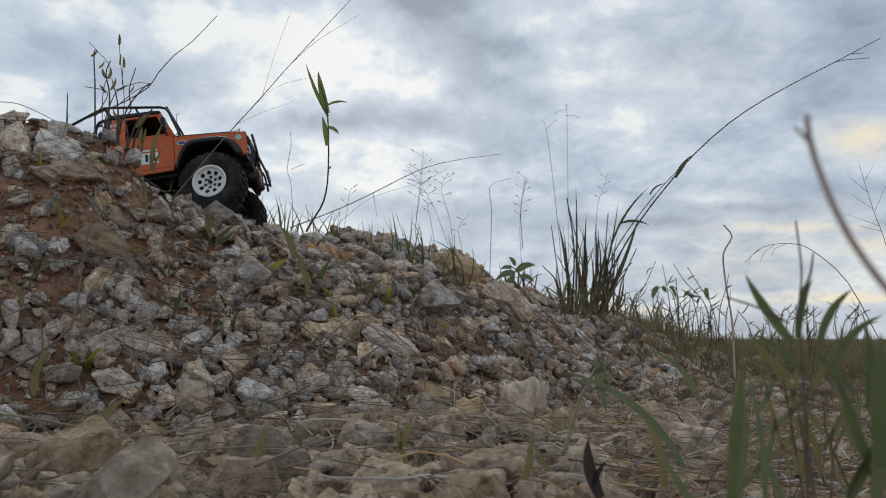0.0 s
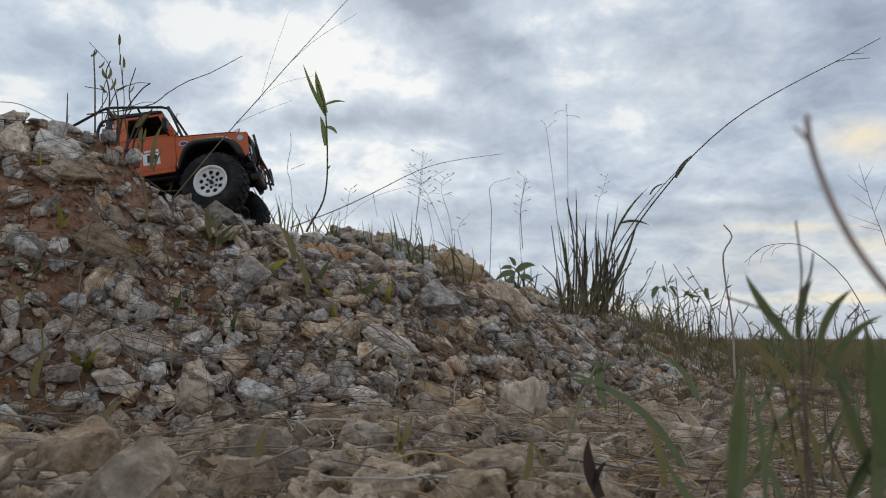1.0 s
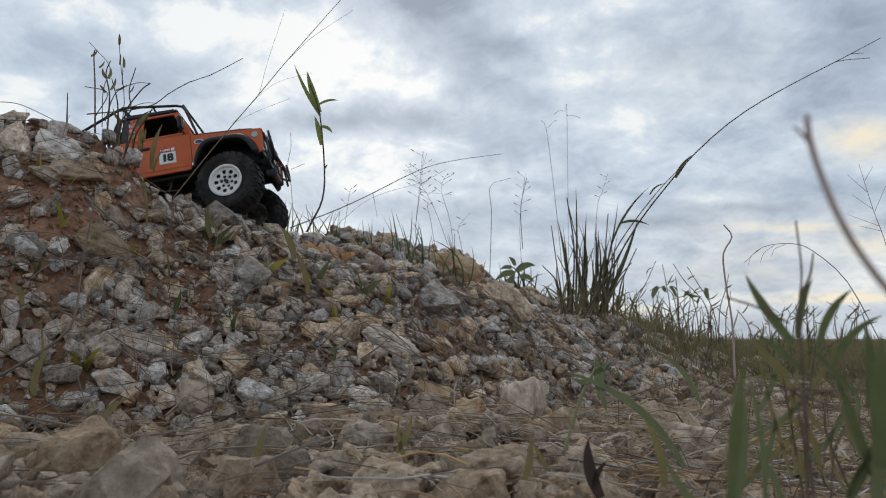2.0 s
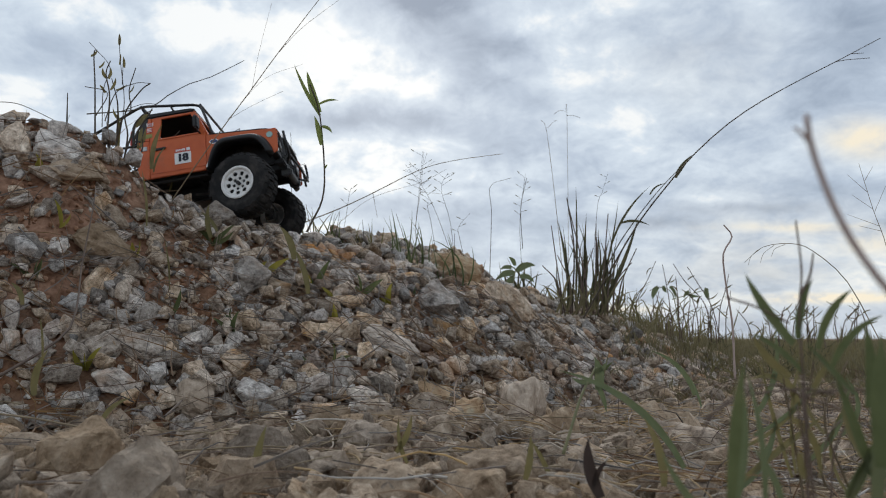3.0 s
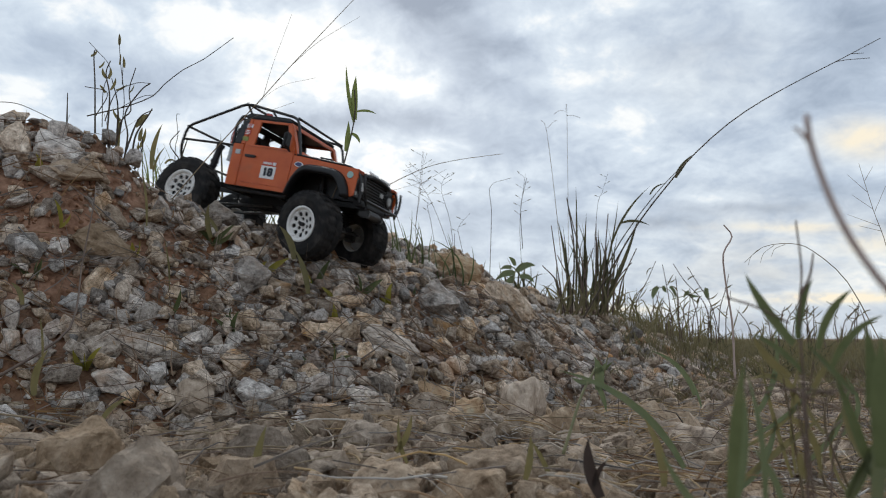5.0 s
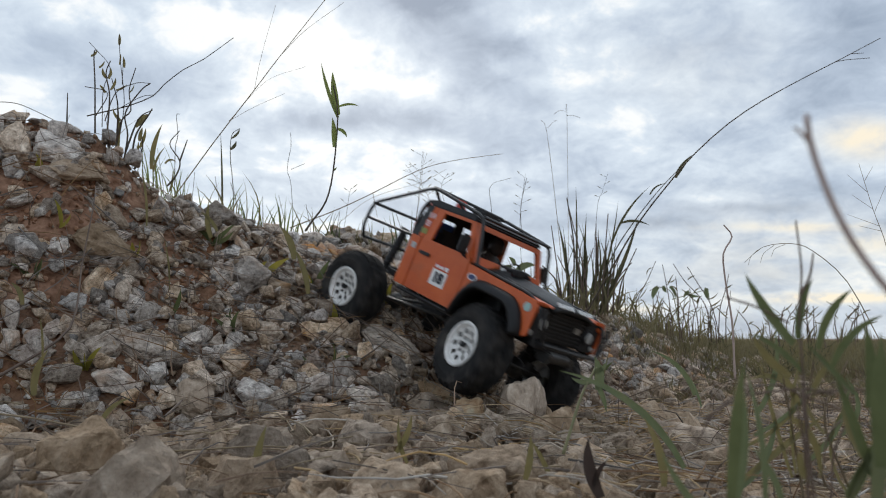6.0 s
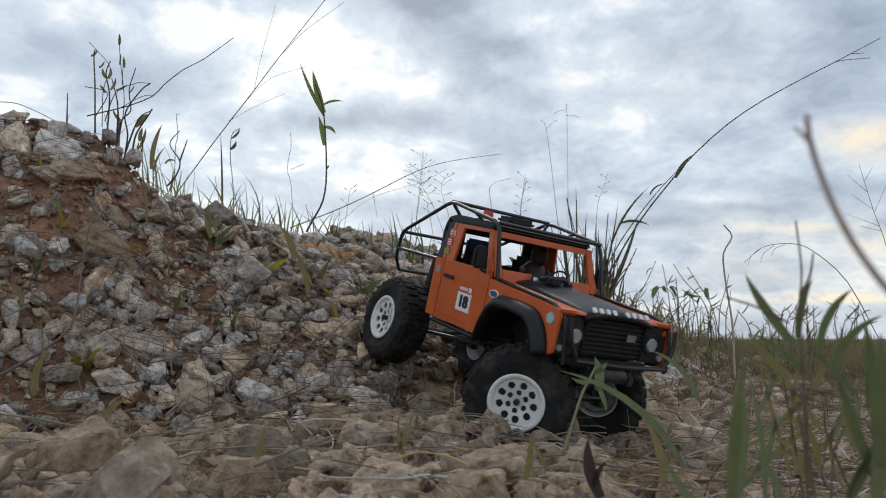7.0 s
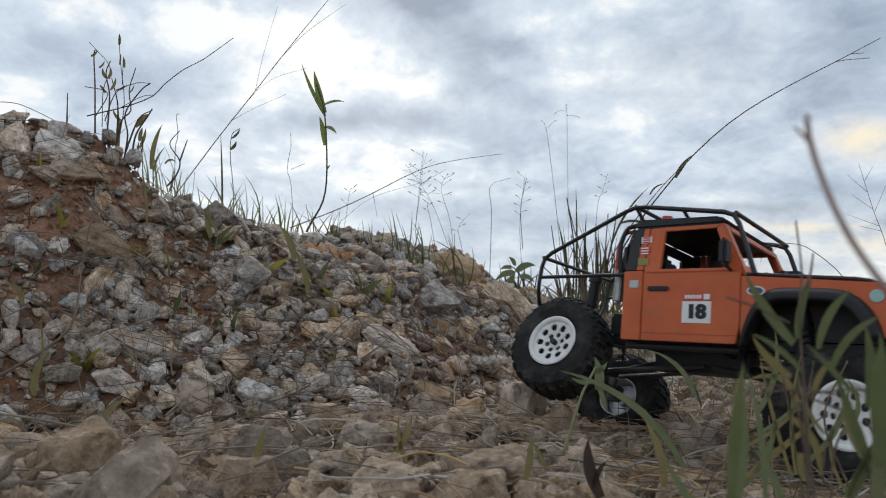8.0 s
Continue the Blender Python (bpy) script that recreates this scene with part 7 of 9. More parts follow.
plant("grass_stalk", "curled brown weed stems against the sky", "grass stalk",
      [([(-0.323, 1.500, 0.316), (-0.332, 1.500, 0.441), (-0.342, 1.500, 0.479), (-0.335, 1.500, 0.530), (-0.337, 1.500, 0.562)], 0.00073, 0.00044),
       ([(-0.333, 1.500, 0.479), (-0.303, 1.500, 0.492)], 0.00051, 0.00036),
       ([(-0.564, 1.450, 0.345), (-0.570, 1.450, 0.503), (-0.566, 1.450, 0.541), (-0.571, 1.450, 0.584), (-0.564, 1.450, 0.588)], 0.00084, 0.00056),
       ([(-0.437, 1.450, 0.321), (-0.444, 1.450, 0.430), (-0.452, 1.450, 0.491), (-0.451, 1.450, 0.541), (-0.434, 1.450, 0.556)], 0.00112, 0.00070),
       ([(0.186, 1.620, 0.319), (0.183, 1.620, 0.413), (0.198, 1.620, 0.488)], 0.00094, 0.00055),
       ([(0.107, 1.620, 0.214), (0.114, 1.620, 0.400), (0.112, 1.620, 0.467), (0.162, 1.620, 0.488)], 0.00079, 0.00047)],
      [((-0.452, 1.450, 0.510), (-0.444, 1.450, 0.517), (-0.441, 1.450, 0.528), 0.0094),
       ((-0.451, 1.450, 0.534), (-0.440, 1.450, 0.543), (-0.434, 1.450, 0.556), 0.0059),
       ((-0.463, 1.450, 0.345), (-0.467, 1.450, 0.445), (-0.475, 1.450, 0.547), 0.0070)], M_dark_stem, M_dark_leaf)
plant("grass_stalk", "fine arching grass with hanging seeds", "grass stalk",
      [([(0.497, 0.800, 0.104), (0.464, 0.800, 0.174), (0.427, 0.800, 0.210), (0.402, 0.800, 0.219), (0.369, 0.800, 0.215), (0.347, 0.800, 0.197)], 0.00062, 0.00027),
       ([(0.366, 0.800, 0.213), (0.355, 0.800, 0.204), (0.351, 0.800, 0.194)], 0.00031, 0.00019),
       ([(0.382, 0.800, 0.217), (0.370, 0.800, 0.208), (0.365, 0.800, 0.197)], 0.00031, 0.00019),
       ([(0.395, 0.800, 0.218), (0.383, 0.800, 0.213), (0.378, 0.800, 0.204)], 0.00031, 0.00019)],
      [], M_straw, M_leaf)
plant("grass_stalk", "feathery pale grass head", "grass stalk",
      [([(0.584, 0.900, 0.139), (0.576, 0.900, 0.226), (0.562, 0.900, 0.278), (0.548, 0.900, 0.339)], 0.00061, 0.00026),
       ([(0.568, 0.900, 0.256), (0.528, 0.900, 0.271)], 0.00031, 0.00017),
       ([(0.562, 0.900, 0.278), (0.536, 0.900, 0.297)], 0.00031, 0.00017),
       ([(0.556, 0.900, 0.301), (0.532, 0.900, 0.324)], 0.00031, 0.00017),
       ([(0.564, 0.900, 0.275), (0.581, 0.900, 0.309)], 0.00031, 0.00017),
       ([(0.554, 0.900, 0.316), (0.566, 0.900, 0.335)], 0.00031, 0.00017),
       ([(0.571, 0.900, 0.249), (0.542, 0.900, 0.256)], 0.00031, 0.00017)],
      [], M_straw, M_leaf)
plant("grass_stalk", "wavy thin brown stem", "grass stalk",
      [([(0.329, 0.800, 0.085), (0.329, 0.800, 0.129), (0.324, 0.800, 0.174), (0.323, 0.800, 0.207), (0.334, 0.800, 0.227), (0.325, 0.800, 0.241)], 0.00129, 0.00078)],
      [], M_twig, M_leaf)
plant("grass_clump", "yellowing grass blades on the edge of the bank", "grass",
      [],
      [((-0.227, 1.060, 0.230), (-0.234, 1.060, 0.258), (-0.251, 1.060, 0.282), 0.0120),
       ((-0.197, 1.020, 0.175), (-0.204, 1.020, 0.210), (-0.219, 1.020, 0.242), 0.0099),
       ((-0.354, 1.060, 0.264), (-0.361, 1.060, 0.290), (-0.360, 1.060, 0.317), 0.0120),
       ((-0.346, 1.060, 0.273), (-0.357, 1.060, 0.290), (-0.373, 1.060, 0.304), 0.0068),
       ((-0.429, 1.000, 0.272), (-0.432, 1.000, 0.314), (-0.441, 1.000, 0.356), 0.0040),
       ((-0.383, 0.980, 0.173), (-0.386, 0.980, 0.213), (-0.395, 0.980, 0.253), 0.0040)], M_pale_stem, M_olive_leaf)
plant("grass_sprig", "yellow-green grass sprig between stones", "grass",
      [],
      [((-0.574, 0.982, 0.345), (-0.572, 0.972, 0.358), (-0.575, 0.962, 0.370), 0.0079),
       ((-0.575, 0.982, 0.345), (-0.576, 0.972, 0.354), (-0.567, 0.962, 0.364), 0.0094)], M_stem, M_yellow_leaf, "sprigs on the bank")
plant("grass_sprig", "yellow-green grass sprig between stones", "grass",
      [],
      [((-0.518, 0.938, 0.260), (-0.515, 0.928, 0.279), (-0.519, 0.918, 0.295), 0.0073),
       ((-0.521, 0.938, 0.260), (-0.506, 0.928, 0.265), (-0.496, 0.918, 0.275), 0.0060)], M_stem, M_yellow_leaf, "sprigs on the bank")
plant("grass_sprig", "yellow-green grass sprig between stones", "grass",
      [],
      [((-0.445, 0.998, 0.224), (-0.451, 0.988, 0.233), (-0.458, 0.978, 0.237), 0.0102),
       ((-0.446, 0.998, 0.224), (-0.442, 0.988, 0.235), (-0.439, 0.978, 0.246), 0.0086),
       ((-0.443, 0.998, 0.224), (-0.432, 0.988, 0.235), (-0.428, 0.978, 0.248), 0.0076)], M_stem, M_yellow_leaf, "sprigs on the bank")
plant("grass_sprig", "small green grass sprig between stones", "grass",
      [],
      [((-0.370, 0.958, 0.142), (-0.358, 0.948, 0.158), (-0.352, 0.938, 0.176), 0.0086),
       ((-0.373, 0.958, 0.142), (-0.387, 0.948, 0.146), (-0.398, 0.938, 0.157), 0.0093)], M_stem, M_leaf, "sprigs on the bank")
plant("grass_sprig", "small green grass sprig between stones", "grass",
      [],
      [((-0.290, 0.994, 0.127), (-0.300, 0.984, 0.131), (-0.307, 0.974, 0.140), 0.0103),
       ((-0.290, 0.994, 0.127), (-0.297, 0.984, 0.135), (-0.302, 0.974, 0.144), 0.0099),
       ((-0.291, 0.994, 0.127), (-0.297, 0.984, 0.139), (-0.294, 0.974, 0.153), 0.0080)], M_stem, M_leaf, "sprigs on the bank")
plant("grass_sprig", "small green grass sprig between stones", "grass",
      [],
      [((-0.369, 1.106, 0.259), (-0.348, 1.096, 0.274), (-0.328, 1.086, 0.289), 0.0098),
       ((-0.371, 1.106, 0.259), (-0.347, 1.096, 0.264), (-0.329, 1.086, 0.278), 0.0088),
       ((-0.369, 1.106, 0.259), (-0.375, 1.096, 0.274), (-0.388, 1.086, 0.280), 0.0106)], M_stem, M_leaf, "sprigs on the bank")
plant("grass_sprig", "small green grass sprig between stones", "grass",
      [],
      [((-0.208, 1.150, 0.195), (-0.216, 1.140, 0.203), (-0.219, 1.130, 0.216), 0.0085),
       ((-0.210, 1.150, 0.195), (-0.198, 1.140, 0.217), (-0.184, 1.130, 0.237), 0.0111)], M_stem, M_leaf, "sprigs on the bank")
plant("grass_sprig", "yellow-green grass sprig between stones", "grass",
      [],
      [((-0.174, 1.126, 0.166), (-0.179, 1.116, 0.178), (-0.186, 1.106, 0.189), 0.0076),
       ((-0.173, 1.126, 0.166), (-0.182, 1.116, 0.181), (-0.193, 1.106, 0.192), 0.0090)], M_stem, M_yellow_leaf, "sprigs on the bank")
plant("grass_sprig", "small green grass sprig between stones", "grass",
      [],
      [((-0.157, 0.970, 0.066), (-0.147, 0.960, 0.084), (-0.148, 0.950, 0.105), 0.0056),
       ((-0.156, 0.970, 0.066), (-0.175, 0.960, 0.072), (-0.189, 0.950, 0.087), 0.0103),
       ((-0.157, 0.970, 0.066), (-0.142, 0.960, 0.080), (-0.122, 0.950, 0.088), 0.0097)], M_stem, M_leaf, "sprigs on the bank")
plant("grass_sprig", "small green grass sprig between stones", "grass",
      [],
      [((-0.138, 1.170, 0.177), (-0.141, 1.160, 0.189), (-0.149, 1.150, 0.198), 0.0079),
       ((-0.138, 1.170, 0.177), (-0.119, 1.160, 0.195), (-0.098, 1.150, 0.208), 0.0123),
       ((-0.139, 1.170, 0.177), (-0.136, 1.160, 0.199), (-0.142, 1.150, 0.218), 0.0072)], M_stem, M_leaf, "sprigs on the bank")
plant("grass_sprig", "yellow-green grass sprig between stones", "grass",
      [],
      [((-0.217, 1.130, 0.184), (-0.224, 1.120, 0.200), (-0.228, 1.110, 0.218), 0.0064),
       ((-0.220, 1.130, 0.184), (-0.215, 1.120, 0.201), (-0.220, 1.110, 0.217), 0.0101)], M_stem, M_yellow_leaf, "sprigs on the bank")
plant("grass_sprig", "yellow-green grass sprig between stones", "grass",
      [],
      [((-0.285, 1.114, 0.210), (-0.286, 1.104, 0.222), (-0.277, 1.094, 0.231), 0.0105),
       ((-0.286, 1.114, 0.210), (-0.265, 1.104, 0.225), (-0.242, 1.094, 0.236), 0.0122)], M_stem, M_yellow_leaf, "sprigs on the bank")
plant("grass_sprig", "yellow-green grass sprig between stones", "grass",
      [],
      [((-0.426, 0.846, 0.071), (-0.431, 0.836, 0.083), (-0.433, 0.826, 0.098), 0.0086),
       ((-0.426, 0.846, 0.071), (-0.415, 0.836, 0.088), (-0.399, 0.826, 0.101), 0.0073),
       ((-0.426, 0.846, 0.071), (-0.422, 0.836, 0.083), (-0.419, 0.826, 0.094), 0.0080)], M_stem, M_yellow_leaf, "sprigs on the bank")
plant("grass_sprig", "small green grass sprig between stones", "grass",
      [],
      [((-0.519, 0.882, 0.182), (-0.506, 0.872, 0.195), (-0.497, 0.862, 0.209), 0.0094),
       ((-0.519, 0.882, 0.182), (-0.526, 0.872, 0.195), (-0.536, 0.862, 0.203), 0.0066),
       ((-0.516, 0.882, 0.182), (-0.510, 0.872, 0.196), (-0.501, 0.862, 0.208), 0.0073)], M_stem, M_leaf, "sprigs on the bank")
plant("grass_sprig", "small green grass sprig between stones", "grass",
      [],
      [((-0.047, 1.250, 0.172), (-0.066, 1.240, 0.186), (-0.088, 1.230, 0.194), 0.0109),
       ((-0.050, 1.250, 0.172), (-0.061, 1.240, 0.184), (-0.059, 1.230, 0.200), 0.0132),
       ((-0.047, 1.250, 0.172), (-0.050, 1.240, 0.186), (-0.048, 1.230, 0.201), 0.0096)], M_stem, M_leaf, "sprigs on the bank")
plant("grass_sprig", "yellow-green grass sprig between stones", "grass",
      [],
      [((-0.091, 1.182, 0.159), (-0.092, 1.172, 0.182), (-0.084, 1.162, 0.203), 0.0123),
       ((-0.092, 1.182, 0.159), (-0.094, 1.172, 0.170), (-0.101, 1.162, 0.178), 0.0119),
       ((-0.090, 1.182, 0.159), (-0.095, 1.172, 0.171), (-0.106, 1.162, 0.177), 0.0117)], M_stem, M_yellow_leaf, "sprigs on the bank")
plant("grass_sprig", "small green grass sprig between stones", "grass",
      [],
      [((-0.289, 0.970, 0.112), (-0.286, 0.960, 0.131), (-0.276, 0.950, 0.148), 0.0085),
       ((-0.292, 0.970, 0.112), (-0.300, 0.960, 0.128), (-0.313, 0.950, 0.139), 0.0071),
       ((-0.289, 0.970, 0.112), (-0.285, 0.960, 0.126), (-0.289, 0.950, 0.138), 0.0072)], M_stem, M_leaf, "sprigs on the bank")
plant("grass_sprig", "yellow-green grass sprig between stones", "grass",
      [],
      [((-0.165, 1.070, 0.129), (-0.163, 1.060, 0.145), (-0.164, 1.050, 0.162), 0.0115),
       ((-0.166, 1.070, 0.129), (-0.174, 1.060, 0.136), (-0.185, 1.050, 0.139), 0.0067),
       ((-0.166, 1.070, 0.129), (-0.169, 1.060, 0.140), (-0.178, 1.050, 0.147), 0.0073)], M_stem, M_yellow_leaf, "sprigs on the bank")
plant("grass_sprig", "small green grass sprig between stones", "grass",
      [],
      [((0.288, 1.346, 0.027), (0.302, 1.336, 0.050), (0.319, 1.326, 0.068), 0.0085),
       ((0.284, 1.346, 0.027), (0.294, 1.336, 0.039), (0.292, 1.326, 0.055), 0.0083)], M_stem, M_leaf, "sprigs on the bank")
plant("grass_tuft", "green and brown grass tuft on the crest of the bank", "grass",
      [([(-0.625, 1.430, 0.347), (-0.625, 1.430, 0.436), (-0.638, 1.430, 0.526)], 0.00083, 0.00049)],
      [((-0.598, 1.430, 0.347), (-0.604, 1.430, 0.424), (-0.611, 1.430, 0.502), 0.0025),
       ((-0.590, 1.430, 0.347), (-0.597, 1.430, 0.433), (-0.613, 1.430, 0.520), 0.0046),
       ((-0.612, 1.430, 0.347), (-0.626, 1.430, 0.438), (-0.631, 1.430, 0.532), 0.0038),
       ((-0.624, 1.430, 0.347), (-0.615, 1.430, 0.432), (-0.634, 1.430, 0.519), 0.0037),
       ((-0.632, 1.430, 0.347), (-0.655, 1.430, 0.411), (-0.656, 1.430, 0.479), 0.0039),
       ((-0.618, 1.430, 0.347), (-0.616, 1.430, 0.435), (-0.649, 1.430, 0.520), 0.0035),
       ((-0.642, 1.430, 0.347), (-0.647, 1.430, 0.415), (-0.631, 1.430, 0.480), 0.0025),
       ((-0.606, 1.430, 0.347), (-0.604, 1.430, 0.412), (-0.605, 1.430, 0.479), 0.0030),
       ((-0.652, 1.430, 0.347), (-0.639, 1.430, 0.410), (-0.670, 1.430, 0.471), 0.0030),
       ((-0.591, 1.430, 0.347), (-0.590, 1.430, 0.435), (-0.626, 1.430, 0.519), 0.0027)], M_dark_stem, M_bright_leaf, "tufts on the crest")
plant("grass_tuft", "fresh green grass tuft on the crest of the bank", "grass",
      [([(-0.583, 1.430, 0.323), (-0.582, 1.430, 0.412), (-0.600, 1.430, 0.507)], 0.00083, 0.00049)],
      [((-0.560, 1.430, 0.323), (-0.588, 1.430, 0.382), (-0.602, 1.430, 0.447), 0.0038),
       ((-0.577, 1.430, 0.323), (-0.559, 1.430, 0.392), (-0.545, 1.430, 0.462), 0.0048),
       ((-0.574, 1.430, 0.323), (-0.598, 1.430, 0.392), (-0.628, 1.430, 0.460), 0.0033),
       ((-0.591, 1.430, 0.323), (-0.609, 1.430, 0.409), (-0.580, 1.430, 0.490), 0.0025),
       ((-0.584, 1.430, 0.323), (-0.571, 1.430, 0.403), (-0.605, 1.430, 0.480), 0.0030),
       ((-0.549, 1.430, 0.323), (-0.554, 1.430, 0.423), (-0.589, 1.430, 0.520), 0.0026),
       ((-0.582, 1.430, 0.323), (-0.575, 1.430, 0.388), (-0.610, 1.430, 0.446), 0.0033),
       ((-0.574, 1.430, 0.323), (-0.550, 1.430, 0.389), (-0.587, 1.430, 0.454), 0.0046),
       ((-0.574, 1.430, 0.323), (-0.604, 1.430, 0.394), (-0.617, 1.430, 0.470), 0.0037)], M_dark_stem, M_bright_leaf, "tufts on the crest")
plant("grass_tuft", "fresh green grass tuft on the crest of the bank", "grass",
      [([(-0.523, 1.430, 0.297), (-0.522, 1.430, 0.386), (-0.519, 1.430, 0.455)], 0.00083, 0.00049)],
      [((-0.514, 1.430, 0.297), (-0.542, 1.430, 0.379), (-0.549, 1.430, 0.465), 0.0026),
       ((-0.524, 1.430, 0.297), (-0.527, 1.430, 0.354), (-0.522, 1.430, 0.411), 0.0045),
       ((-0.502, 1.430, 0.297), (-0.501, 1.430, 0.365), (-0.515, 1.430, 0.434), 0.0051),
       ((-0.522, 1.430, 0.297), (-0.535, 1.430, 0.363), (-0.538, 1.430, 0.430), 0.0053),
       ((-0.510, 1.430, 0.297), (-0.556, 1.430, 0.351), (-0.567, 1.430, 0.420), 0.0027),
       ((-0.514, 1.430, 0.297), (-0.539, 1.430, 0.352), (-0.534, 1.430, 0.412), 0.0033),
       ((-0.501, 1.430, 0.297), (-0.540, 1.430, 0.372), (-0.532, 1.430, 0.455), 0.0040),
       ((-0.547, 1.430, 0.297), (-0.568, 1.430, 0.376), (-0.557, 1.430, 0.457), 0.0029),
       ((-0.529, 1.430, 0.297), (-0.537, 1.430, 0.366), (-0.528, 1.430, 0.435), 0.0032),
       ((-0.542, 1.430, 0.297), (-0.557, 1.430, 0.363), (-0.567, 1.430, 0.431), 0.0044)], M_dark_stem, M_bright_leaf, "tufts on the crest")
plant("grass_tuft", "green and brown grass tuft on the crest of the bank", "grass",
      [([(-0.464, 1.430, 0.282), (-0.463, 1.430, 0.371), (-0.476, 1.430, 0.446)], 0.00083, 0.00049)],
      [((-0.424, 1.430, 0.282), (-0.407, 1.430, 0.360), (-0.416, 1.430, 0.442), 0.0027),
       ((-0.454, 1.430, 0.282), (-0.444, 1.430, 0.355), (-0.411, 1.430, 0.421), 0.0043),
       ((-0.431, 1.430, 0.282), (-0.435, 1.430, 0.343), (-0.408, 1.430, 0.398), 0.0031),
       ((-0.464, 1.430, 0.282), (-0.453, 1.430, 0.370), (-0.497, 1.430, 0.452), 0.0053),
       ((-0.473, 1.430, 0.282), (-0.468, 1.430, 0.361), (-0.517, 1.430, 0.425), 0.0047),
       ((-0.487, 1.430, 0.282), (-0.506, 1.430, 0.346), (-0.496, 1.430, 0.412), 0.0052),
       ((-0.467, 1.430, 0.282), (-0.492, 1.430, 0.359), (-0.466, 1.430, 0.436), 0.0026),
       ((-0.467, 1.430, 0.282), (-0.431, 1.430, 0.347), (-0.437, 1.430, 0.424), 0.0031),
       ((-0.449, 1.430, 0.282), (-0.442, 1.430, 0.342), (-0.442, 1.430, 0.402), 0.0047),
       ((-0.416, 1.430, 0.282), (-0.380, 1.430, 0.368), (-0.420, 1.430, 0.457), 0.0037)], M_dark_stem, M_olive_leaf, "tufts on the crest")
plant("grass_tuft", "green and brown grass tuft on the crest of the bank", "grass",
      [([(-0.423, 1.430, 0.272), (-0.422, 1.430, 0.360), (-0.444, 1.430, 0.435)], 0.00083, 0.00049)],
      [((-0.415, 1.430, 0.272), (-0.442, 1.430, 0.354), (-0.415, 1.430, 0.437), 0.0033),
       ((-0.409, 1.430, 0.272), (-0.435, 1.430, 0.328), (-0.435, 1.430, 0.390), 0.0040),
       ((-0.419, 1.430, 0.272), (-0.376, 1.430, 0.332), (-0.401, 1.430, 0.406), 0.0053),
       ((-0.420, 1.430, 0.272), (-0.406, 1.430, 0.336), (-0.435, 1.430, 0.398), 0.0033),
       ((-0.438, 1.430, 0.272), (-0.428, 1.430, 0.334), (-0.422, 1.430, 0.398), 0.0048),
       ((-0.425, 1.430, 0.272), (-0.475, 1.430, 0.333), (-0.461, 1.430, 0.411), 0.0043),
       ((-0.435, 1.430, 0.272), (-0.452, 1.430, 0.345), (-0.429, 1.430, 0.416), 0.0049),
       ((-0.425, 1.430, 0.272), (-0.416, 1.430, 0.342), (-0.425, 1.430, 0.415), 0.0027),
       ((-0.419, 1.430, 0.272), (-0.396, 1.430, 0.339), (-0.374, 1.430, 0.407), 0.0043)], M_dark_stem, M_bright_leaf, "tufts on the crest")
plant("grass_tuft", "fresh green grass tuft on the crest of the bank", "grass",
      [([(-0.376, 1.430, 0.260), (-0.374, 1.430, 0.348), (-0.375, 1.430, 0.404)], 0.00083, 0.00049)],
      [((-0.354, 1.430, 0.260), (-0.335, 1.430, 0.330), (-0.349, 1.430, 0.403), 0.0038),
       ((-0.394, 1.430, 0.260), (-0.374, 1.430, 0.313), (-0.373, 1.430, 0.371), 0.0026),
       ((-0.357, 1.430, 0.260), (-0.371, 1.430, 0.312), (-0.384, 1.430, 0.366), 0.0042),
       ((-0.375, 1.430, 0.260), (-0.406, 1.430, 0.319), (-0.402, 1.430, 0.386), 0.0027),
       ((-0.413, 1.430, 0.260), (-0.419, 1.430, 0.317), (-0.410, 1.430, 0.374), 0.0051),
       ((-0.410, 1.430, 0.260), (-0.406, 1.430, 0.337), (-0.431, 1.430, 0.412), 0.0052),
       ((-0.393, 1.430, 0.260), (-0.432, 1.430, 0.309), (-0.426, 1.430, 0.371), 0.0032),
       ((-0.375, 1.430, 0.260), (-0.393, 1.430, 0.329), (-0.392, 1.430, 0.402), 0.0049),
       ((-0.332, 1.430, 0.260), (-0.341, 1.430, 0.325), (-0.368, 1.430, 0.386), 0.0053),
       ((-0.354, 1.430, 0.260), (-0.367, 1.430, 0.316), (-0.351, 1.430, 0.371), 0.0051)], M_dark_stem, M_leaf, "tufts on the crest")
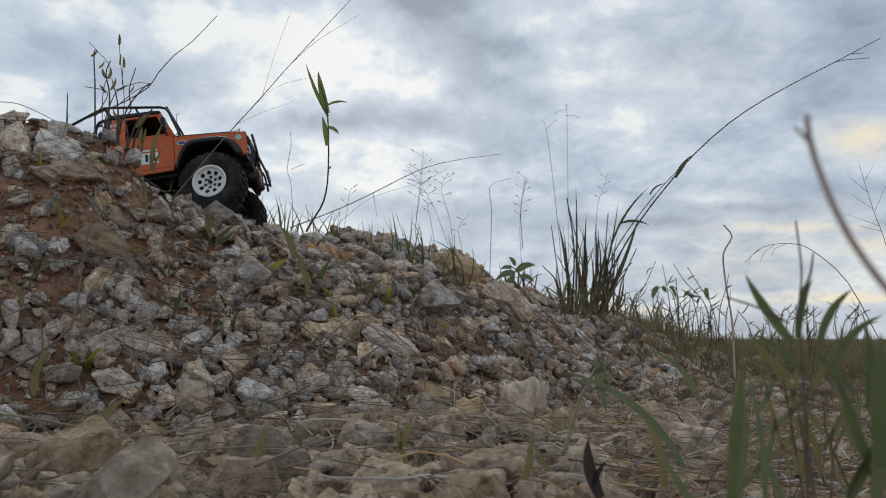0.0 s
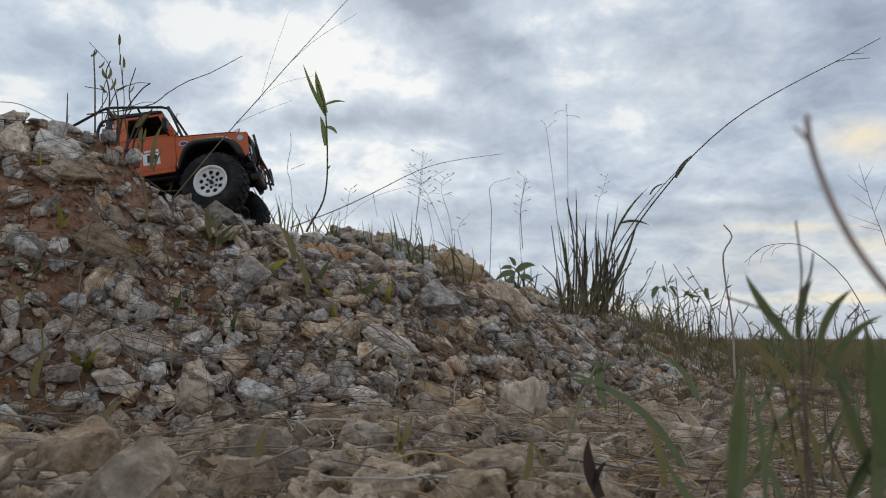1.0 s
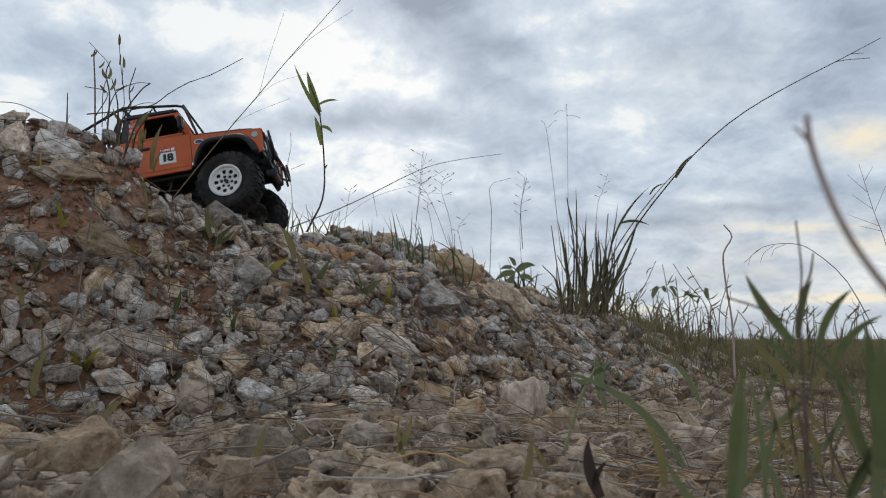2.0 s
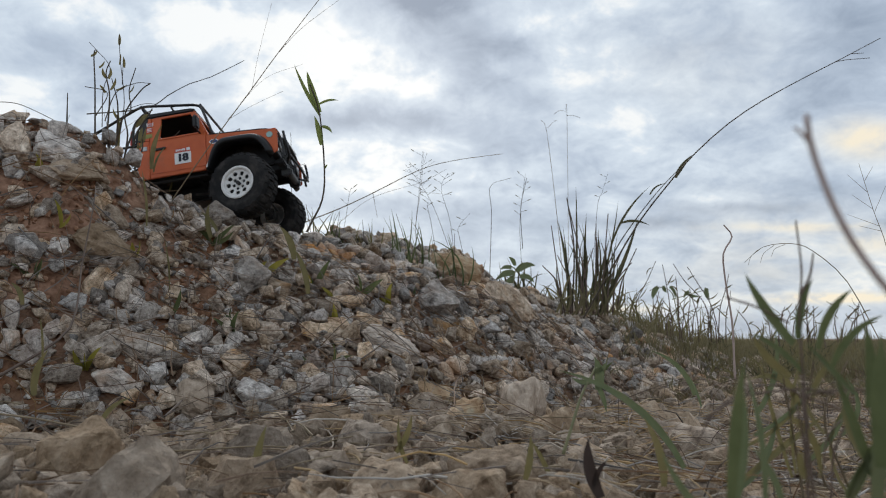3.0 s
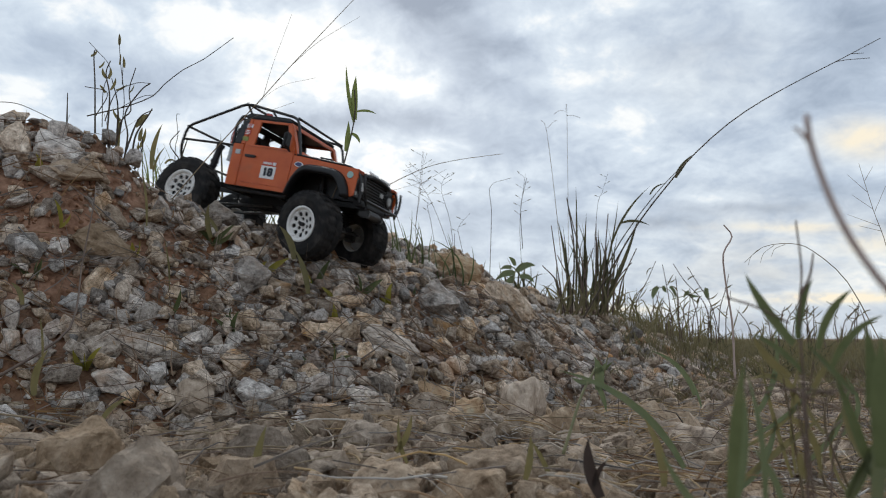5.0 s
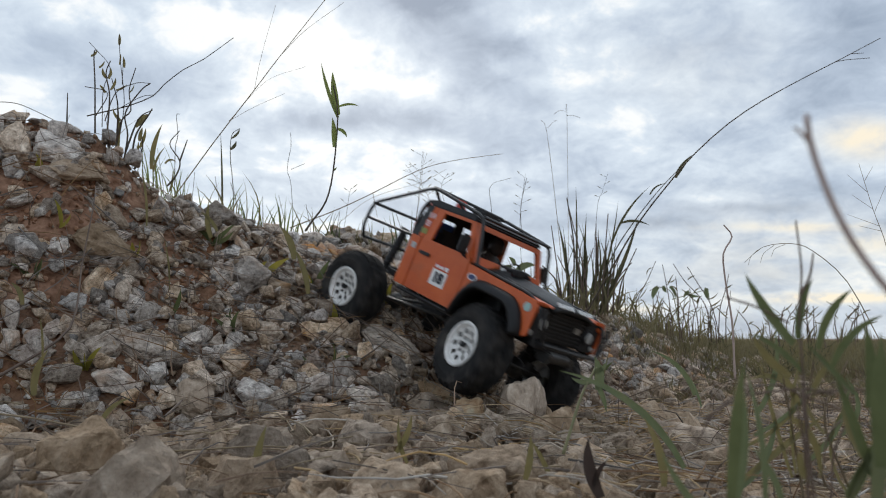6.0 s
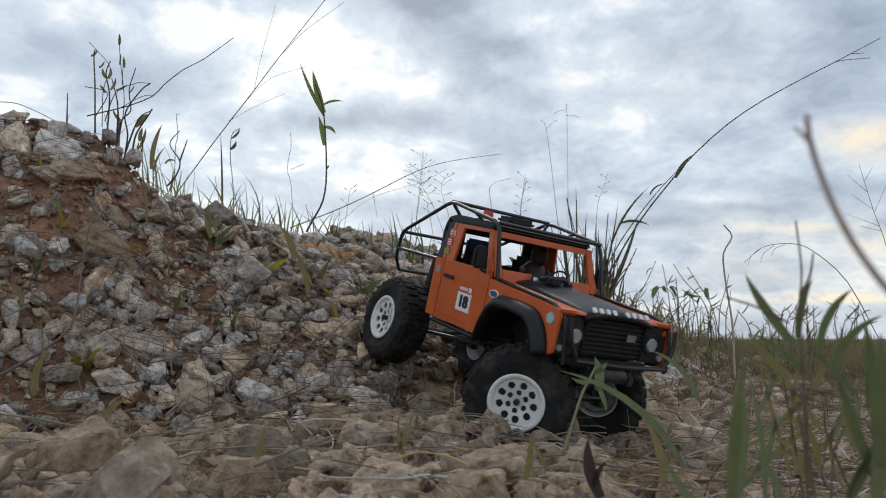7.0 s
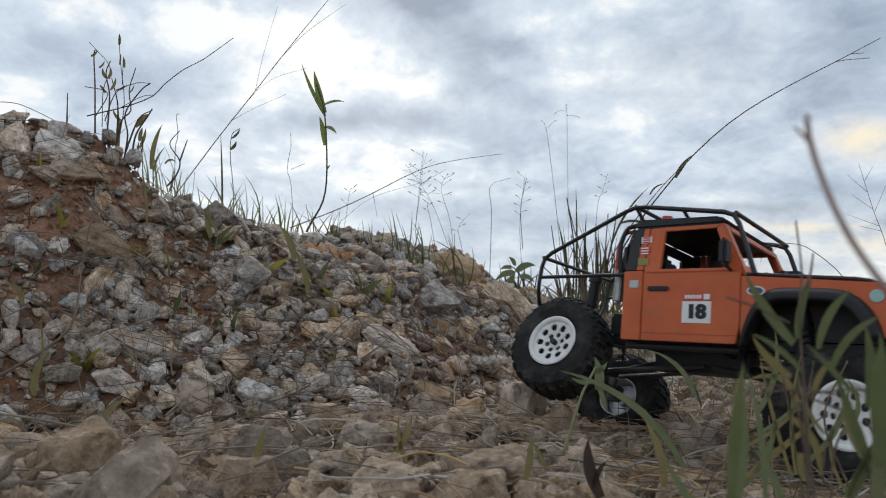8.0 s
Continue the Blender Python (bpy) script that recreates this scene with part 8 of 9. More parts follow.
plant("grass_tuft", "fresh green grass tuft on the crest of the bank", "grass",
      [([(-0.329, 1.430, 0.249), (-0.327, 1.430, 0.337), (-0.342, 1.430, 0.406)], 0.00083, 0.00049)],
      [((-0.314, 1.430, 0.249), (-0.327, 1.430, 0.326), (-0.326, 1.430, 0.404), 0.0030),
       ((-0.336, 1.430, 0.249), (-0.360, 1.430, 0.320), (-0.332, 1.430, 0.390), 0.0036),
       ((-0.338, 1.430, 0.249), (-0.350, 1.430, 0.311), (-0.346, 1.430, 0.374), 0.0029),
       ((-0.315, 1.430, 0.249), (-0.311, 1.430, 0.304), (-0.298, 1.430, 0.357), 0.0036),
       ((-0.318, 1.430, 0.249), (-0.323, 1.430, 0.320), (-0.312, 1.430, 0.391), 0.0051),
       ((-0.342, 1.430, 0.249), (-0.315, 1.430, 0.317), (-0.314, 1.430, 0.392), 0.0038),
       ((-0.348, 1.430, 0.249), (-0.341, 1.430, 0.309), (-0.329, 1.430, 0.369), 0.0042),
       ((-0.300, 1.430, 0.249), (-0.305, 1.430, 0.307), (-0.293, 1.430, 0.365), 0.0042),
       ((-0.356, 1.430, 0.249), (-0.374, 1.430, 0.323), (-0.344, 1.430, 0.392), 0.0030),
       ((-0.376, 1.430, 0.249), (-0.374, 1.430, 0.305), (-0.379, 1.430, 0.362), 0.0040),
       ((-0.339, 1.430, 0.249), (-0.331, 1.430, 0.312), (-0.324, 1.430, 0.377), 0.0040),
       ((-0.345, 1.430, 0.249), (-0.336, 1.430, 0.329), (-0.350, 1.430, 0.410), 0.0049)], M_dark_stem, M_bright_leaf, "tufts on the crest")
plant("grass_tuft", "fresh green grass tuft on the crest of the bank", "grass",
      [([(-0.277, 1.430, 0.238), (-0.274, 1.430, 0.326), (-0.285, 1.430, 0.388)], 0.00083, 0.00049)],
      [((-0.286, 1.430, 0.238), (-0.260, 1.430, 0.311), (-0.288, 1.430, 0.385), 0.0032),
       ((-0.281, 1.430, 0.238), (-0.288, 1.430, 0.321), (-0.323, 1.430, 0.399), 0.0040),
       ((-0.272, 1.430, 0.238), (-0.231, 1.430, 0.299), (-0.264, 1.430, 0.368), 0.0050),
       ((-0.266, 1.430, 0.238), (-0.250, 1.430, 0.315), (-0.307, 1.430, 0.373), 0.0027),
       ((-0.265, 1.430, 0.238), (-0.266, 1.430, 0.311), (-0.273, 1.430, 0.384), 0.0035),
       ((-0.266, 1.430, 0.238), (-0.317, 1.430, 0.298), (-0.326, 1.430, 0.377), 0.0029),
       ((-0.271, 1.430, 0.238), (-0.274, 1.430, 0.295), (-0.283, 1.430, 0.352), 0.0027),
       ((-0.273, 1.430, 0.238), (-0.265, 1.430, 0.311), (-0.227, 1.430, 0.374), 0.0046),
       ((-0.299, 1.430, 0.238), (-0.317, 1.430, 0.305), (-0.299, 1.430, 0.372), 0.0051),
       ((-0.272, 1.430, 0.238), (-0.300, 1.430, 0.305), (-0.288, 1.430, 0.377), 0.0027)], M_dark_stem, M_olive_leaf, "tufts on the crest")
plant("grass_tuft", "fresh green grass tuft on the crest of the bank", "grass",
      [([(-0.225, 1.430, 0.227), (-0.222, 1.430, 0.315), (-0.214, 1.430, 0.371)], 0.00083, 0.00049)],
      [((-0.219, 1.430, 0.227), (-0.203, 1.430, 0.282), (-0.223, 1.430, 0.338), 0.0031),
       ((-0.246, 1.430, 0.227), (-0.233, 1.430, 0.284), (-0.264, 1.430, 0.334), 0.0050),
       ((-0.222, 1.430, 0.227), (-0.235, 1.430, 0.303), (-0.212, 1.430, 0.377), 0.0043),
       ((-0.238, 1.430, 0.227), (-0.268, 1.430, 0.281), (-0.256, 1.430, 0.341), 0.0037),
       ((-0.205, 1.430, 0.227), (-0.229, 1.430, 0.293), (-0.207, 1.430, 0.360), 0.0027),
       ((-0.254, 1.430, 0.227), (-0.244, 1.430, 0.304), (-0.225, 1.430, 0.381), 0.0044),
       ((-0.220, 1.430, 0.227), (-0.216, 1.430, 0.293), (-0.213, 1.430, 0.360), 0.0035),
       ((-0.193, 1.430, 0.227), (-0.214, 1.430, 0.290), (-0.237, 1.430, 0.353), 0.0046),
       ((-0.239, 1.430, 0.227), (-0.221, 1.430, 0.292), (-0.270, 1.430, 0.340), 0.0028),
       ((-0.198, 1.430, 0.227), (-0.228, 1.430, 0.295), (-0.223, 1.430, 0.369), 0.0035)], M_dark_stem, M_leaf, "tufts on the crest")
plant("grass_tuft", "fresh green grass tuft on the crest of the bank", "grass",
      [([(-0.167, 1.430, 0.218), (-0.163, 1.430, 0.305), (-0.167, 1.430, 0.355)], 0.00083, 0.00049)],
      [((-0.163, 1.430, 0.218), (-0.150, 1.430, 0.276), (-0.160, 1.430, 0.336), 0.0032),
       ((-0.152, 1.430, 0.218), (-0.161, 1.430, 0.273), (-0.170, 1.430, 0.329), 0.0033),
       ((-0.180, 1.430, 0.218), (-0.211, 1.430, 0.270), (-0.198, 1.430, 0.329), 0.0044),
       ((-0.138, 1.430, 0.218), (-0.177, 1.430, 0.277), (-0.172, 1.430, 0.348), 0.0038),
       ((-0.146, 1.430, 0.218), (-0.131, 1.430, 0.279), (-0.122, 1.430, 0.342), 0.0042),
       ((-0.169, 1.430, 0.218), (-0.164, 1.430, 0.277), (-0.182, 1.430, 0.335), 0.0053),
       ((-0.166, 1.430, 0.218), (-0.142, 1.430, 0.276), (-0.168, 1.430, 0.335), 0.0046),
       ((-0.152, 1.430, 0.218), (-0.148, 1.430, 0.288), (-0.147, 1.430, 0.358), 0.0038),
       ((-0.150, 1.430, 0.218), (-0.146, 1.430, 0.282), (-0.155, 1.430, 0.348), 0.0045)], M_dark_stem, M_olive_leaf, "tufts on the crest")
plant("grass_tuft", "fresh green grass tuft on the crest of the bank", "grass",
      [([(-0.080, 1.430, 0.206), (-0.076, 1.430, 0.293), (-0.097, 1.430, 0.367)], 0.00083, 0.00049)],
      [((-0.094, 1.430, 0.206), (-0.071, 1.430, 0.289), (-0.064, 1.430, 0.377), 0.0037),
       ((-0.096, 1.430, 0.206), (-0.087, 1.430, 0.268), (-0.096, 1.430, 0.331), 0.0045),
       ((-0.096, 1.430, 0.206), (-0.114, 1.430, 0.277), (-0.058, 1.430, 0.326), 0.0037),
       ((-0.059, 1.430, 0.206), (-0.053, 1.430, 0.264), (-0.065, 1.430, 0.321), 0.0027),
       ((-0.091, 1.430, 0.206), (-0.093, 1.430, 0.291), (-0.107, 1.430, 0.377), 0.0050),
       ((-0.085, 1.430, 0.206), (-0.041, 1.430, 0.278), (-0.070, 1.430, 0.360), 0.0032),
       ((-0.049, 1.430, 0.206), (-0.042, 1.430, 0.273), (-0.062, 1.430, 0.339), 0.0045),
       ((-0.100, 1.430, 0.206), (-0.094, 1.430, 0.284), (-0.123, 1.430, 0.359), 0.0032),
       ((-0.110, 1.430, 0.206), (-0.103, 1.430, 0.285), (-0.112, 1.430, 0.365), 0.0032),
       ((-0.084, 1.430, 0.206), (-0.066, 1.430, 0.265), (-0.085, 1.430, 0.325), 0.0044),
       ((-0.080, 1.430, 0.206), (-0.062, 1.430, 0.276), (-0.049, 1.430, 0.348), 0.0045),
       ((-0.060, 1.430, 0.206), (-0.042, 1.430, 0.277), (-0.052, 1.430, 0.351), 0.0042),
       ((-0.076, 1.430, 0.206), (-0.070, 1.430, 0.277), (-0.087, 1.430, 0.348), 0.0052)], M_dark_stem, M_leaf, "tufts on the crest")
plant("grass_tuft", "fresh green grass tuft on the crest of the bank", "grass",
      [([(0.018, 1.430, 0.190), (0.023, 1.430, 0.277), (0.024, 1.430, 0.326)], 0.00083, 0.00049)],
      [((-0.023, 1.430, 0.190), (-0.040, 1.430, 0.244), (-0.035, 1.430, 0.300), 0.0030),
       ((0.021, 1.430, 0.190), (-0.000, 1.430, 0.248), (0.029, 1.430, 0.303), 0.0027),
       ((0.026, 1.430, 0.190), (0.024, 1.430, 0.257), (0.008, 1.430, 0.322), 0.0043),
       ((-0.003, 1.430, 0.190), (-0.013, 1.430, 0.256), (-0.025, 1.430, 0.322), 0.0025),
       ((0.011, 1.430, 0.190), (0.013, 1.430, 0.246), (-0.020, 1.430, 0.293), 0.0040),
       ((0.004, 1.430, 0.190), (0.022, 1.430, 0.257), (0.010, 1.430, 0.327), 0.0038),
       ((0.005, 1.430, 0.190), (-0.027, 1.430, 0.254), (-0.022, 1.430, 0.327), 0.0035),
       ((0.033, 1.430, 0.190), (0.035, 1.430, 0.268), (-0.028, 1.430, 0.315), 0.0042),
       ((0.033, 1.430, 0.190), (0.060, 1.430, 0.242), (0.059, 1.430, 0.301), 0.0038)], M_dark_stem, M_leaf, "tufts on the crest")


def panicle(label, path, count, spread):
    """A thin grass stalk whose upper half carries short side threads, each with a spikelet at its end."""
    rng = random.Random(len(label) + count)
    pts = [Vector(p) for p in path]
    pts[0].z = min(pts[0].z, height(pts[0].x, pts[0].y) - 0.004)
    line = curve_through(pts, 24)
    stems, heads = [(path_to(pts), 0.00062, 0.00028)], []
    for k in range(count):
        a = line[int(len(line) * (0.50 + 0.48 * k / count))]
        side = 1 if k % 2 else -1
        reach = spread * rng.uniform(0.5, 1.1)
        b = a + Vector((side * reach, rng.uniform(-0.3, 0.3) * reach, reach * rng.uniform(0.3, 1.0)))
        stems.append(([a.to_tuple(), a.lerp(b, 0.6).to_tuple(), b.to_tuple()], 0.00030, 0.00022))
        c = b + (b - a).normalized() * rng.uniform(0.006, 0.011)
        heads.append((b.to_tuple(), b.lerp(c, 0.5).to_tuple(), c.to_tuple(), 0.0019))
    plant("grass_stalk", label, "grass stalk", stems, heads, M_dark_stem, M_grass_mix, "seeding grass on the crest")


def path_to(pts):
    return [p.to_tuple() for p in pts]


panicle("fine upright grass head with short spikelets", [(-0.056, 1.500, 0.304), (-0.059, 1.500, 0.353), (-0.053, 1.500, 0.416), (-0.050, 1.500, 0.456), (-0.044, 1.500, 0.520)], 9, 0.019)
panicle("thin leaning grass head with spikelets", [(0.034, 1.500, 0.289), (-0.011, 1.500, 0.372), (-0.042, 1.500, 0.435), (-0.082, 1.500, 0.489)], 8, 0.016)
panicle("fine branching grass head above the crest", [(0.027, 1.500, 0.296), (0.016, 1.500, 0.360), (-0.004, 1.500, 0.435), (0.011, 1.500, 0.471)], 8, 0.017)
panicle("thin weed stalk with small dark spikelets", [(0.187, 1.620, 0.280), (0.180, 1.620, 0.359), (0.185, 1.620, 0.427), (0.195, 1.620, 0.497)], 9, 0.012)
panicle("thin forked grass stalk on the crest", [(0.056, 1.500, 0.285), (0.037, 1.500, 0.322), (0.034, 1.500, 0.351), (0.059, 1.500, 0.381)], 3, 0.011)
panicle("thin pale grass stalk beside the reeds", [(0.338, 1.620, 0.319), (0.361, 1.620, 0.400), (0.376, 1.620, 0.454), (0.391, 1.620, 0.500)], 5, 0.010)
panicle("low thin stalk with a knotted head", [(-0.010, 1.500, 0.306), (-0.026, 1.500, 0.360), (-0.034, 1.500, 0.397), (-0.030, 1.500, 0.406)], 3, 0.006)
panicle("low thin stalk with forked tip", [(-0.221, 1.500, 0.316), (-0.211, 1.500, 0.372), (-0.205, 1.500, 0.422), (-0.200, 1.500, 0.438)], 4, 0.011)
plant("grass_clump", "dull green grass blades standing close to the lens", "grass",
      [], [((0.149, 0.250, 0.062), (0.143, 0.250, 0.081), (0.138, 0.250, 0.098), 0.0046),
           ((0.139, 0.250, 0.054), (0.147, 0.250, 0.068), (0.157, 0.250, 0.084), 0.0056),
           ((0.149, 0.250, 0.086), (0.151, 0.250, 0.101), (0.150, 0.250, 0.115), 0.0040),
           ((0.150, 0.260, 0.090), (0.141, 0.260, 0.100), (0.134, 0.260, 0.108), 0.0034),
           ((0.095, 0.240, 0.056), (0.098, 0.240, 0.082), (0.102, 0.240, 0.102), 0.0052),
           ((0.134, 0.220, 0.071), (0.135, 0.220, 0.093), (0.137, 0.220, 0.110), 0.0066)], M_stem, M_leaf, "foreground grass")


def grass_cover():
    """Low grass: tufts along the crest, and a thin sward over the plain on the bank's far side."""
    rng = random.Random(31)

    def tuft(x, y, count, tall, spread, mat, label, width=0.004):
        bm = bmesh.new()
        z = height(x, y)
        for _ in range(count):
            dx, dy = rng.gauss(0, spread), rng.gauss(0, spread * 0.5)
            h = tall * rng.uniform(0.35, 1.0)
            lean = Vector((rng.gauss(0, 0.34), rng.gauss(0, 0.2), 1)).normalized() * h
            foot = Vector((dx, dy, -0.012))
            tip = foot + lean + Vector((lean.x * 0.5, 0, -abs(lean.x) * 0.35))
            mid = foot + lean * 0.55 + Vector((0, 0, h * 0.05))
            blade(bm, foot, mid, tip, width * rng.uniform(0.5, 1.3), turn=rng.uniform(-1, 1), segs=5)
        me = bpy.data.meshes.new("grass_tuft")
        bm.to_mesh(me)
        bm.free()
        me.materials.append(mat)
        ob = new("grass_tuft", me)
        ob.location = (x, y, z)
        tagged(ob, label, "grass", "tufts along the crest", "stuff")

    for x, y, n, tall in ((0.12, 1.62, 10, 0.10), (0.16, 1.66, 14, 0.10), (0.22, 1.70, 10, 0.11), (0.30, 1.74, 14, 0.11), (0.36, 1.80, 18, 0.14), (0.42, 1.90, 16, 0.13),
                          (0.48, 1.92, 18, 0.16), (0.55, 2.0, 22, 0.15), (0.62, 2.05, 18, 0.14), (0.68, 2.1, 20, 0.18), (0.75, 2.1, 18, 0.12), (0.84, 2.2, 20, 0.10), (0.70, 1.7, 14, 0.10), (0.80, 1.75, 16, 0.11), (0.92, 1.9, 18, 0.12), (1.0, 2.0, 16, 0.12), (1.08, 2.3, 18, 0.14), (1.2, 2.4, 20, 0.13), (1.3, 2.5, 18, 0.14), (1.45, 2.6, 20, 0.13)):
        tuft(x, y, n, tall, 0.03, rng.choice((M_dark_leaf, M_olive_leaf, M_grass_mix)), "dark dry grass tuft beside the bank", 0.0045)

    bm_pieces = []
    for batch in range(12):
        bm = bmesh.new()
        for _ in range(60):
            h = rng.uniform(0.4, 1.0)
            lean = Vector((rng.gauss(0, 0.45), rng.gauss(0, 0.35), 1)).normalized() * h
            foot = Vector((rng.gauss(0, 0.7), rng.gauss(0, 0.7), -0.15))
            tip = foot + lean + Vector((lean.x * 0.6, 0, -abs(lean.x) * 0.4))
            blade(bm, foot, foot + lean * 0.55, tip, 0.055 * rng.uniform(0.5, 1.4), turn=rng.uniform(-1.5, 1.5), segs=3)
        bmesh.ops.triangulate(bm, faces=bm.faces)
        me = bpy.data.meshes.new("sward")
        bm.to_mesh(me)
        bm.free()
        bm_pieces.append(arrays(me))
    thin_pieces = []
    for batch in range(8):
        bm = bmesh.new()
        for _ in range(16):
            h = rng.uniform(0.35, 1.1)
            lean = Vector((rng.gauss(0, 0.3), rng.gauss(0, 0.3), 1)).normalized() * h
            foot = Vector((rng.gauss(0, 0.4), rng.gauss(0, 0.4), -0.1))
            tip = foot + lean + Vector((lean.x * 0.6, 0, -abs(lean.x) * 0.3))
            blade(bm, foot, foot + lean * 0.55, tip, 0.03 * rng.uniform(0.5, 1.4), turn=rng.uniform(-1.5, 1.5), segs=4)
        bmesh.ops.triangulate(bm, faces=bm.faces)
        me = bpy.data.meshes.new("sward")
        bm.to_mesh(me)
        bm.free()
        thin_pieces.append(arrays(me))
    near, far = [], []
    made = 0
    while made < 1150:
        y = 0.55 + 3.4 * rng.random() ** 1.4
        x = rng.uniform(0.12, 2.6)
        if not in_view(x, y, 0.2):
            continue
        fy, ey, by = foot_at(x)
        cover = min(1.0, max(0.0, (x - 0.16 - 0.12 * max(0, 1.3 - y)) * 2.0))
        if rng.random() > cover:
            continue
        s = rng.uniform(0.022, 0.055) * (1.0 if y > 1.2 else 0.75)
        m = Matrix.Translation((x, y, height(x, y))) @ Matrix.Rotation(rng.uniform(0, 6.28), 4, "Z") @ Matrix.Diagonal((s, s, s, 1))
        near.append((*rng.choice(bm_pieces), m))
        made += 1
    for _ in range(900):
        y = 3.5 + 30 * rng.random() ** 2.2
        x = rng.uniform(-0.1, 0.72) * y
        s = rng.uniform(0.05, 0.10) * (1 + (y - 3.5) * 0.05)
        m = Matrix.Translation((x, y, height(x, y))) @ Matrix.Rotation(rng.uniform(0, 6.28), 4, "Z") @ Matrix.Diagonal((s * 1.6, s * 1.6, s * 0.75, 1))
        far.append((*rng.choice(bm_pieces), m))
    for _ in range(1150):
        y = rng.uniform(1.7, 6.0)
        x = rng.uniform(0.27, 0.70) * y
        s = rng.uniform(0.05, 0.135)
        m = Matrix.Translation((x, y, height(x, y))) @ Matrix.Rotation(rng.uniform(0, 6.28), 4, "Z") @ Matrix.Diagonal((s * 0.9, s * 0.9, s, 1))
        far.append((*rng.choice(thin_pieces), m))
    for _ in range(300):
        y = rng.uniform(3.0, 8.0)
        x = rng.uniform(0.22, 0.68) * y
        s = rng.uniform(0.10, 0.19) * rng.uniform(0.8, 1.15)
        m = Matrix.Translation((x, y, height(x, y))) @ Matrix.Rotation(rng.uniform(0, 6.28), 4, "Z") @ Matrix.Diagonal((s * 1.2, s * 1.2, s, 1))
        far.append((*rng.choice(thin_pieces), m))
    for _ in range(620):
        r, a = 1.6 + 10 * rng.random() ** 1.6, rng.uniform(0, 6.28)
        x, y = r * math.cos(a), 0.6 + r * math.sin(a)
        if in_view(x, y, 0.3):
            continue
        s = rng.uniform(0.04, 0.10)
        m = Matrix.Translation((x, y, height(x, y))) @ Matrix.Rotation(rng.uniform(0, 6.28), 4, "Z") @ Matrix.Diagonal((s * 1.5, s * 1.5, s, 1))
        far.append((*rng.choice(bm_pieces), m))
    for nm, pieces in (("low_grass", near), ("far_grass", far)):
        tagged(new(nm, joined(nm, pieces, M_grass_mix)), "low brown and green grass over stony ground", "grass", kind="stuff")


def standing_straw():
    """Thin dry stems standing in the low grass."""
    rng = random.Random(61)
    bm = bmesh.new()
    made = 0
    while made < 420:
        y = rng.uniform(0.42, 1.7)
        x = rng.uniform(0.16, 1.1)
        if not in_view(x, y, 0.0) or rng.random() > min(1.0, (x / y - 0.18) * 3.0):
            continue
        h = rng.uniform(0.02, 0.085)
        a = rng.uniform(0, 6.28)
        lean = Vector((math.cos(a), math.sin(a), 0)) * h * rng.uniform(0.1, 1.3)
        p = Vector((x, y, height(x, y) - 0.004))
        pts = [p + lean * t * t + Vector((0, 0, h * (t - 0.35 * t * t * lean.length / h))) for t in (0, 0.25, 0.5, 0.75, 1.0)]
        tube(bm, pts, rng.uniform(0.0004, 0.0009), 4, r_end=0.0003, caps=False)
        made += 1
    while made < 640:
        x, y = rng.uniform(-0.75, 0.35), rng.uniform(0.7, 1.35)
        fy, ey, by = foot_at(x)
        if y < fy - 0.1 or y > ey:
            continue
        h = rng.uniform(0.025, 0.10)
        a = rng.uniform(0, 6.28)
        lean = Vector((math.cos(a), math.sin(a) * 0.5, 0)) * h * rng.uniform(0.1, 0.9)
        p = Vector((x, y, height(x, y) - 0.004))
        pts = [p + lean * t * t + Vector((0, 0, h * (t - 0.3 * t * t * lean.length / h))) for t in (0, 0.25, 0.5, 0.75, 1.0)]
        tube(bm, pts, rng.uniform(0.0003, 0.0007), 4, r_end=0.0002, caps=False)
        made += 1
    me = bpy.data.meshes.new("standing_straw")
    bm.to_mesh(me)
    bm.free()
    me.materials.append(M_litter)
    tagged(new("standing_straw", me), "thin dry brown stems standing in low grass", "straw", kind="stuff")


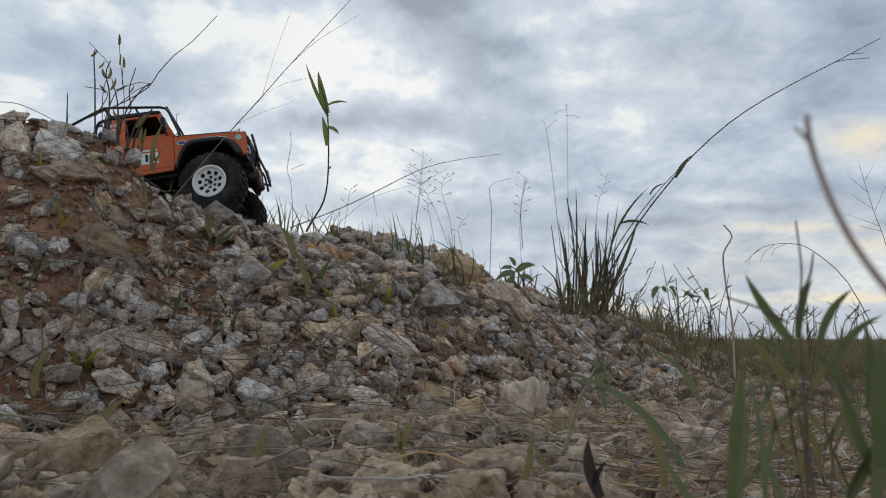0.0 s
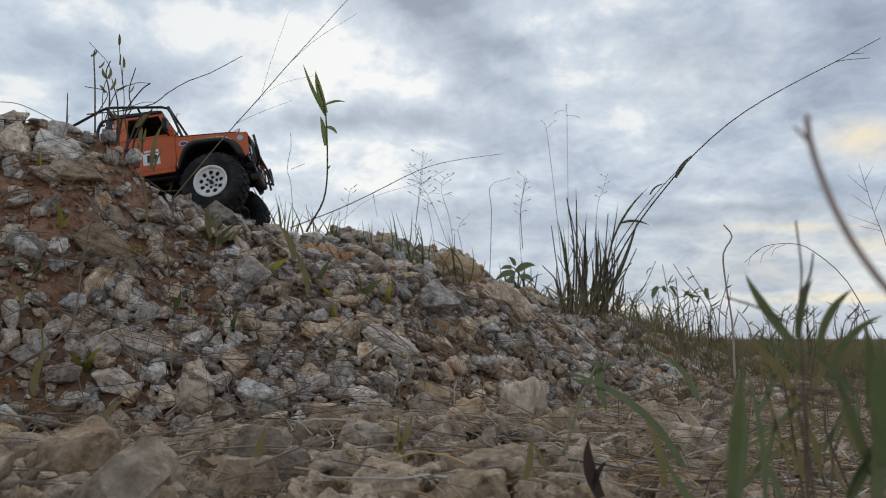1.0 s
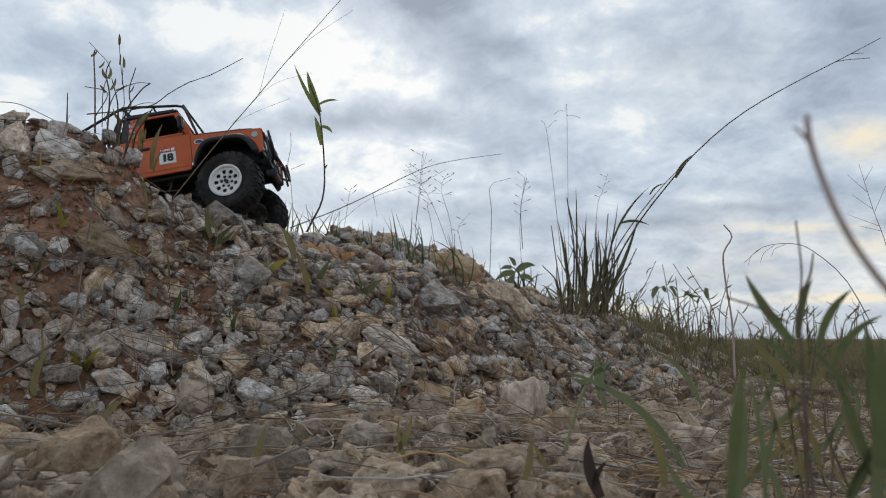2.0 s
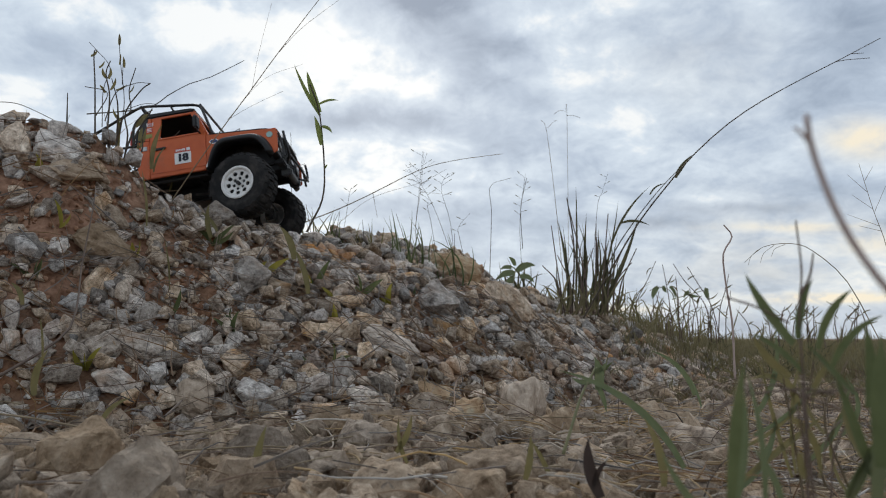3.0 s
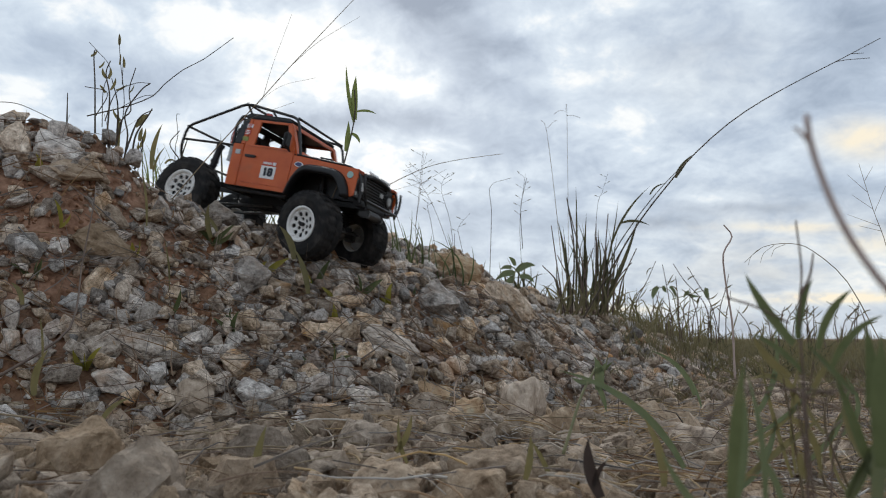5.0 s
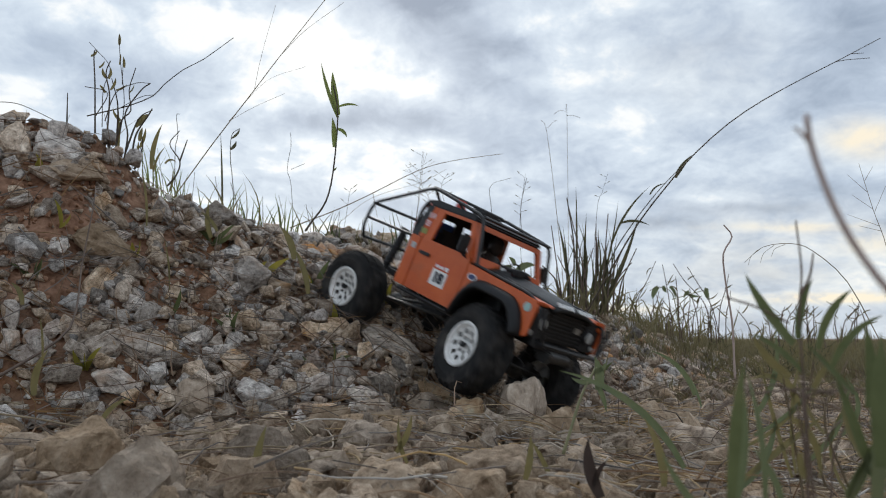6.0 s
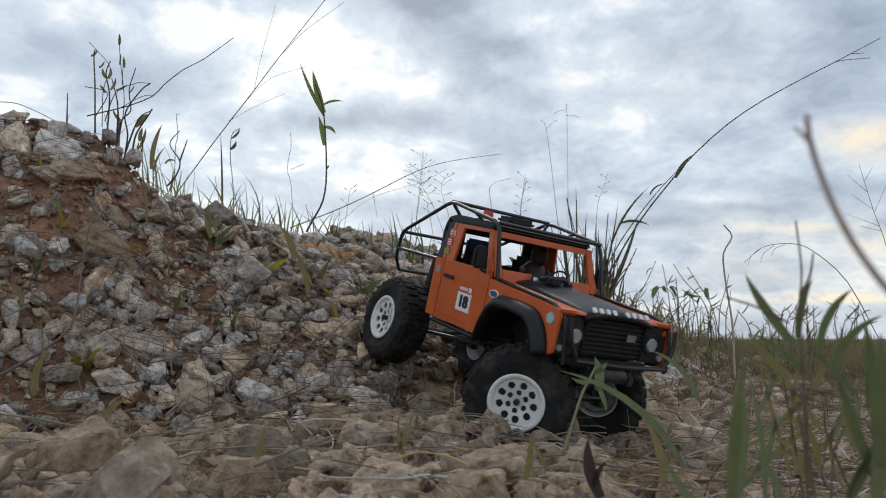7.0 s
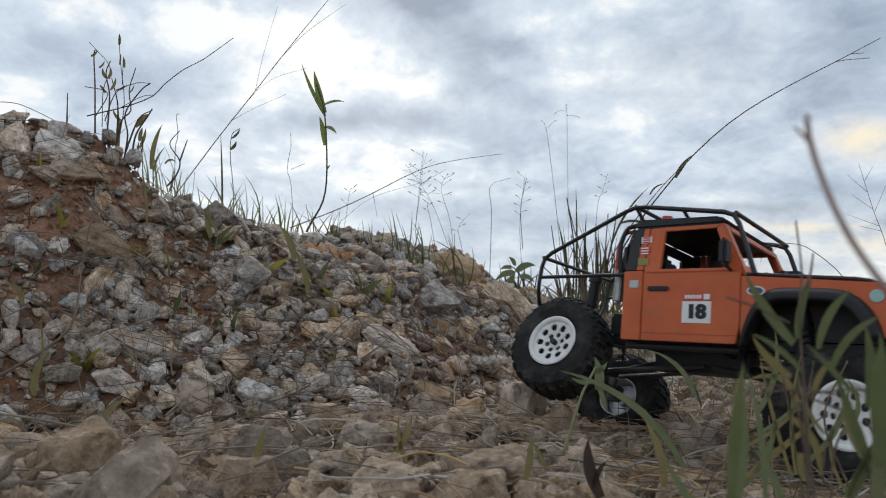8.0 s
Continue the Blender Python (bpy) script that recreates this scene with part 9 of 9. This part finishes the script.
def litter():
    """Dead stems and straws lying over the stones."""
    rng = random.Random(41)
    bm = bmesh.new()
    made = 0
    while made < 1150:
        y, x = rng.uniform(0.42, 1.45), rng.uniform(-0.85, 0.8)
        if not in_view(x, y, 0.05):
            continue
        fy, ey, by = foot_at(x)
        if y > ey - 0.02 or (y < fy - 0.03 and rng.random() < 0.75):
            continue
        a = rng.uniform(0, 6.28)
        n = slope_normal(x, y)
        length = rng.uniform(0.02, 0.11)
        d = Vector((math.cos(a), math.sin(a) * 0.6, 0))
        d = (d - n * d.dot(n)).normalized()
        p = Vector((x, y, height(x, y))) + n * rng.uniform(0.010, 0.030)
        bow = rng.uniform(-0.35, 0.35)
        side = n.cross(d)
        rise = rng.uniform(0, 0.5) if rng.random() < 0.35 else 0.04
        pts = [p + d * length * t + side * bow * length * t * t + n * (rise * length * t * (1.2 - t)) for t in (0, 0.33, 0.66, 1.0)]
        tube(bm, pts, rng.uniform(0.0004, 0.0012), 4, r_end=0.0003, caps=False)
        made += 1
    # bent dead stems along the crest
    while made < 1300:
        x = rng.uniform(-0.46, 0.12)
        y = foot_at(x)[1] + rng.uniform(-0.04, 0.08)
        a = rng.gauss(0, 0.5) + (math.pi if rng.random() < 0.5 else 0)
        length, bow, rise = rng.uniform(0.03, 0.13), rng.uniform(-0.3, 0.3), rng.choice((0.1, 0.3, 0.7))
        pts = []
        for t in (0, 0.25, 0.5, 0.75, 1.0):
            q = Vector((x + math.cos(a) * length * t, y + math.sin(a) * 0.6 * length * t + bow * length * t * t, 0))
            pts.append((q.x, q.y, height(q.x, q.y) + 0.006 + rise * length * t * (1.1 - t)))
        tube(bm, pts, rng.uniform(0.0004, 0.0010), 4, r_end=0.0003, caps=False)
        made += 1
    me = bpy.data.meshes.new("plant_litter")
    bm.to_mesh(me)
    bm.free()
    me.materials.append(M_litter)
    tagged(new("plant_litter", me), "dead brown stems and straws scattered over the stones", "litter", kind="stuff")


def pale_straws():
    """Pale straws lying across the stones of the flat ground."""
    rng = random.Random(43)
    bm = bmesh.new()
    made = 0
    while made < 70:
        y, x = rng.uniform(0.50, 0.85), rng.uniform(-0.5, 0.6)
        fy, ey, by = foot_at(x)
        if not in_view(x, y, 0.03) or y > fy + 0.04 or rng.random() > 0.15 + 0.85 * min(1, max(0, x + 0.25) * 1.6):
            continue
        a = rng.gauss(0, 1.1) + (math.pi if rng.random() < 0.5 else 0)
        length = rng.uniform(0.03, 0.14)
        d = Vector((math.cos(a), math.sin(a), 0))
        side = Vector((-d.y, d.x, 0))
        p = Vector((x, y, height(x, y) + rng.uniform(0.012, 0.024)))
        bow, rise = rng.uniform(-0.3, 0.3), rng.choice((0.03, 0.05, 0.30))
        pts = [p + d * length * t + side * bow * length * t * t + Vector((0, 0, rise * length * t * (1.1 - t))) for t in (0, 0.25, 0.5, 0.75, 1.0)]
        tube(bm, pts, rng.uniform(0.0004, 0.0011), 5, r_end=0.0004, caps=False)
        made += 1
    me = bpy.data.meshes.new("pale_straws")
    bm.to_mesh(me)
    bm.free()
    me.materials.append(M_straw)
    tagged(new("pale_straws", me), "pale dry straws lying across tan stones", "straw", kind="stuff")


pale_straws()


def straw_mat():
    """A thin felt of dry bent straws over the low stony ground at the foot of the bank."""
    rng = random.Random(47)
    bm = bmesh.new()
    made = 0
    while made < 900:
        y, x = rng.uniform(0.48, 1.15), rng.uniform(-0.12, 0.62)
        fy, ey, by = foot_at(x)
        if not in_view(x, y, 0.03) or y > fy + 0.02 or rng.random() > 0.25 + 1.9 * max(0.0, x + 0.02):
            continue
        a = rng.gauss(0, 0.8) + (math.pi if rng.random() < 0.5 else 0)
        length = rng.uniform(0.025, 0.12)
        d = Vector((math.cos(a), math.sin(a), 0))
        side = Vector((-d.y, d.x, 0))
        lift, bow, rise = rng.uniform(0.006, 0.022), rng.uniform(-0.6, 0.6), rng.choice((0.05, 0.12, 0.45))
        pts = []
        for t in (0, 0.2, 0.4, 0.6, 0.8, 1.0):
            q = Vector((x, y, 0)) + d * length * t + side * bow * length * t * (1 - t)
            pts.append((q.x, q.y, height(q.x, q.y) + lift + rise * length * t * (1 - t)))
        tube(bm, pts, rng.uniform(0.0005, 0.0012), 5, r_end=0.0004, caps=False)
        made += 1
    me = bpy.data.meshes.new("straw_mat")
    bm.to_mesh(me)
    bm.free()
    me.materials.append(M_pale_straw)
    tagged(new("straw_mat", me), "tangled pale dry straws matted over tan stones", "straw", kind="stuff")


M_pale_straw = material("bleached_straw", [(0.24, 0.175, 0.11), (0.46, 0.36, 0.25)], rough=0.75, scale=25, random_from="island", spread=0.35)
straw_mat()
M_litter = material("dead_stems", [(0.10, 0.062, 0.045), (0.23, 0.16, 0.105)], rough=0.8, scale=12, random_from="island", spread=0.45)
grass_cover()
litter()
standing_straw()


def red_earth():
    """Clods of red earth between the stones high on the mound."""
    rng = random.Random(51)
    pieces = [arrays(m) for m in MIDDLE]
    clods = []
    for cx, cy, n, sp in ((-0.60, 0.94, 130, 0.05), (-0.53, 0.95, 110, 0.04), (-0.48, 0.90, 50, 0.04), (-0.36, 1.02, 60, 0.03)):
        for _ in range(n):
            x, y = rng.gauss(cx, sp), rng.gauss(cy, sp)
            clods.append((*rng.choice(pieces), rest_pose(rng, x, y, rng.uniform(0.004, 0.012), sink=0.04, tumble=0.6)))
    tagged(new("red_earth", joined("red_earth", clods, M_red_earth)), "crumbling red-brown earth clods in the mound", "earth", kind="stuff")


M_red_earth = material("red_earth", [(0.17, 0.085, 0.05), (0.32, 0.17, 0.10), (0.42, 0.255, 0.17)], rough=0.95, scale=70, bump=1.0, bump_scale=260, spec=0.1)
red_earth()
FOOT_TALL, FOOT_LEAFY, FOOT_BENT = (-0.438, 1.120, 0.340), (-0.220, 1.160, 0.306), (-0.575, 1.130, 0.484)


scatter_rubble()
part_stones()


def between(rows, t):
    """Values of the rows at t, on straight lines from row to row."""
    for a, b in zip(rows, rows[1:]):
        if t <= b[0]:
            break
    k = min(max((t - a[0]) / (b[0] - a[0]), 0.0), 1.0)
    k = k * k * (3 - 2 * k)
    return [p + (q - p) * k for p, q in zip(a[1:], b[1:])]


TALL_ROWS = [(0, 4.5), (1, 4), (1.5, 3.2), (2.8, 0.6), (3.0, -1.2), (3.1, 0.8), (3.3, 7.5), (3.5, 8), (4.5, 7), (5.0, 5), (5.6, 1), (6, 0), (7, 0), (8, 0.6)]
LEAFY_ROWS = [(0, 1.5), (0.6, 1), (1, 0.5), (1.5, -1.5), (2.8, -3), (3.1, -2), (3.3, 4), (3.5, 13), (4, 15), (4.5, 17), (5.0, 16), (5.6, 4), (5.8, 2), (6, 7), (6.2, -1), (6.5, 2.5), (7, -0.5), (8, 0)]
BENT_ROWS = [(0, -11), (0.5, -6), (1, 8), (1.5, 8), (2.8, 11), (3.0, 10), (3.2, 2), (3.5, -4), (4, -1), (4.5, 0), (8, 0)]


def motions():
    walk(car, CAR_ROWS)
    # stalks that the truck and the wind push aside
    for stalk, foot, rows in ((stalk_tall, FOOT_TALL, TALL_ROWS), (stalk_leafy, FOOT_LEAFY, LEAFY_ROWS), (stalk_bent, FOOT_BENT, BENT_ROWS)):
        walk(stalk, [(t, pose(*foot, 0, a, 0)) for t, a in rows])
    times = [0.1 * i for i in range(81)]
    # how far the truck has rolled along its own heading
    places = [(t, *m.translation, *m.to_3x3().col[0]) for t, m in CAR_ROWS]
    rolled, last = [0.0], None
    for t in times:
        v = between(places, t)
        p, d = Vector(v[:3]), Vector(v[3:])
        if last is not None:
            rolled.append(rolled[-1] + max(-0.075, min(0.075, (p - last).dot(d.normalized()))))
        last = p
    for rows, x, right, left, axle in ((FRONT_ROWS, FRONT_X, "fr", "fl", axle_front), (REAR_ROWS, REAR_X, "rr", "rl", axle_rear)):
        paths = {right: [], left: [], "axle": []}
        for t, dist in zip(times, rolled):
            zr, zl, steer = between(rows, t)
            tilt = math.atan2(zl - zr, 2 * TRACK)
            base = Matrix.Translation((x, 0, (zr + zl) / 2)) @ Matrix.Rotation(tilt, 4, "X")
            paths["axle"].append((t, base))
            for key, s in ((right, -1), (left, 1)):
                pin = base @ Matrix.Translation((0, s * 0.056, 0)) @ Matrix.Rotation(radians(steer), 4, "Z")
                hub = pin @ Matrix.Translation((0, s * (TRACK - 0.056), 0)) @ Matrix.Rotation(dist / TYRE_R + 0.7 * len(key) * s, 4, "Y")
                paths[key].append((t, hub))
        walk(wheels[right], paths[right])
        walk(wheels[left], paths[left])
        walk(axle, paths["axle"])


motions()
